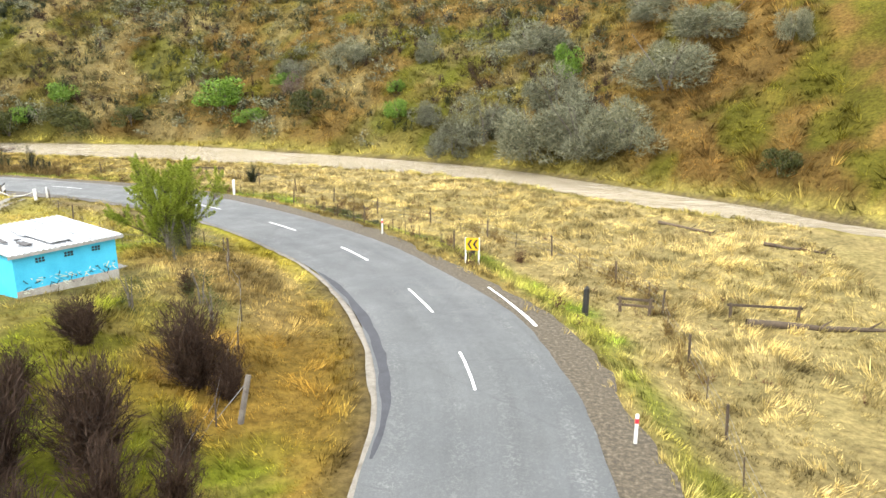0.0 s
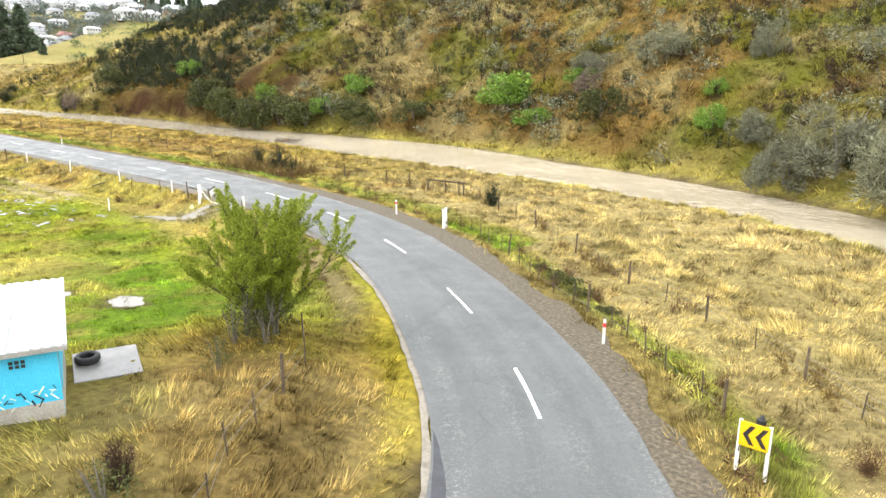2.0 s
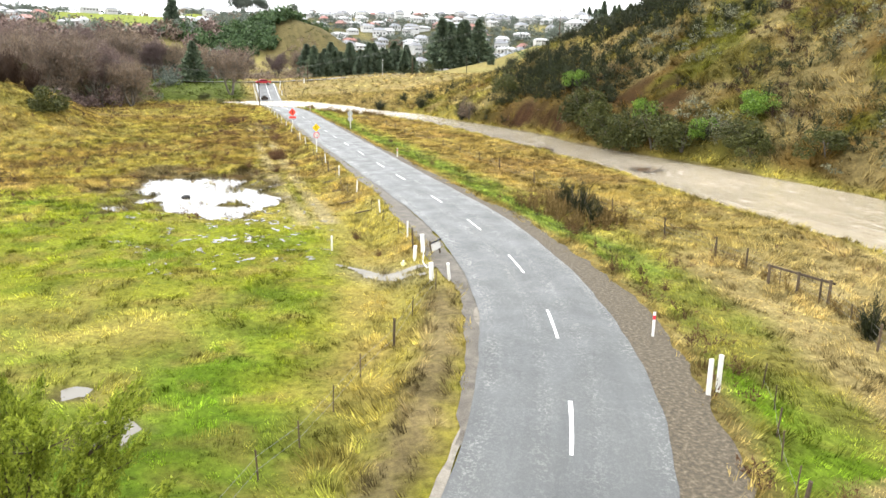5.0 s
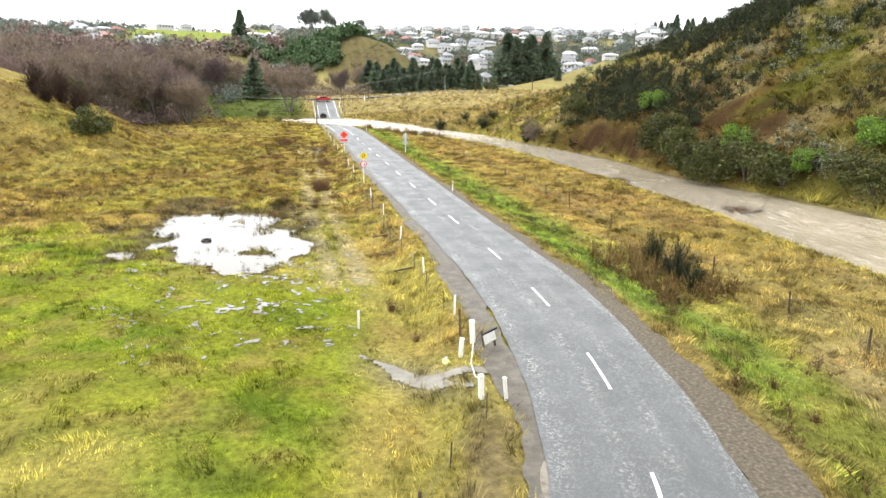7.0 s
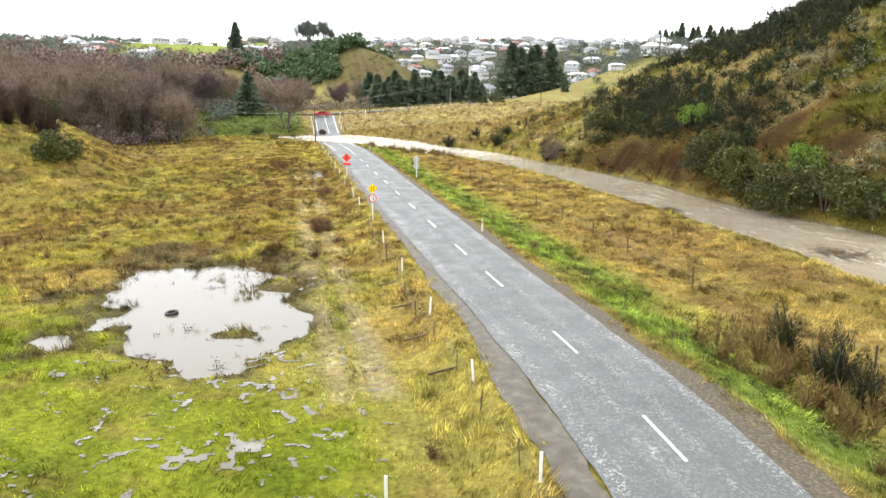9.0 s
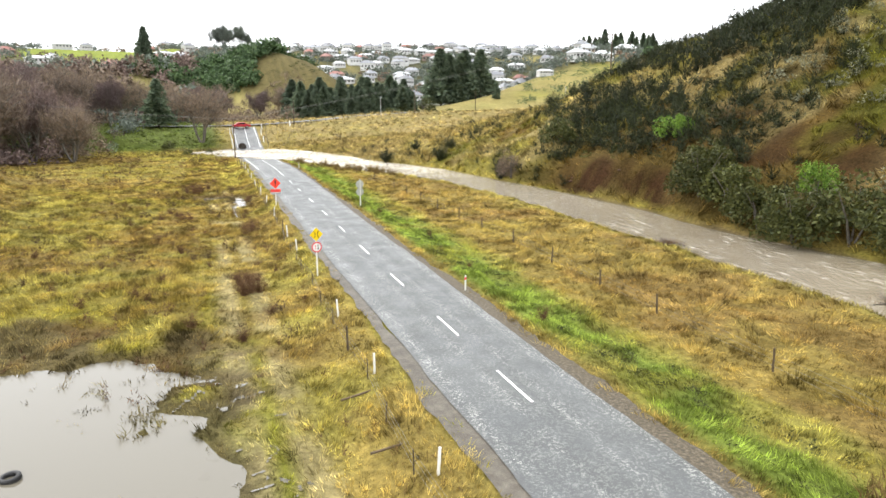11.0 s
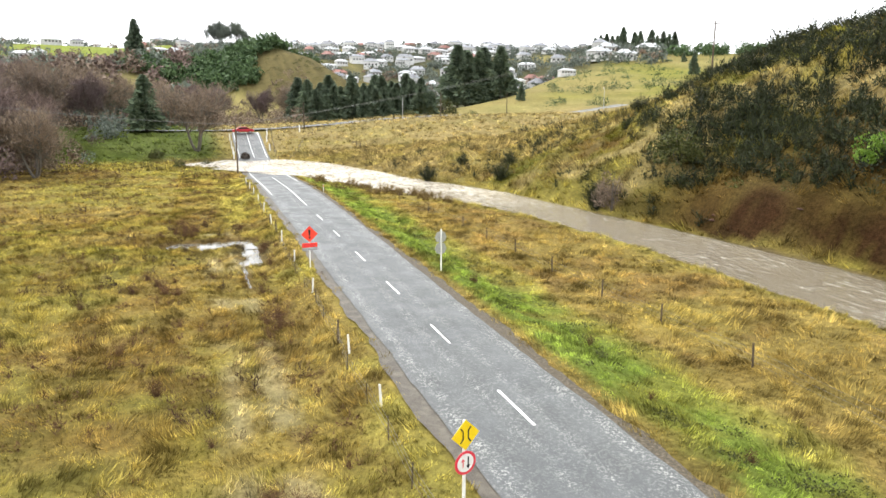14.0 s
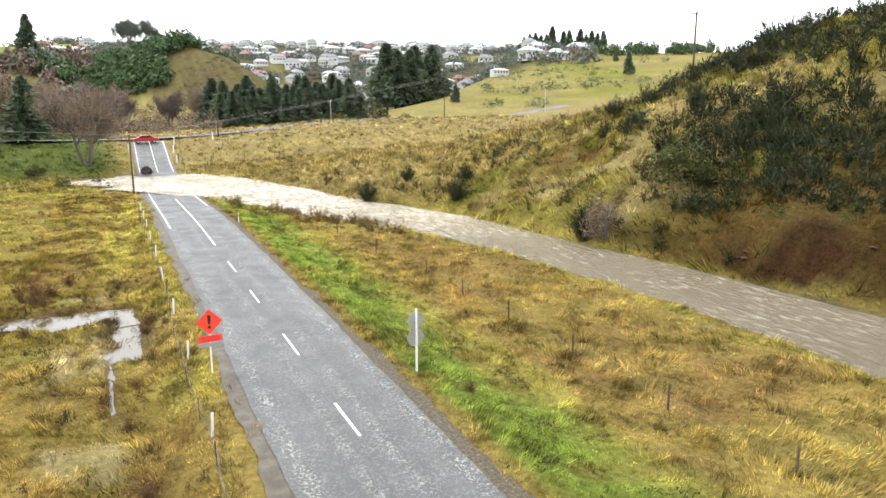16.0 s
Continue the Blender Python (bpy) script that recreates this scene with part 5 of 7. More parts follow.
x, y = scatter(500, -60, -8, 38, 68, lambda x, y: (beside(ROAD, x, y)[0] > 5.5) & (beside(ROAD, x, y)[0] < 13) & (fbm(x, y, 6, 302, 3) > 0.46))
scrub("dry_fence_grass", x, y, 0.9, 0.75, 40, M_DOCK, True, "dead stalks and dry grass along the fence")
x, y = rng.uniform(-65, -55, 90), rng.uniform(61.8, 66.8, 90)
scrub("tall_dry_grass", x, y, 1.2, 1.75, 90, M_DRY, True, "tall dry brown grass round the gorse")
x, y = scatter(2600, -46, 2, 26, 66, lambda x, y: (np.abs(beside(ROAD, x, y)[0] - 5.3 - 0.8 * (fbm(x, y, 5, 303, 2) - 0.5)) < 0.75) & (fbm(x, y, 3, 304, 3) > 0.45) & (beside(ROAD, x, y)[0] > 0))
scrub("verge_weeds", x, y, 0.9, 0.75, 40, M_DOCK, True, "dead brown weeds between the gravel and the green verge")
x, y = scatter(900, -150, -46, 58, 68, lambda x, y: (beside(ROAD, x, y)[0] > 5.0) & (beside(ROAD, x, y)[0] < 9.5) & (fbm(x, y, 4, 305, 3) > 0.50))
scrub("verge_clumps", x, y, 0.9, 0.5, 60, M_OLIVE, False, "low dark green clumps in the verge grass")
x, y = scatter(1500, -165, -50, 46, 51.5, lambda x, y: (beside(ROAD, x, y)[0] < -4.6) & (beside(ROAD, x, y)[0] > -6.6) & (fbm(x, y, 5, 306, 3) > 0.45))
scrub("fence_stalks", x, y, 0.7, 0.6, 26, M_DRY, True, "dry brown stalks along the roadside fence")
x, y = rng.uniform(-208, -158, 1100), rng.uniform(58, 74, 1100)
rs, rk = beside(RIVER, x, y)
keep = (rs < 0) & (np.abs(rs) - RIVER[rk, 2] > 0.3) & (np.abs(rs) - RIVER[rk, 2] < 4.5) & (beside(ROAD, x, y)[0] > 5.5) & (fbm(x, y, 4, 309, 2) > 0.4)
scrub("flood_edge_weeds", x[keep], y[keep], 1.6, 1.2, 90, M_DRY, True, "brown weeds at the edge of the flood")


fence_row = spline([(4.1, 24.7), (3.2, 31), (2.7, 35.3), (-0.9, 40.1), (-5.0, 44.0), (-11.8, 49.6), (-19.2, 54.2), (-24.5, 58.8), (-30, 62.6), (-38, 66.4), (-47, 67.2)], 0.35)
x, y = fence_row[:, 0] + rng.normal(size=len(fence_row)) * 0.4, fence_row[:, 1] + rng.normal(size=len(fence_row)) * 0.4
keep = fbm(x, y, 4, 307, 2) > 0.42
scrub("fence_tussocks", x[keep], y[keep], 0.8, 0.95, 60, M_DRY, True, "tall dry tussocks along the river fence")
x, y = scatter(1500, -60, 14, 24, 84, lambda x, y: (beside(ROAD, x, y)[0] > 8.5) & (beside(RIVER, x, y)[0] < -6.5) & (fbm(x, y, 6, 308, 2) > 0.45))
x, y = x[:330], y[:330]
scrub("flat_stalks", x, y, 0.7, 0.6, 26, M_DOCK, True, "leaning dead stalks on the flattened river flat")


# the shrub tree beside the shed: several stems, upright sprays of small leaves
def spray_tree():
    ob = empty("shrub_tree", -23.3, 35.0, ground_at(-23.3, 35.0) - 0.1, 0)
    r = np.random.default_rng(23)
    segs, plumes = [], []
    # main limbs: bearing in degrees, lean, length
    limb_set = [(50, 0.95, 3.7), (20, 0.62, 3.0), (85, 0.55, 3.3), (120, 0.30, 3.6), (160, 0.62, 3.1), (205, 0.72, 3.2), (245, 0.45, 3.3), (290, 0.66, 2.9), (335, 0.42, 3.4), (60, 0.22, 3.7), (230, 0.15, 3.9), (190, 0.9, 2.7), (0, 0.10, 3.8), (140, 0.18, 3.5), (310, 0.25, 3.5), (270, 0.30, 3.2), (30, 0.35, 3.2), (100, 0.5, 1.6), (320, 0.6, 1.5), (10, 0.8, 1.5)]
    for bearing, lean, long in limb_set:
        long = long * 1.12
        a = radians(bearing)
        p = np.array([math.cos(a) * 0.15, math.sin(a) * 0.15, -0.2])
        w = np.array([math.cos(a) * lean * 0.85, math.sin(a) * lean * 0.85, 1.0])
        w /= np.linalg.norm(w)
        n = 7
        for i in range(n):
            q = p + w * long / n
            segs.append((p, q, 0.075 * (1 - 0.8 * i / n), 0.075 * (1 - 0.8 * (i + 1) / n)))
            if i >= 1:
                for k in range(2 if i < 5 else 3):
                    side = w * 0.8 + r.normal(size=3) * 0.48 + np.array([math.cos(a) * 0.2, math.sin(a) * 0.2, 0.25])
                    side /= np.linalg.norm(side)
                    e = q + side * r.uniform(0.4, 0.85)
                    segs.append((q, e, 0.02, 0.008))
                    plumes.append((e - side * 0.35, side + np.array([0, 0, 0.35]), r.uniform(0.7, 1.15)))
            p = q
            w = w + r.normal(size=3) * 0.10 + np.array([0, 0, 0.03])
            w /= np.linalg.norm(w)
        plumes.append((p - w * 0.3, w + np.array([0, 0, 0.25]), 1.1))
    limb_mesh("trunk", segs, M_TIMBER, ob, 5)
    n = 240
    verts = []
    for base, way, long in plumes:
        way = way / np.linalg.norm(way)
        t = r.uniform(0, 1, n) ** 0.8
        c = base + way * (t * long)[:, None] + r.normal(size=(n, 3)) * (0.035 + 0.085 * (1 - t))[:, None]
        verts.append(shards(c, way + r.normal(size=(n, 3)) * 0.5, r.uniform(0.07, 0.15, n), r.uniform(0.012, 0.026, n)))
    v = np.vstack(verts)
    link_mesh("crown", v, tri_faces(v), M_TEA, ob)
    return tagged(ob, "multi-stemmed olive green shrub tree with upright leafy sprays", "tree")


spray_tree()

# bare and evergreen trees past the paddock
big = [bare_tree("willow_tree", 22.0, M_TWIG, 11000, "tall leafless brown willow tree", 3, 0.5), bare_tree("bare_tree", 19.5, M_PURPLE, 11000, "leafless purple-brown tree in the valley wood", 2, 0.3)]
for i, (bx, by, sz) in enumerate([(-205, 4, 1.05), (-214, 12, 1.0), (-226, 2, 1.1), (-240, 14, 0.85), (-216, -10, 1.1), (-250, 4, 0.95), (-236, -8, 1.1), (-262, 22, 0.8), (-270, 12, 0.95),
                                  (-258, -14, 1.1), (-280, 24, 0.85), (-284, 2, 1.1), (-300, 34, 0.9), (-232, -24, 1.2), (-262, -34, 1.2), (-222, -34, 1.2), (-300, 14, 1.1), (-320, 44, 1.0),
                                  (-212, -4, 0.9), (-220, 16, 0.8), (-232, 8, 1.0), (-246, -2, 1.0), (-252, 14, 0.9), (-206, -16, 1.1), (-228, -14, 1.1), (-272, 0, 1.1), (-244, -26, 1.2), (-275, -22, 1.2), (-208, 20, 0.7), (-330, 66, 0.8), (-350, 78, 0.8), (-336, 52, 0.9), (-300, -14, 1.1)]):
    stand(big[i % 2], bx, by, None, sz * 0.8)["group"] = "bare trees past the paddock"
rt = bare_tree("round_bare_tree", 13.5, M_TWIG, 9000, "round-headed leafless tree beside the far road", 3, 0.45)
stand(rt, -238, 44.6, 0, 1.1)
gum = bare_tree("gum_tree", 20.0, M_HAZY_GREEN, 14000, "tall grey-green gum tree on the skyline", 2, 0.2)
for i in range(6):
    r = 815 + 8 * math.sin(i * 2.2)
    a = radians(178.2 - (0.0, 0.5, 0.9, 1.6, 2.2, 4.6)[i])
    c = stand(gum, -97 + r * math.cos(a), 47 + r * math.sin(a), None, (1.0, 1.15, 0.9, 1.1, 0.7, 0.6)[i], 0.3, 1.3)
    c["label"], c["group"] = "tall grey-green gum tree on the skyline", "skyline trees"
for g in big + [rt, gum]:
    drop(g)
pines = [conifer("conifer", 20.0, 12.5, 4200, M_PINE, "tall dark green conifer in a shelter belt") for i in range(3)]
row = [(-334 + 5 * math.sin(i * 2.1), 79 + i * 2.5 + 1.4 * math.sin(i * 3.1), 0.66 + 0.10 * math.sin(i * 1.7 + 1)) for i in range(19)]
row += [(-326 + 4 * math.sin(i * 1.1), 80 + i * 3.3, 0.52 + 0.08 * math.sin(i * 2.7)) for i in range(14)]
row += [(-384 + 6 * math.sin(i * 2.3), 155.5 + i * 3.0, (1.3, 1.12, 1.2, 1.1, 1.16, 1.02, 1.08, 0.95)[i]) for i in range(8)]
row += [(-260, 34.0, 0.62), (-292, 25, 0.6)]
for i, (bx, by, sz) in enumerate(row):
    stand(pines[i % 3], bx, by, None, sz * 1.35, 0.2, 0.76)["group"] = "conifer shelter belt"
for bx, by, sz in ((-484, 20, 1.2), (-344, 167.6, 0.36), (-362, 262, 0.52), (-420, 300, 0.3)):
    stand(pines[0], bx, by, None, sz, 0.2)["label"] = "single dark conifer on the far slope"
for i in range(16):
    a, r = radians(149.2 - 0.42 * i), 520 + 14 * math.sin(i * 2.0)
    c = stand(pines[i % 3], -97 + r * math.cos(a), 47 + r * math.sin(a), None, 0.72 + 0.3 * math.sin(i * 1.3) ** 2, 0.2)
    c["label"], c["group"] = "dark conifer on the skyline near the town", "skyline conifers"
for g in pines:
    drop(g)
rb = bush("roadside_bush", "olive", 6.0, 5.0, 1800, "green bush in front of the conifers", "bush")
for bx, by, sz in ((-322, 121, 1.5), (-326, 129, 1.7), (-312, 112, 1.0), (-316, 136, 0.8), (-232, 37, 0.5), (-300, 72, 0.7), (-224, 46, 0.35), (-221, 41, 0.4)):
    stand(rb, bx, by, None, sz)
drop(rb)
x, y = rng.uniform(-545, -425, 900), rng.uniform(10, 128, 900)
keep = (np.hypot((x + 484) / 56, (y - 64) / 48) < 1) & (np.hypot((x + 430) / 46, (y - 99) / 25) > 1)
scrub("forest_hill", x[keep], y[keep], 8.5, 8.0, 150, M_FOREST, False, "dense evergreen trees covering the knoll")
x, y = rng.uniform(-310, -200, 260), rng.uniform(-34, 34, 260)
keep = y < 34 - 0.35 * (x + 310) * 0.3
x, y = x[keep], y[keep]
pick = fbm(x, y, 14, 405, 2)
for name, mat, low, top, label in (("wood_undergrowth", M_PURPLE, 0.0, 0.42, "bare purple undergrowth below the willows"), ("willow_scrub", M_TWIG, 0.42, 0.60, "pale brown willow scrub at the edge of the wood"), ("evergreen_scrub", M_HAZY_GREEN, 0.60, 1.0, "grey-green evergreen scrub in the wood")):
    sel = (pick >= low) & (pick < top)
    scrub(name, x[sel], y[sel], 6.0, 5.5, 170, mat, False, label)
def far_places(n, a0, a1, r0, r1):
    """Places in a fan round the ford, by bearing and distance."""
    a, r = np.radians(rng.uniform(a0, a1, n)), rng.uniform(r0, r1, n)
    return -97 + r * np.cos(a), 47 + r * np.sin(a)


x, y = far_places(420, 188, 207, 330, 640)
keep = (fbm(x, y, 60, 403, 3) > 0.40) & (np.hypot((x + 790) / 120, (y + 30) / 75) > 1.0)
scrub("slope_wood", x[keep], y[keep], 11, 9, 80, M_PURPLE, False, "leafless wood on the far valley side")
x, y = rng.uniform(-420, -280, 260), rng.uniform(44, 92, 260)
keep = (fbm(x, y, 18, 407, 2) > 0.42) & ((x < -345) | (y < 74))
scrub("knoll_scrub", x[keep], y[keep], 5.0, 4.6, 110, M_TWIG, False, "bare brown scrub below the grassy knoll")
x, y = rng.uniform(-470, -395, 170), rng.uniform(76, 124, 170)
scrub("knoll_tussocks", x, y, 2.6, 1.6, 60, M_OLIVE, False, "low olive scrub dotted over the knoll")
x, y = far_places(200, 138, 152, 250, 470)
keep = fbm(x, y, 40, 404, 3) > 0.58
scrub("hedge_trees", x[keep], y[keep], 5, 4, 80, M_FOREST, False, "hedges and trees between the far paddocks")
x, y = rng.uniform(-520, -300, 620), rng.uniform(-170, 46, 620)
pick = fbm(x, y, 26, 406, 2)
for name, mat, low, top, label in (("valley_wood", M_PURPLE, 0.0, 0.45, "leafless purple-brown woodland in the valley"), ("pale_valley_wood", M_TWIG, 0.45, 0.62, "leafless pale brown trees in the valley"), ("green_valley_wood", M_HAZY_GREEN, 0.62, 1.0, "evergreen trees standing in the leafless wood")):
    sel = (pick >= low) & (pick < top)
    scrub(name, x[sel], y[sel], 10, 12, 100, mat, False, label)
x, y = far_places(2700, 143.5, 204, 400, 860)
keep = (fbm(x, y, 60, 401, 3) > 0.40) & (np.hypot((x + 790) / 110, (y + 30) / 70) > 1.0)
scrub("town_trees", x[keep], y[keep], 8.5, 7.5, 64, M_HAZY_GREEN, False, "trees between the houses of the far town")
x, y = far_places(420, 143.5, 204, 400, 840)
keep = (fbm(x, y, 70, 402, 3) > 0.46) & (np.hypot((x + 790) / 110, (y + 30) / 70) > 1.0)
scrub("town_bare_trees", x[keep], y[keep], 9, 7, 70, M_TWIG, False, "leafless trees between the far houses")
x, y = far_places(46, 134.5, 143, 440, 470)
scrub("hilltop_trees", x, y, 8, 7, 120, M_FOREST, False, "dark trees along the top of the grassy hill")


# loose rock on the eroded bank past the river
x, y = on_hill(5200, -146, -84, 0.8, 13, 9, 131, 0.0)
rs, rk = beside(RIVER, x, y)
keep = bare_bank(x, y, rs - RIVER[rk, 2]) > 0.55
x, y = x[keep], y[keep]
octa = np.array([(1, 0, 0), (-1, 0, 0), (0, 1, 0), (0, -1, 0), (0, 0, 1), (0, 0, -1)], float)
sides = np.array([(0, 2, 4), (2, 1, 4), (1, 3, 4), (3, 0, 4), (2, 0, 5), (1, 2, 5), (3, 1, 5), (0, 3, 5)])
v = octa[None] * rng.uniform(0.1, 0.42, (len(x), 1, 1)) * rng.uniform(0.5, 1.3, (len(x), 6, 1)) * np.array([1.5, 0.9, 0.7]) + np.stack([x, y, height(x, y)], 1)[:, None]
f = (sides[None] + 6 * np.arange(len(x))[:, None, None]).reshape(-1, 3)
tagged(link_mesh("scree", v.reshape(-1, 3), f, M_SCREE), "loose dark red-brown rock on the eroded river bank", "rocks", kind="stuff")

# ---- posts, fences and signs ----
def marker_post(name, label, band=True, tall=1.05):
    ob = empty(name, 0, 0, -500)
    bm = bmesh.new()
    box(bm, 0, 0, tall / 2 - 0.15, 0.10, 0.06, tall + 0.3, bevel=0.012)
    part("post", bm, M_WHITE, ob)
    if band:
        bm = bmesh.new()
        box(bm, 0, 0, tall - 0.22, 0.106, 0.066, 0.16)
        part("reflector_band", bm, M_RED, ob, "red reflective band")
    return tagged(ob, label, "marker post")


def stand_at(ob, x, y, turn=0.0, lean=0.0, lean2=0.0, z=None, sink=0.0):
    return copy_thing(ob, pose(x, y, (ground_at(x, y) if z is None else z) - sink, lean, lean2, turn))


mp = marker_post("marker_post", "white road edge marker post with a red band")
for x, y, turn, lean in ((1.35, 19.3, 0, 7), (-34.3, 54.6, 60, -5), (-13.35, 42.65, 40, 2), (-90.3, 58.3, 90, 1), (-171, 59.0, 90, 0)):
    stand_at(mp, x, y, turn, lean)["group"] = "road marker posts"
drop(mp)
wp = marker_post("white_post", "short white-painted timber post beside the road", False, 0.95)
for i, x in enumerate((-53.3, -61.2, -70.2, -79.3, -88.2, -106.2, -112.6, -124.2, -133.1, -141.4, -150.1, -158.3, -165, -172, -179, -186)):
    y = 49.75 + 0.006 * (-x - 53)
    c = stand_at(wp, x, y, 90 + rng.uniform(-12, 12), rng.uniform(-4, 4), rng.uniform(-4, 4))
    c["group"] = "white roadside posts"
for x, y, t in ((-29.35, 53.4, 60), (-29.65, 54.0, 60)):
    c = stand_at(wp, x, y, t, rng.uniform(-3, 3))
    c.scale = (1.5, 1.5, 1.35)
    c["label"] = "thick white-painted post, one of a pair on the verge"
stand_at(wp, -54.6, 45.3, 90, 3)["label"] = "thin white post in the wet paddock"
drop(wp)


def fence_post():
    ob = empty("fence_post", 0, 0, -500)
    bm = bmesh.new()
    rod(bm, (0, 0, -0.4), (0.01, 0.0, 1.22), 0.058, 0.05, 7)
    part("post", bm, M_TIMBER, ob)
    return tagged(ob, "round weathered timber fence post", "fence post")


def batten():
    ob = empty("fence_stake", 0, 0, -500)
    bm = bmesh.new()
    box(bm, 0, 0, 0.35, 0.045, 0.035, 1.15, bevel=0.006)
    part("stake", bm, M_TIMBER, ob)
    return tagged(ob, "thin dark steel and timber fence stake", "fence stake")


POST, STAKE = fence_post(), batten()


def fence(name, line, gap, wires, label, stake_between=1, wobble=0.12):
    """Posts along a line, stakes between them, and strained wires. The wires are one thing."""
    pts = spline(line, gap)
    tops = []
    for i, (x, y) in enumerate(pts):
        x, y = x + rng.uniform(-wobble, wobble), y + rng.uniform(-wobble, wobble)
        c = stand_at(POST if i % (stake_between + 1) == 0 else STAKE, x, y, rng.uniform(0, 360), rng.uniform(-4, 4), rng.uniform(-4, 4))
        c["group"] = name + " posts"
        tops.append((x, y, c.location.z))
    ob = empty("fence_wire", *tops[0])
    for h in wires:
        sag = [0.0 if i % 2 == 0 else -0.03 for i in range(len(tops))]
        part("wire", tube(bmesh.new(), [(a[0] - tops[0][0], a[1] - tops[0][1], a[2] - tops[0][2] + h + d) for a, d in zip(tops, sag)], 0.006, 3), M_WIRE, ob)
    tagged(ob, label, "fence wire")


fence("river fence", [(4.4, 16), (4.1, 24.7), (3.2, 31), (2.7, 35.3), (-0.9, 40.1), (-5.0, 44.0), (-11.8, 49.6), (-19.2, 54.2), (-24.5, 58.8), (-30, 62.6), (-38, 66.4), (-47, 67.2)], 2.6,
      (0.3, 0.6, 0.9), "sagging fence wires along the river flat", 1)
fence("straight river fence", [(-47, 67.4), (-60, 68.0), (-85, 68.5), (-120, 68.8), (-146, 68.6), (-165, 67.4)], 6.5, (0.3, 0.6, 0.9), "strained fence wires along the river flat", 0)
fence("paddock fence", [(-10, 14), (-10.8, 17.5), (-12.4, 22), (-14.8, 27), (-17.0, 30.0), (-19.3, 33.4), (-24, 37), (-29.5, 39.3), (-33.2, 41.8), (-38.2, 45.0), (-42.5, 48.3)], 2.2,
      (0.35, 0.75), "loose wires of the old paddock fence", 8, 0.25)
fence("roadside fence", [(-50.5, 49.4), (-75, 49.4), (-100, 49.6), (-130, 50.0), (-165, 50.2), (-196, 50.2)], 3.6, (0.3, 0.6, 0.85), "slack fence wires between the roadside posts", 7, 0.15)
fence("bend stakes", [(-8, 40.2), (-14.1, 44.9), (-16.6, 46.4), (-19.2, 47.9), (-23, 51.2), (-27, 54.1), (-30.5, 56.6)], 1.5, (0.3,), "low wire along the stakes on the bend", 5, 0.2)
fence("far field fence", [(-226, 62), (-236, 65), (-248, 69), (-258, 76), (-264, 88), (-268, 104)], 3.0, (0.4, 0.8), "fence wires of the field past the ford", 0, 0.2)
fence("far road fence", [(-228, 59.8), (-242, 60.2), (-256, 61.5)], 4.0, (0.4, 0.8), "fence wires beside the far road", 0, 0.2)
for x, y, lean in ((-63.2, 49.2, 82), (-68, 49.0, 80), (-73, 49.1, 84), (-78, 49.0, 81)):
    c = stand_at(POST, x, y, 95, 0, lean, sink=-0.12)
    c.scale = (0.9, 0.9, 2.2)
    c["label"] = "fallen timber rail lying in the grass"


def plate(bm, corners, x, thick=0.012):
    """A flat plate in the plane of constant x, with its corners given as (y, z)."""
    front = [bm.verts.new((x + thick / 2, y, z)) for y, z in corners]
    back = [bm.verts.new((x - thick / 2, y, z)) for y, z in corners]
    n = len(corners)
    bm.faces.new(front)
    bm.faces.new(back[::-1])
    for i in range(n):
        bm.faces.new((front[i], back[i], back[(i + 1) % n], front[(i + 1) % n]))
    bmesh.ops.recalc_face_normals(bm, faces=bm.faces[:])
    return bm


def disc(r, cz, n=28):
    return [(r * math.cos(2 * math.pi * i / n), cz + r * math.sin(2 * math.pi * i / n)) for i in range(n)]


def diamond(r, cz):
    return [(0, cz - r), (r, cz), (0, cz + r), (-r, cz)]


def sign_pole(ob, tall, r=0.045):
    bm = bmesh.new()
    rod(bm, (-0.06, 0, -0.4), (-0.06, 0, tall), r, r, 10)
    part("post", bm, M_WHITE, ob)


def narrow_bridge_sign():
    """Faces +x."""
    ob = empty("narrow_bridge_sign", -97.3, 50.3, ground_at(-97.3, 50.3), 14)
    top = 2.78 - ob.location.z
    sign_pole(ob, top + 0.42, 0.05)
    part("warning_plate", plate(bmesh.new(), diamond(0.47, top), 0.0), M_YELLOW, ob, "yellow diamond plate")
    bm = bmesh.new()
    for side in (-1, 1):
        pts = [(side * 0.17, 0.22), (side * 0.09, 0.12), (side * 0.09, -0.12), (side * 0.17, -0.22)]
        for (y0, z0), (y1, z1) in zip(pts, pts[1:]):
            ln = math.hypot(y1 - y0, z1 - z0)
            box(bm, 0.010, (y0 + y1) / 2, top + (z0 + z1) / 2, 0.006, 0.042, ln + 0.03, math.degrees(math.atan2(-(y1 - y0), z1 - z0)))
    part("bridge_symbol", bm, M_BLACK, ob)
    low = top - 0.86
    part("rim", plate(bmesh.new(), disc(0.36, low), 0.0), M_RED, ob, "red sign rim")
    part("face", plate(bmesh.new(), disc(0.28, low), 0.006), M_WHITE, ob, "white sign face")
    bm = bmesh.new()
    box(bm, 0.016, 0.09, low + 0.03, 0.006, 0.045, 0.30)
    plate(bm, [(0.09, low - 0.2), (0.16, low - 0.08), (0.02, low - 0.08)], 0.016, 0.006)
    part("black_arrow", bm, M_BLACK, ob)
    bm = bmesh.new()
    box(bm, 0.016, -0.09, low - 0.03, 0.006, 0.03, 0.2)
    plate(bm, [(-0.09, low + 0.15), (-0.15, low + 0.06), (-0.03, low + 0.06)], 0.016, 0.006)
    part("red_arrow", bm, M_RED, ob)
    return tagged(ob, "narrow bridge warning and give-way sign on a white post", "road sign")


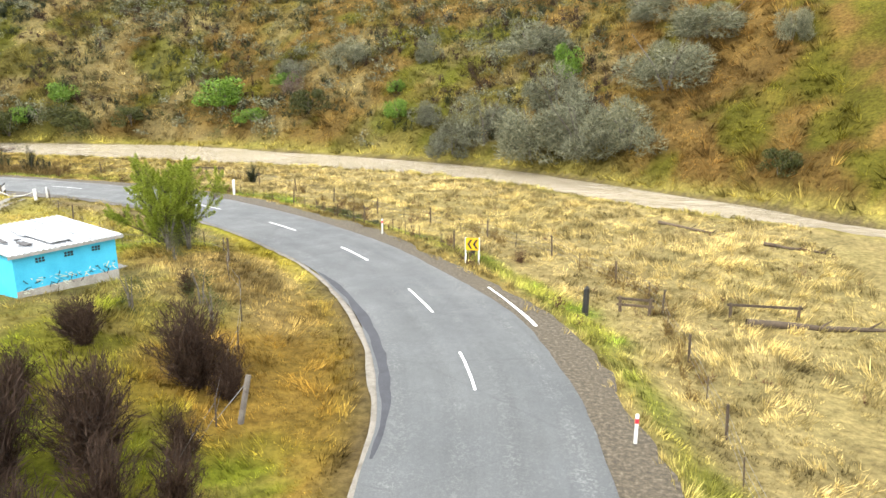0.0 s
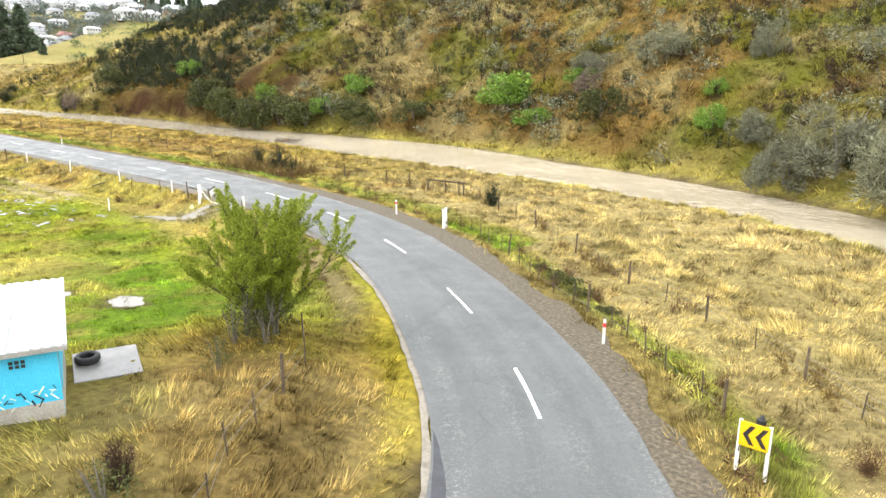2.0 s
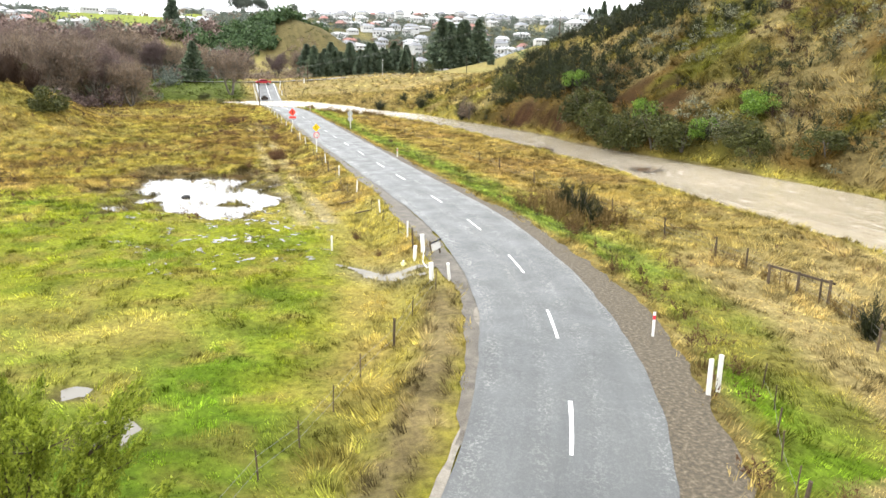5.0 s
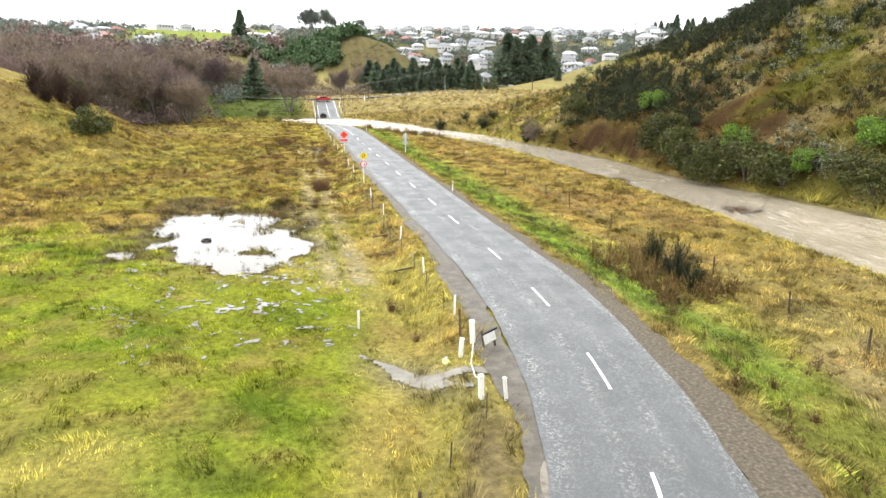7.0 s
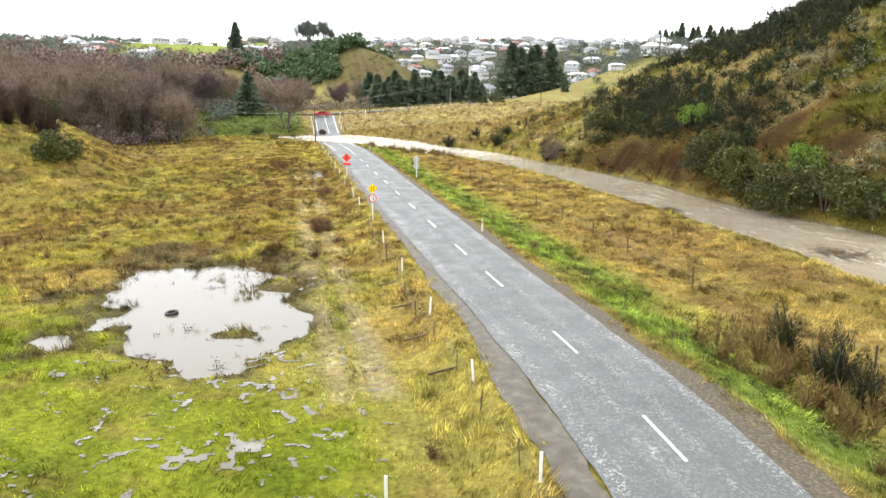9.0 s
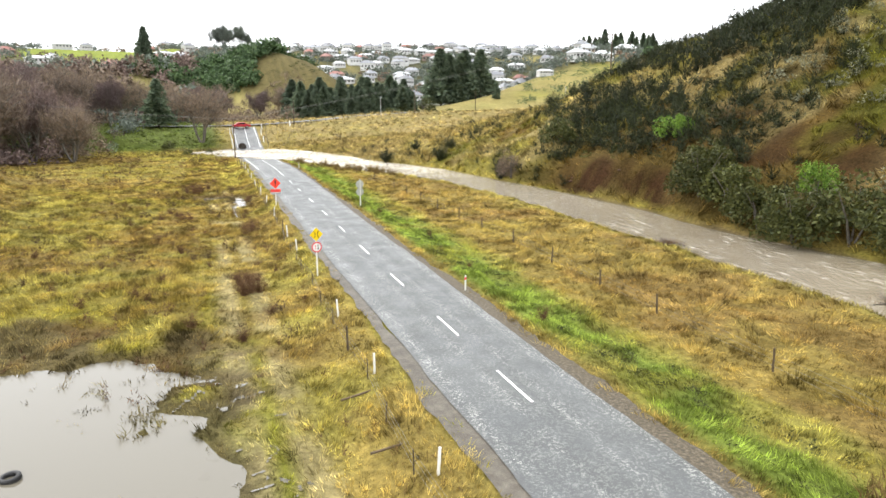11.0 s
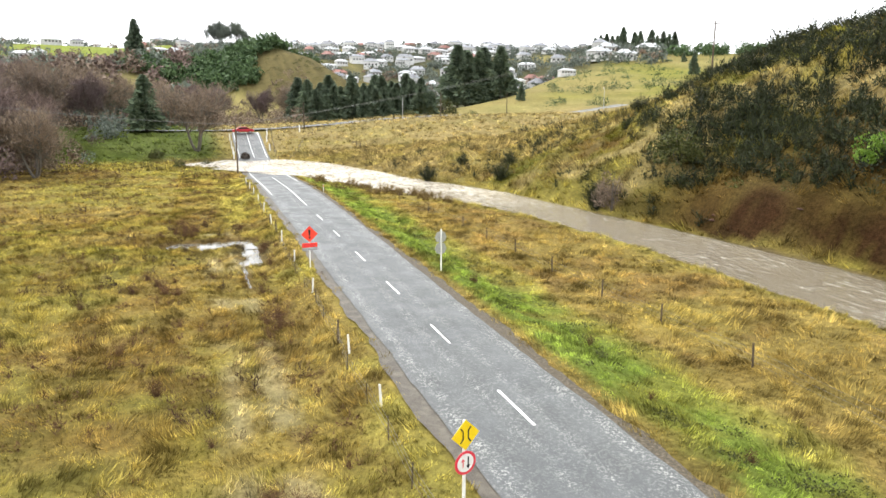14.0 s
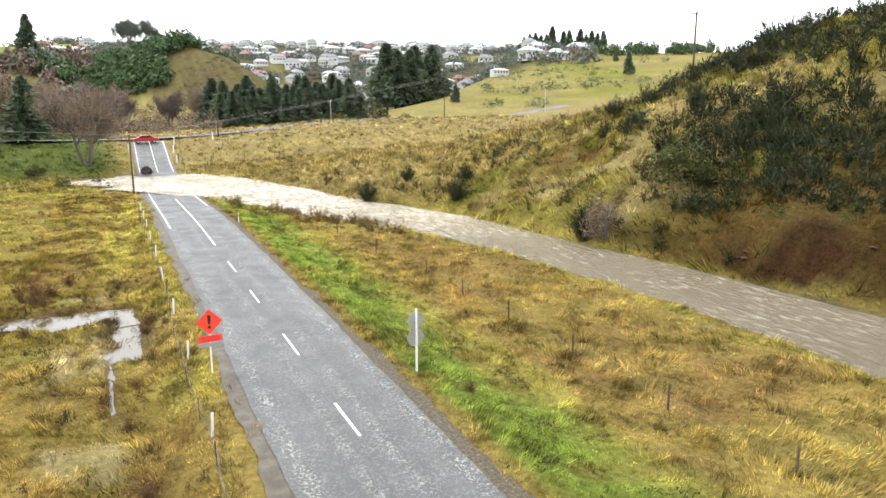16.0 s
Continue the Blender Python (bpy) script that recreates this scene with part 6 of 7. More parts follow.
def hazard_sign():
    ob = empty("hazard_sign", -130.6, 51.05, ground_at(-130.6, 51.05), 6)
    top = 2.4 - ob.location.z
    sign_pole(ob, top + 0.5)
    part("warning_plate", plate(bmesh.new(), diamond(0.6, top), 0.0), M_ORANGE, ob, "fluorescent orange diamond plate")
    bm = bmesh.new()
    plate(bm, [(-0.05, top - 0.10), (0.05, top - 0.10), (0.08, top + 0.32), (-0.08, top + 0.32)], 0.010, 0.006)
    plate(bm, disc(0.075, top - 0.25, 14), 0.010, 0.006)
    part("exclamation_mark", bm, M_BLACK, ob)
    bm = bmesh.new()
    box(bm, 0, 0, top - 0.80, 0.012, 1.1, 0.32, bevel=0.004)
    part("message_plate", bm, M_ORANGE, ob, "orange message plate")
    bm = bmesh.new()
    for z in (-0.74, -0.86):
        box(bm, 0.008, 0, top + z, 0.006, 0.8, 0.06)
    part("message_bars", bm, M_RED, ob)
    bm = bmesh.new()
    box(bm, 0, 0, top - 1.08, 0.012, 1.1, 0.2, bevel=0.004)
    part("lower_plate", bm, M_STEEL, ob, "grey lower plate")
    return tagged(ob, "fluorescent orange hazard warning sign on a white post", "road sign")


def sign_from_behind():
    ob = empty("road_sign", -126.9, 59.7, ground_at(-126.9, 59.7), 4)
    sign_pole(ob, 3.0, 0.055)
    ob.children[0].location.x = 0.12
    ob.children[0]["label"] = "white post in front of the plates"
    part("round_plate", plate(bmesh.new(), disc(0.45, 2.42, 8), -0.02), M_STEEL, ob, "bare grey back of the upper plate")
    part("lower_plate", plate(bmesh.new(), disc(0.45, 1.60, 8), -0.02), M_STEEL, ob, "bare grey back of the lower plate")
    for z in (1.6, 2.42):
        bm = bmesh.new()
        box(bm, 0.03, 0, z, 0.05, 0.5, 0.05)
        part("bracket", bm, M_STEEL, ob)
    return tagged(ob, "road sign seen from its bare grey metal back", "road sign")


def chevron_board():
    ob = empty("chevron_sign", -6.6, 37.25, 0.0, 0)
    ob.matrix_basis = pose(-6.6, 37.25, ground_at(-6.6, 37.25), 0, 0, -90)
    z0 = 0.0 - ob.location.z
    for side in (-0.42, 0.42):
        bm = bmesh.new()
        box(bm, -0.05, side, 0.55, 0.10, 0.10, 2.0 + 0.1, bevel=0.012)
        part("leg", bm, M_WHITE, ob)
    part("board", plate(bmesh.new(), [(-0.42, z0 + 0.75), (0.42, z0 + 0.75), (0.42, z0 + 1.5), (-0.42, z0 + 1.5)], 0.015, 0.03), M_AMBER, ob, "amber chevron board")
    bm = bmesh.new()
    c = z0 + 1.12
    for o in (-0.22, 0.14):
        plate(bm, [(o - 0.10, c), (o + 0.10, c + 0.29), (o + 0.24, c + 0.29), (o + 0.05, c)], 0.034, 0.006)
        plate(bm, [(o - 0.10, c), (o + 0.05, c), (o + 0.24, c - 0.29), (o + 0.10, c - 0.29)], 0.034, 0.006)
    part("chevrons", bm, M_BLACK, ob)
    ob.scale = (0.86, 0.86, 0.9)
    return tagged(ob, "amber chevron board with black arrows on two white legs", "road sign")


narrow_bridge_sign()
hazard_sign()
sign_from_behind()
chevron_board()


# ---- gateway into the paddock ----
def gate_post(x, y, tall, wide, label, lean=0.0):
    ob = empty("gate_post", x, y, ground_at(x, y), rng.uniform(0, 40))
    ob.rotation_euler[0] = radians(lean)
    bm = bmesh.new()
    box(bm, 0, 0, tall / 2 - 0.2, wide, wide, tall + 0.4, bevel=0.02)
    part("post", bm, M_WHITE, ob)
    bm = bmesh.new()
    box(bm, 0, 0, tall + 0.01, wide * 1.1, wide * 1.1, 0.04, bevel=0.01)
    part("cap", bm, M_WHITE, ob)
    tagged(ob, label, "gate post", "paddock gateway posts")
    return ob


gate_post(-49.3, 49.6, 1.0, 0.2, "square white-painted gate post at the paddock entrance", 3)
gate_post(-48.2, 48.8, 0.8, 0.16, "square white-painted gate post at the paddock entrance", -4)
gate_post(-44.1, 48.55, 0.85, 0.18, "square white-painted gate post at the paddock entrance", 2)
gate_post(-43.7, 49.35, 0.9, 0.12, "thin white post leaning at the road edge", 10)
ob = empty("notice_board", -48.6, 50.1, ground_at(-48.6, 50.1), 20)
for yy in (-0.28, 0.28):
    bm = bmesh.new()
    box(bm, 0, yy, 0.35, 0.08, 0.08, 1.0, 12, bevel=0.01)
    part("leg", bm, M_TIMBER, ob)
bm = bmesh.new()
box(bm, 0.05, 0, 0.5, 0.03, 0.6, 0.42, 14, bevel=0.006)
part("board", bm, M_WHITE, ob, "weathered white board")
bm = bmesh.new()
box(bm, 0.05, 0, 0.78, 0.06, 0.75, 0.08, 14)
part("top_rail", bm, M_BLACK, ob)
tagged(ob, "leaning white board on a dark timber frame", "board")
ob = new("gate_chain")
ob.matrix_basis = pose(-46.5, 48.9, ground_at(-46.5, 48.9))
bm = bmesh.new()
tube(bm, [(-2.75, 0.68, 0.85), (-1.8, 0.45, 0.42), (-0.4, 0.0, 0.16), (1.2, -0.25, 0.3), (2.35, -0.35, 0.7)], 0.022, 6)
part("cable", bm, M_WHITE, ob)
tagged(ob, "slack pale rope slung between the gate posts", "rope")
ob = empty("bag", -48.3, 48.2, ground_at(-48.3, 48.2), 15)
bm = bmesh.new()
bmesh.ops.create_icosphere(bm, subdivisions=3, radius=0.3)
for vtx in bm.verts:
    k = 0.8 + 0.5 * noise.noise(vtx.co * 4.0)
    vtx.co = Vector((vtx.co.x * 1.1 * k, vtx.co.y * 0.8 * k, max(-0.02, vtx.co.z * 0.8 * k + 0.18)))
part("sack", bm, vary("pale_yellow_plastic", [(0.3, (0.62, 0.60, 0.18)), (0.7, (0.74, 0.72, 0.36))], 4.0, 0.5, 0, 0.2, 0.02, 20, 0.0), ob, shade=True)
bm = bmesh.new()
rod(bm, (0, 0, 0.36), (0.05, 0.02, 0.5), 0.05, 0.09, 8)
part("tied_neck", bm, M_WHITE, ob)
ob.scale = (0.6, 0.6, 0.6)
tagged(ob, "crumpled pale yellow plastic bag at the gate post", "bag")


def rail_frame(name, x, y, turn, wide, label, rails=(0.95,), legs=3):
    ob = empty(name, x, y, ground_at(x, y), turn)
    for i in range(legs):
        bm = bmesh.new()
        px = -wide / 2 + wide * i / (legs - 1)
        rod(bm, (px, 0, -0.3), (px + rng.uniform(-0.06, 0.06), rng.uniform(-0.05, 0.05), rails[-1] + 0.12), 0.085, 0.07, 7)
        part("post", bm, M_TIMBER, ob)
    for z in rails:
        bm = bmesh.new()
        box(bm, 0, 0.07, z, wide + 0.4, 0.05, 0.12, 0, rng.uniform(-2, 2), bevel=0.008)
        part("rail", bm, M_TIMBER, ob)
    return tagged(ob, label, "timber rails")


rail_frame("strainer_frame", -39.4, 66.4, 16, 3.2, "old timber strainer posts with a top rail", (1.05,), 3)
rail_frame("small_gate", 1.85, 33.0, -8, 1.3, "small broken timber gate leaning in the grass", (0.3, 0.6), 2)
rail_frame("old_stockyard", 7.6, 33.6, 4, 2.9, "remains of a timber stockyard in trampled grass", (0.55,), 2)
rail_frame("field_gate", -236, 77.5, 20, 3.4, "timber gate in the far field", (0.4, 0.8, 1.1), 3)


def log(name, x, y, turn, long, r, label):
    ob = empty(name, x, y, ground_at(x, y) + r * 0.7, turn)
    segs = []
    a = np.array((-long / 2, 0.0, 0.0))
    for i in range(6):
        b = a + np.array((long / 6, rng.uniform(-0.12, 0.12), rng.uniform(-0.05, 0.06)))
        segs.append((a, b, r * (1.1 - 0.12 * i), r * (1.1 - 0.12 * (i + 1))))
        if i in (2, 4):
            segs.append((b, b + np.array((0.5, rng.uniform(-0.5, 0.5), 0.4)), r * 0.35, r * 0.1))
        a = b
    limb_mesh("trunk", segs, M_TIMBER, ob, 7)
    return tagged(ob, label, "log")


log("fallen_log", 9.6, 32.6, 6, 6.0, 0.2, "fallen dark log lying in trampled straw grass")
log("drift_log", 6.3, 51.8, -35, 5.0, 0.14, "drift branch at the edge of the flood")
log("drift_branch", 12.0, 46.5, -28, 4.0, 0.12, "dead branch lying on the flattened grass")
for x, y, t in ((-0.4, 31.9, 1.25), (-6.9, 39.0, 0.9)):
    ob = empty("stump_post", x, y, ground_at(x, y), 20)
    bm = bmesh.new()
    rod(bm, (0, 0, -0.3), (0.05, 0.03, t), 0.16, 0.13, 9)
    rod(bm, (0.05, 0.03, t - 0.02), (0.07, 0.03, t + 0.12), 0.10, 0.03, 6)
    part("trunk", bm, M_BLACK, ob)
    tagged(ob, "short charred black stump of a post", "stump")
ob = empty("leaning_post", -10.1, 17.7, ground_at(-10.1, 17.7), 0)
bm = bmesh.new()
rod(bm, (0, 0, -0.3), (0.15, 0.55, 1.35), 0.10, 0.085, 9)
part("post", bm, M_BARK, ob)
bm = bmesh.new()
rod(bm, (-0.75, -0.15, 0.0), (0.12, 0.45, 1.15), 0.012, 0.012, 5)
part("stay_wire", bm, M_WIRE, ob)
tagged(ob, "pale grey strainer post leaning over in rusty grass", "fence post")
# flood debris caught in the river
for x, y, s in ((-81.5, 84.6, 1.0), (-103, 82.5, 0.6)):
    ob = empty("flood_debris", x, y, float(water_height(x)) - 0.1, 30)
    segs, tips = [], []
    for i in range(9):
        a = rng.uniform(0, 6.28)
        limbs((math.cos(a) * 0.6 * s, math.sin(a) * 0.5 * s, 0), (math.cos(a + 1), math.sin(a + 1), 0.25), 1.5 * s, 0.05, 1, 0.6, segs, tips, 0.05)
    limb_mesh("branches", segs, M_BARK, ob, 4)
    n = 700
    p = rng.normal(size=(n, 3)) * np.array([0.9, 0.55, 0.22]) * s + np.array([0, 0, 0.25 * s])
    v = shards(p, rng.normal(size=(n, 3)), rng.uniform(0.1, 0.35, n), rng.uniform(0.01, 0.03, n))
    link_mesh("leaf_litter", v, tri_faces(v), M_DOCK, ob)
    tagged(ob, "tangle of branches and litter caught in the flood", "debris")


def tyre(x, y, z, lean=0.0):
    ob = empty("tyre", x, y, z, 20)
    ob.rotation_euler[0] = radians(lean)
    prof = [(0.20, 0.07), (0.26, 0.11), (0.33, 0.11), (0.36, 0.07), (0.365, 0.0), (0.36, -0.07), (0.33, -0.11), (0.26, -0.11), (0.20, -0.07), (0.24, 0.0)]
    n, m = 28, len(prof)
    vs = [(r * math.cos(2 * math.pi * i / n), r * math.sin(2 * math.pi * i / n), h) for i in range(n) for r, h in prof]
    fs = [(i * m + j, ((i + 1) % n) * m + j, ((i + 1) % n) * m + (j + 1) % m, i * m + (j + 1) % m) for i in range(n) for j in range(m)]
    link_mesh("rubber", np.array(vs), fs, M_RUBBER, ob, smooth_shade=True)
    bm = bmesh.new()
    for i in range(24):
        a = 2 * math.pi * i / 24
        box(bm, 0.364 * math.cos(a), 0.364 * math.sin(a), 0, 0.02, 0.05, 0.13, 0, 0, math.degrees(a))
    part("tread", bm, M_RUBBER, ob)
    return tagged(ob, "old black car tyre lying in shallow water", "tyre")


tyre(-76.4, 36.2, ground_at(-76.4, 36.2) + 0.17, 6)
tyre(-24.2, 29.0, ground_at(-23.7, 29.35) + 0.17, 3)


# ---- the blue shed ----
def shed():
    blue = vary("sky_blue_paint", [(0.3, (0.04, 0.42, 0.66)), (0.6, (0.06, 0.50, 0.74)), (0.8, (0.10, 0.55, 0.76))], 1.4, 0.6, 0, 0.1, 0.01, 25, 0.0)
    grey = vary("bare_concrete_block", [(0.3, (0.28, 0.26, 0.22)), (0.7, (0.42, 0.40, 0.35))], 2.0, 0.9, 0, 0.3, 0.01, 25, 0.0)
    tin = vary("pale_roof_iron", [(0.3, (0.34, 0.36, 0.38)), (0.7, (0.48, 0.50, 0.52))], 1.2, 0.6, 0.1, 0.1, 0.01, 30, 0.0)
    rust = vary("dark_roof_stain", [(0.3, (0.03, 0.03, 0.035)), (0.7, (0.09, 0.085, 0.08))], 3.0, 0.8, 0, 0.1, 0.01, 30, 0.0)
    pale = vary("pale_scrawl_paint", [(0.3, (0.55, 0.62, 0.35)), (0.7, (0.78, 0.80, 0.72))], 3.0, 0.6, 0, 0.05, 0.01, 30, 0.0)
    ax, ay, top = -20.4, 26.62, 3.28
    ang = math.degrees(math.atan2(2.1, -4.7))
    ob = new("shed")
    ob.matrix_basis = pose(ax, ay, 0, 0, 0, ang)
    # local x runs 5.1 m back from the near corner, local y 4.2 m along the painted wall
    deep, long, floor_z = 5.1, 4.2, 0.7
    for nm, cx, cy, sx, sy, mat in (("painted_wall", 0.08, long / 2, 0.16, long, blue), ("back_wall", deep - 0.08, long / 2, 0.16, long, blue),
                                    ("side_wall", deep / 2, 0.08, deep - 0.32, 0.16, grey), ("end_wall", deep / 2, long - 0.08, deep - 0.32, 0.16, blue)):
        bm = bmesh.new()
        box(bm, cx, cy, (top + floor_z) / 2 - 0.03, sx, sy, top - floor_z - 0.06)
        part(nm, bm, mat, ob)
    bm = bmesh.new()
    box(bm, -0.012, long / 2, floor_z + 0.72, 0.02, long, 0.75)
    part("bare_plinth", bm, grey, ob, "unpainted grey lower wall")
    bm = bmesh.new()
    box(bm, 2.1, -0.012, top - 0.75, 3.4, 0.02, 1.2)
    part("side_paint", bm, blue, ob, "blue paint on the upper side wall")
    bm = bmesh.new()
    n = 60
    rows = []
    for i in range(n + 1):
        yy = -0.25 + (long + 0.5) * i / n
        z = 0.03 * math.sin(i * math.pi / 1.5)
        rows.append((bm.verts.new((-0.25, yy, top + 0.06 + z)), bm.verts.new((deep + 0.25, yy, top + 0.20 + z)),
                     bm.verts.new((-0.25, yy, top + 0.02 + z)), bm.verts.new((deep + 0.25, yy, top + 0.16 + z))))
    for p, q in zip(rows, rows[1:]):
        bm.faces.new((p[0], q[0], q[1], p[1]))
        bm.faces.new((p[2], p[3], q[3], q[2]))
        bm.faces.new((p[0], p[2], q[2], q[0]))
        bm.faces.new((p[1], q[1], q[3], p[3]))
    roof = part("roof", bm, tin, ob, "pale corrugated iron roof")
    bm = bmesh.new()
    for cx, cy, sx, sy, rz in ((1.2, 2.2, 2.0, 0.9, 3), (3.0, 2.4, 1.8, 0.7, -4)):
        box(bm, cx, cy, top + 0.17 + 0.027 * cx, sx, sy, 0.03, 0, -1.5, rz)
    part("loose_sheet", bm, M_STEEL, roof, "loose grey iron sheet on the roof")
    bm = bmesh.new()
    for cx, cy, sx, sy in ((0.9, 3.3, 0.7, 0.35), (2.0, 3.7, 0.9, 0.2), (1.7, 3.2, 0.2, 0.25)):
        box(bm, cx, cy, top + 0.16 + 0.027 * cx, sx, sy, 0.03, 0, -1.5, rng.uniform(-15, 15))
    part("dark_patch", bm, rust, roof, "dark rusted patches")
    for k in range(6):
        bm = bmesh.new()
        box(bm, deep / 2, 0.35 + k * 0.72, top + 0.165, deep + 0.3, 0.035, 0.03, 0, -1.55, 0)
        part("sheet_lap", bm, M_STEEL, roof, "grey lap between roof sheets")
    bm = bmesh.new()
    box(bm, -0.27, long / 2, top - 0.02, 0.03, long + 0.5, 0.13)
    part("fascia", bm, M_STEEL, ob, "dull grey fascia board")
    for k in range(3):
        bm = bmesh.new()
        for j in range(6):
            box(bm, -0.012, 0.75 + k * 1.15 + (j % 3) * 0.13, top - 0.32 - 0.11 * (j // 3), 0.03, 0.09, 0.08)
        part("vent_block", bm, M_BLACK, ob, "dark pierced vent block")
    r = np.random.default_rng(3)
    for mat, count, nm in ((M_BLACK, 26, "black_scrawl"), (pale, 40, "pale_scrawl")):
        bm = bmesh.new()
        for i in range(count):
            box(bm, -0.018, r.uniform(0.15, long - 0.15), floor_z + r.uniform(0.98, 1.5), 0.012, r.uniform(0.05, 0.28), r.uniform(0.015, 0.04), r.uniform(-75, 75))
        part(nm, bm, mat, ob, "unreadable painted scrawl")
    tagged(ob, "small bright blue block shed with scrawled wall and iron roof", "shed")
    bm = bmesh.new()
    z = ground_at(-23.7, 29.35)
    box(bm, -23.7, 29.35, z - 0.10, 2.4, 1.9, 0.3, 0, 0, ang, 0.02)
    tagged(part("concrete_pad", bm, vary("wet_concrete", [(0.3, (0.10, 0.10, 0.095)), (0.7, (0.17, 0.165, 0.155))], 1.5, 0.35, 0, 0.1, 0.01, 20, 0.0)), "wet grey concrete pad beside the shed", "slab", kind="structure")


shed()


# ---- poles, wires, the far road ----
def power_pole(x, y, z, tall, label, arm=True):
    ob = empty("power_pole", x, y, z, 0)
    bm = bmesh.new()
    rod(bm, (0, 0, -1.0), (0, 0, tall), 0.15, 0.10, 8)
    part("pole", bm, M_TIMBER, ob)
    if arm:
        bm = bmesh.new()
        box(bm, 0, 0, tall - 0.35, 0.12, 1.9, 0.12)
        part("crossarm", bm, M_TIMBER, ob)
        for yy in (-0.8, 0.8):
            bm = bmesh.new()
            rod(bm, (0, yy, tall - 0.3), (0, yy, tall - 0.1), 0.05, 0.03, 8)
            part("insulator", bm, M_STEEL, ob)
    return tagged(ob, label, "power pole")


power_pole(-206, 50.6, ground_at(-206, 50.6), 8.3, "dark timber power pole beside the flooded road")
power_pole(-171.0, 117.4, ground_at(-171, 117.4), 22.9 - ground_at(-171, 117.4), "tall thin power pole on the hill shoulder")
power_pole(-207, -4, ground_at(-207, -4), 13.4 - ground_at(-207, -4), "timber power pole among bare trees")
for k, (px, py) in enumerate(((-257.5, 69.5), (-268, 108), (-278, 132))):
    power_pole(px, py, ground_at(px, py), 6.5, "short timber pole beside the far field", False)


def cable(a, b, sag, label):
    bm = bmesh.new()
    pts = [Vector(a).lerp(Vector(b), i / 24) - Vector((0, 0, sag * 4 * (i / 24) * (1 - i / 24))) for i in range(25)]
    tube(bm, pts, 0.014, 4)
    tagged(part("power_line", bm, M_WIRE), label, "power line")


za = ground_at(-206, 50.6) + 8.2
for dy in (-0.8, 0.8):
    cable((-206, 50.6 + dy * 0.3, za), (-171, 117.4 + dy, 22.6), 1.2, "overhead power line rising to the hill pole")
    cable((-206, 50.6 + dy * 0.3, za), (-207, -4 + dy, 13.2), 0.9, "overhead power line above the paddock")


def lamp_post(x, y, top):
    ob = empty("street_lamp", x, y, ground_at(x, y), 160)
    tall = top - ob.location.z
    bm = bmesh.new()
    rod(bm, (0, 0, -0.5), (0, 0, tall), 0.10, 0.06, 8)
    rod(bm, (0, 0, tall), (1.4, 0, tall + 0.35), 0.05, 0.04, 6)
    part("pole", bm, M_STEEL, ob)
    bm = bmesh.new()
    box(bm, 1.7, 0, tall + 0.36, 0.7, 0.22, 0.14, bevel=0.04)
    part("lamp_head", bm, M_STEEL, ob)
    tagged(ob, "pale steel street lamp beside the far road", "street lamp")


lamp_post(-265, 96.4, 10.9)
lamp_post(-290, 172, 14.2)


def car():
    paint = vary("dark_red_car_paint", [(0.3, (0.36, 0.015, 0.03)), (0.7, (0.46, 0.02, 0.04))], 2.0, 0.3, 0, 0.02, 0.005, 30, 0.0)
    glass = material("dark_car_glass", (0.02, 0.025, 0.03), 0.08)[0]
    ob = empty("car", -255, 55.0, float(road_height(np.array(-255.0))) + 0.06, 96)
    bm = bmesh.new()
    side = [(-2.3, 0.45), (-2.35, 0.8), (-2.1, 1.0), (-1.5, 1.05), (-0.95, 1.5), (0.75, 1.52), (1.45, 1.08), (2.2, 0.95), (2.4, 0.75), (2.4, 0.42)]
    l = [bm.verts.new((x, -0.88, z)) for x, z in side]
    r = [bm.verts.new((x, 0.88, z)) for x, z in side]
    bm.faces.new(l[::-1])
    bm.faces.new(r)
    for i in range(len(side)):
        bm.faces.new((l[i], l[(i + 1) % len(side)], r[(i + 1) % len(side)], r[i]))
    bmesh.ops.recalc_face_normals(bm, faces=bm.faces[:])
    bmesh.ops.bevel(bm, geom=bm.edges[:], offset=0.06, segments=2, affect="EDGES")
    part("body", bm, paint, ob)
    for s in (-1, 1):
        bm = bmesh.new()
        for pts in ([(-1.35, 1.08), (-0.92, 1.42), (-0.15, 1.44), (-0.15, 1.08)], [(-0.05, 1.08), (-0.05, 1.44), (0.7, 1.44), (1.2, 1.1)]):
            f = [bm.verts.new((x, s * 0.892, z)) for x, z in pts]
            bm.faces.new(f)
        part("side_window", bm, glass, ob)
    for x in (-1.45, 1.45):
        for y in (-0.82, 0.82):
            bm = bmesh.new()
            rod(bm, (x, y - 0.11, 0.32), (x, y + 0.11, 0.32), 0.32, 0.32, 20)
            w = part("wheel", bm, M_RUBBER, ob)
            bm = bmesh.new()
            rod(bm, (x, y - 0.12, 0.32), (x, y + 0.12, 0.32), 0.19, 0.19, 14)
            part("rim", bm, M_STEEL, w)
    for x, nm in ((-2.36, "tail_light"), (2.41, "headlight")):
        for y in (-0.6, 0.6):
            bm = bmesh.new()
            box(bm, x, y, 0.78, 0.05, 0.34, 0.15, bevel=0.01)
            part(nm, bm, M_RED if nm == "tail_light" else M_STEEL, ob)
    tagged(ob, "dark red car standing across the far road", "car")


car()
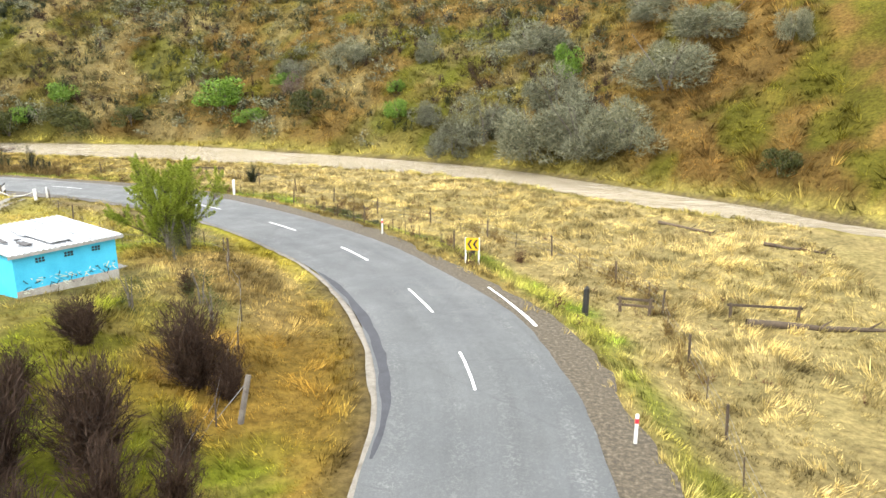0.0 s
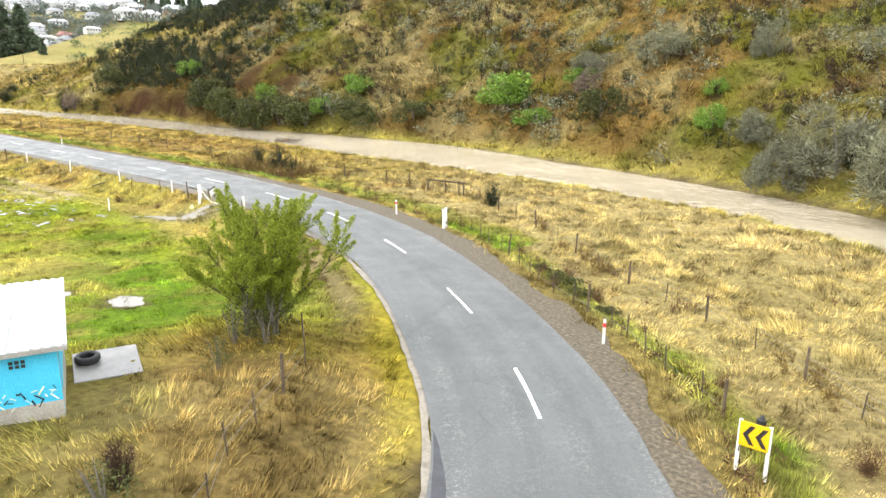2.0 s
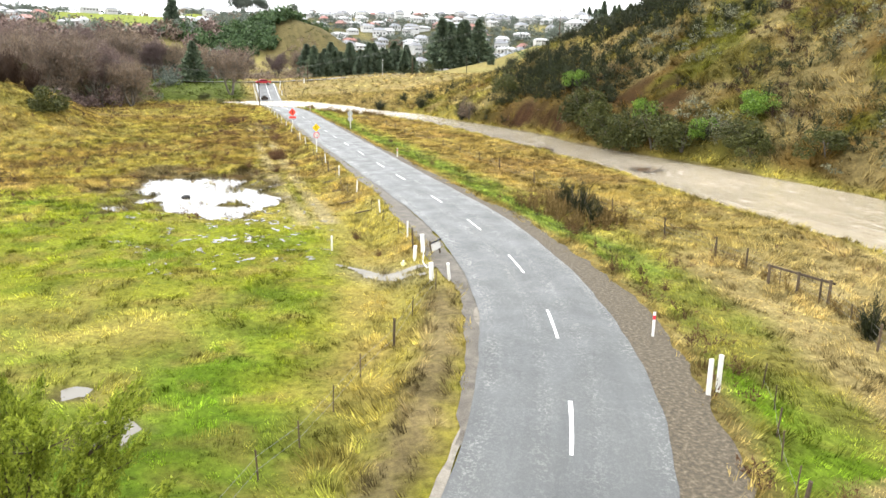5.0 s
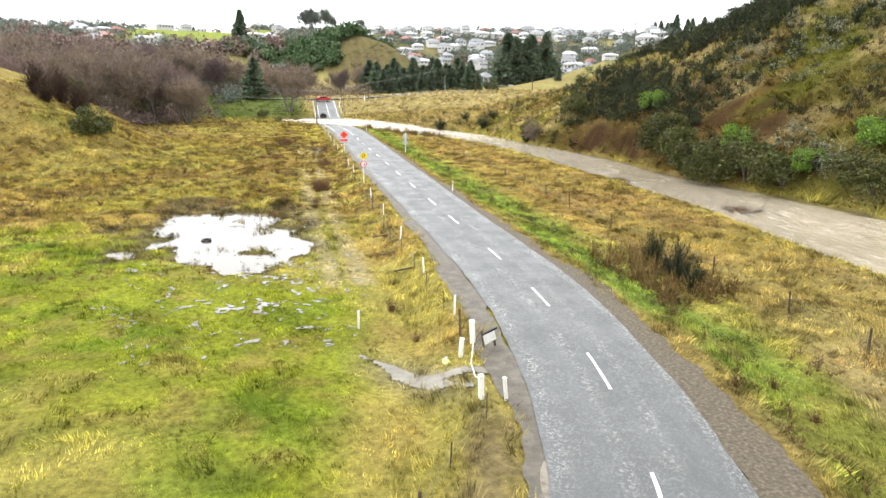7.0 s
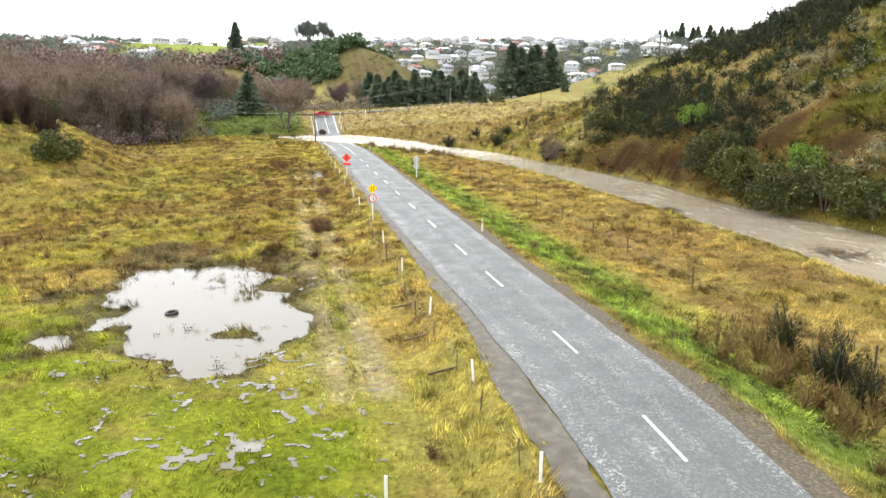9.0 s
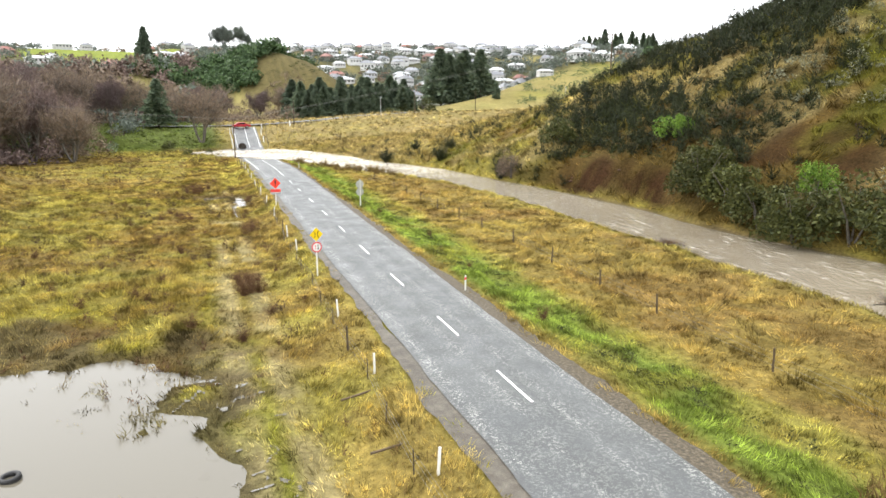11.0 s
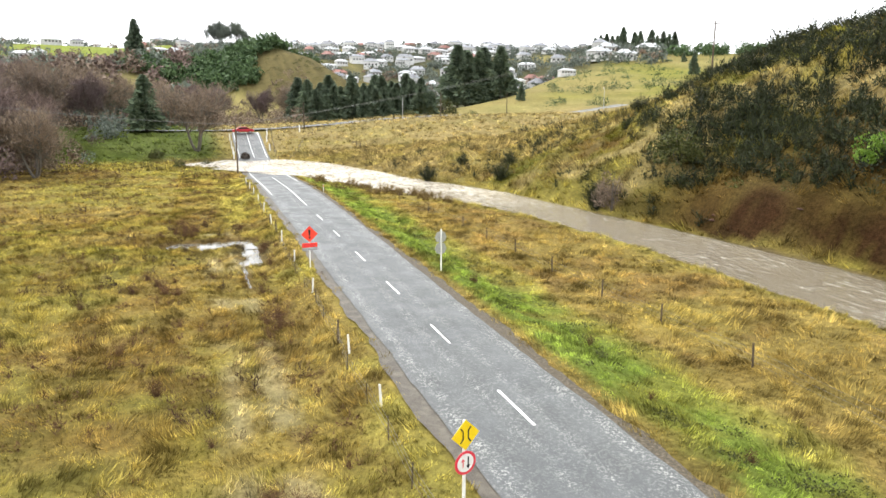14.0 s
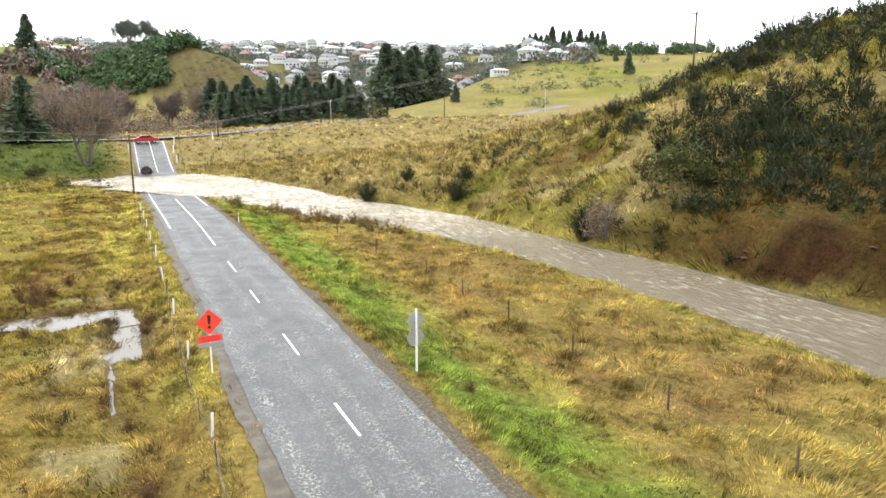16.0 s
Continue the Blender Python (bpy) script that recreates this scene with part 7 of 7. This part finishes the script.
# the bridge rails and the heap on the road past the ford
for x, y in ((-231, 51.4), (-236, 51.5), (-241, 51.5), (-248, 51.6), (-238, 59.2), (-246, 59.4), (-253, 60.2), (-255, 68)):
    gate_post(x, y, 1.5, 0.22, "white-painted post beside the far road", 0)["group"] = "far road posts"
ob = empty("flood_heap", -231, 53.6, float(road_height(np.array(-231.0))) + 0.05, 0)
bm = bmesh.new()
bmesh.ops.create_icosphere(bm, subdivisions=3, radius=1.0)
for vtx in bm.verts:
    k = 0.75 + 0.5 * noise.noise(vtx.co * 1.7)
    vtx.co = Vector((vtx.co.x * 1.1 * k, vtx.co.y * 0.9 * k, max(-0.1, vtx.co.z * 1.05 * k + 0.15)))
part("mud_mass", bm, M_BARK, ob)
n = 600
d = rng.normal(size=(n, 3))
d[:, 2] = np.abs(d[:, 2])
d /= np.linalg.norm(d, axis=1)[:, None]
v = shards(d * np.array([1.0, 0.85, 1.0]) + np.array([0, 0, 0.1]), d + rng.normal(size=(n, 3)), rng.uniform(0.2, 0.5, n), rng.uniform(0.02, 0.05, n))
link_mesh("torn_grass", v, tri_faces(v), M_DEAD, ob)
tagged(ob, "dark heap of flood litter on the road past the ford", "debris")


# ---- the far town ----
def house(name, wide, deep, wall_h, roof_h, wall_mat, roof_mat, label):
    ob = empty(name, 0, 0, -500)
    bm = bmesh.new()
    box(bm, 0, 0, wall_h / 2 - 1, deep, wide, wall_h + 2)
    wall = part("wall", bm, wall_mat, ob)
    bm = bmesh.new()
    e = 0.6
    c = [(-deep / 2 - e, -wide / 2 - e), (deep / 2 + e, -wide / 2 - e), (deep / 2 + e, wide / 2 + e), (-deep / 2 - e, wide / 2 + e)]
    low = [bm.verts.new((x, y, wall_h)) for x, y in c]
    r0, r1 = bm.verts.new((0, -wide * 0.28, wall_h + roof_h)), bm.verts.new((0, wide * 0.28, wall_h + roof_h))
    bm.faces.new((low[0], low[1], r0))
    bm.faces.new((low[1], low[2], r1, r0))
    bm.faces.new((low[2], low[3], r1))
    bm.faces.new((low[3], low[0], r0, r1))
    bm.faces.new(low[::-1])
    roof = part("roof", bm, roof_mat, ob)
    bm = bmesh.new()
    box(bm, deep * 0.12, wide * 0.2, wall_h + roof_h * 0.9, 0.8, 0.8, 1.6)
    part("chimney", bm, M_BARK, roof)
    for i in range(int(wide // 3)):
        bm = bmesh.new()
        yy = -wide / 2 + 1.8 + i * (wide - 3.6) / max(1, int(wide // 3) - 1)
        box(bm, deep / 2 + 0.03, yy, wall_h * 0.55, 0.08, 1.5, 1.3)
        part("window", bm, M_BLACK, wall)
    return tagged(ob, label, "house")


WALLS = [vary("white_weatherboard", [(0.3, (0.46, 0.46, 0.45)), (0.7, (0.66, 0.66, 0.64))], 0.6, 0.7, 0, 0.05, 0.02, 5, 0.25),
         vary("brown_brick_wall", [(0.3, (0.22, 0.16, 0.13)), (0.7, (0.34, 0.27, 0.22))], 0.6, 0.8, 0, 0.05, 0.02, 5, 0.25)]
ROOFS = [vary("grey_roof_iron", [(0.3, (0.18, 0.19, 0.21)), (0.7, (0.32, 0.33, 0.35))], 0.6, 0.6, 0, 0.05, 0.02, 5, 0.45),
         vary("red_brown_roof_iron", [(0.3, (0.22, 0.08, 0.06)), (0.7, (0.33, 0.15, 0.12))], 0.6, 0.6, 0, 0.05, 0.02, 5, 0.4),
         vary("pale_roof_iron_far", [(0.3, (0.40, 0.42, 0.44)), (0.7, (0.58, 0.60, 0.61))], 0.6, 0.6, 0, 0.05, 0.02, 5, 0.3)]
kinds = [house("house", 12, 7.5, 3.2, 2.4, WALLS[0], ROOFS[2], "white house with a pale hipped roof in the far town"),
         house("house", 10, 7.5, 3.2, 2.6, WALLS[0], ROOFS[0], "white house with a grey hipped roof in the far town"),
         house("house", 12, 8, 5.6, 2.4, WALLS[0], ROOFS[0], "two-storey white house with a grey roof in the far town"),
         house("house", 10, 7.5, 3.0, 2.6, WALLS[1], ROOFS[1], "brown brick house with a red roof in the far town"),
         house("house", 15, 7.5, 3.4, 1.6, WALLS[0], ROOFS[2], "long low white building in the far town")]
placed = []
hr = np.random.default_rng(12)
while len(placed) < 225:
    u = hr.uniform(0, 1)
    a, r = radians(144.5 + 31.5 * u if len(placed) < 192 else hr.uniform(176, 197)), 410 + 430 * hr.uniform(0, 1) ** 0.8
    hx, hy = -97 + r * math.cos(a), 47 + r * math.sin(a)
    if all(math.hypot(hx - px, hy - py) > 15 for px, py in placed) and math.hypot((hx + 790) / 110, (hy + 30) / 70) > 1.0 and math.hypot((hx + 482) / 60, (hy - 72) / 50) > 1.0:
        placed.append((hx, hy))
zs = height(np.array([p[0] for p in placed]), np.array([p[1] for p in placed]), False)
for i, (hx, hy) in enumerate(placed):
    c = copy_thing(kinds[int(hr.integers(0, 5))], pose(hx, hy, float(zs[i]) + 0.4, 0, 0, hr.uniform(-50, 50)))
    c["group"] = "houses of the far town"
    c.scale = (1.0, hr.uniform(0.8, 1.25), hr.uniform(0.9, 1.15))
for hx, hy, k in ((-657, 31, 4), (-700, 34, 1), (-415, 226, 4)):
    c = copy_thing(kinds[k], pose(hx, hy, ground_at(hx, hy) + 0.3, 0, 0, hr.uniform(-40, 40)))
    c["group"], c.scale = "houses of the far town", (0.55, 0.55, 0.6) if hx > -500 else (1, 1, 1)
for k in kinds:
    drop(k)
drop(POST)
drop(STAKE)
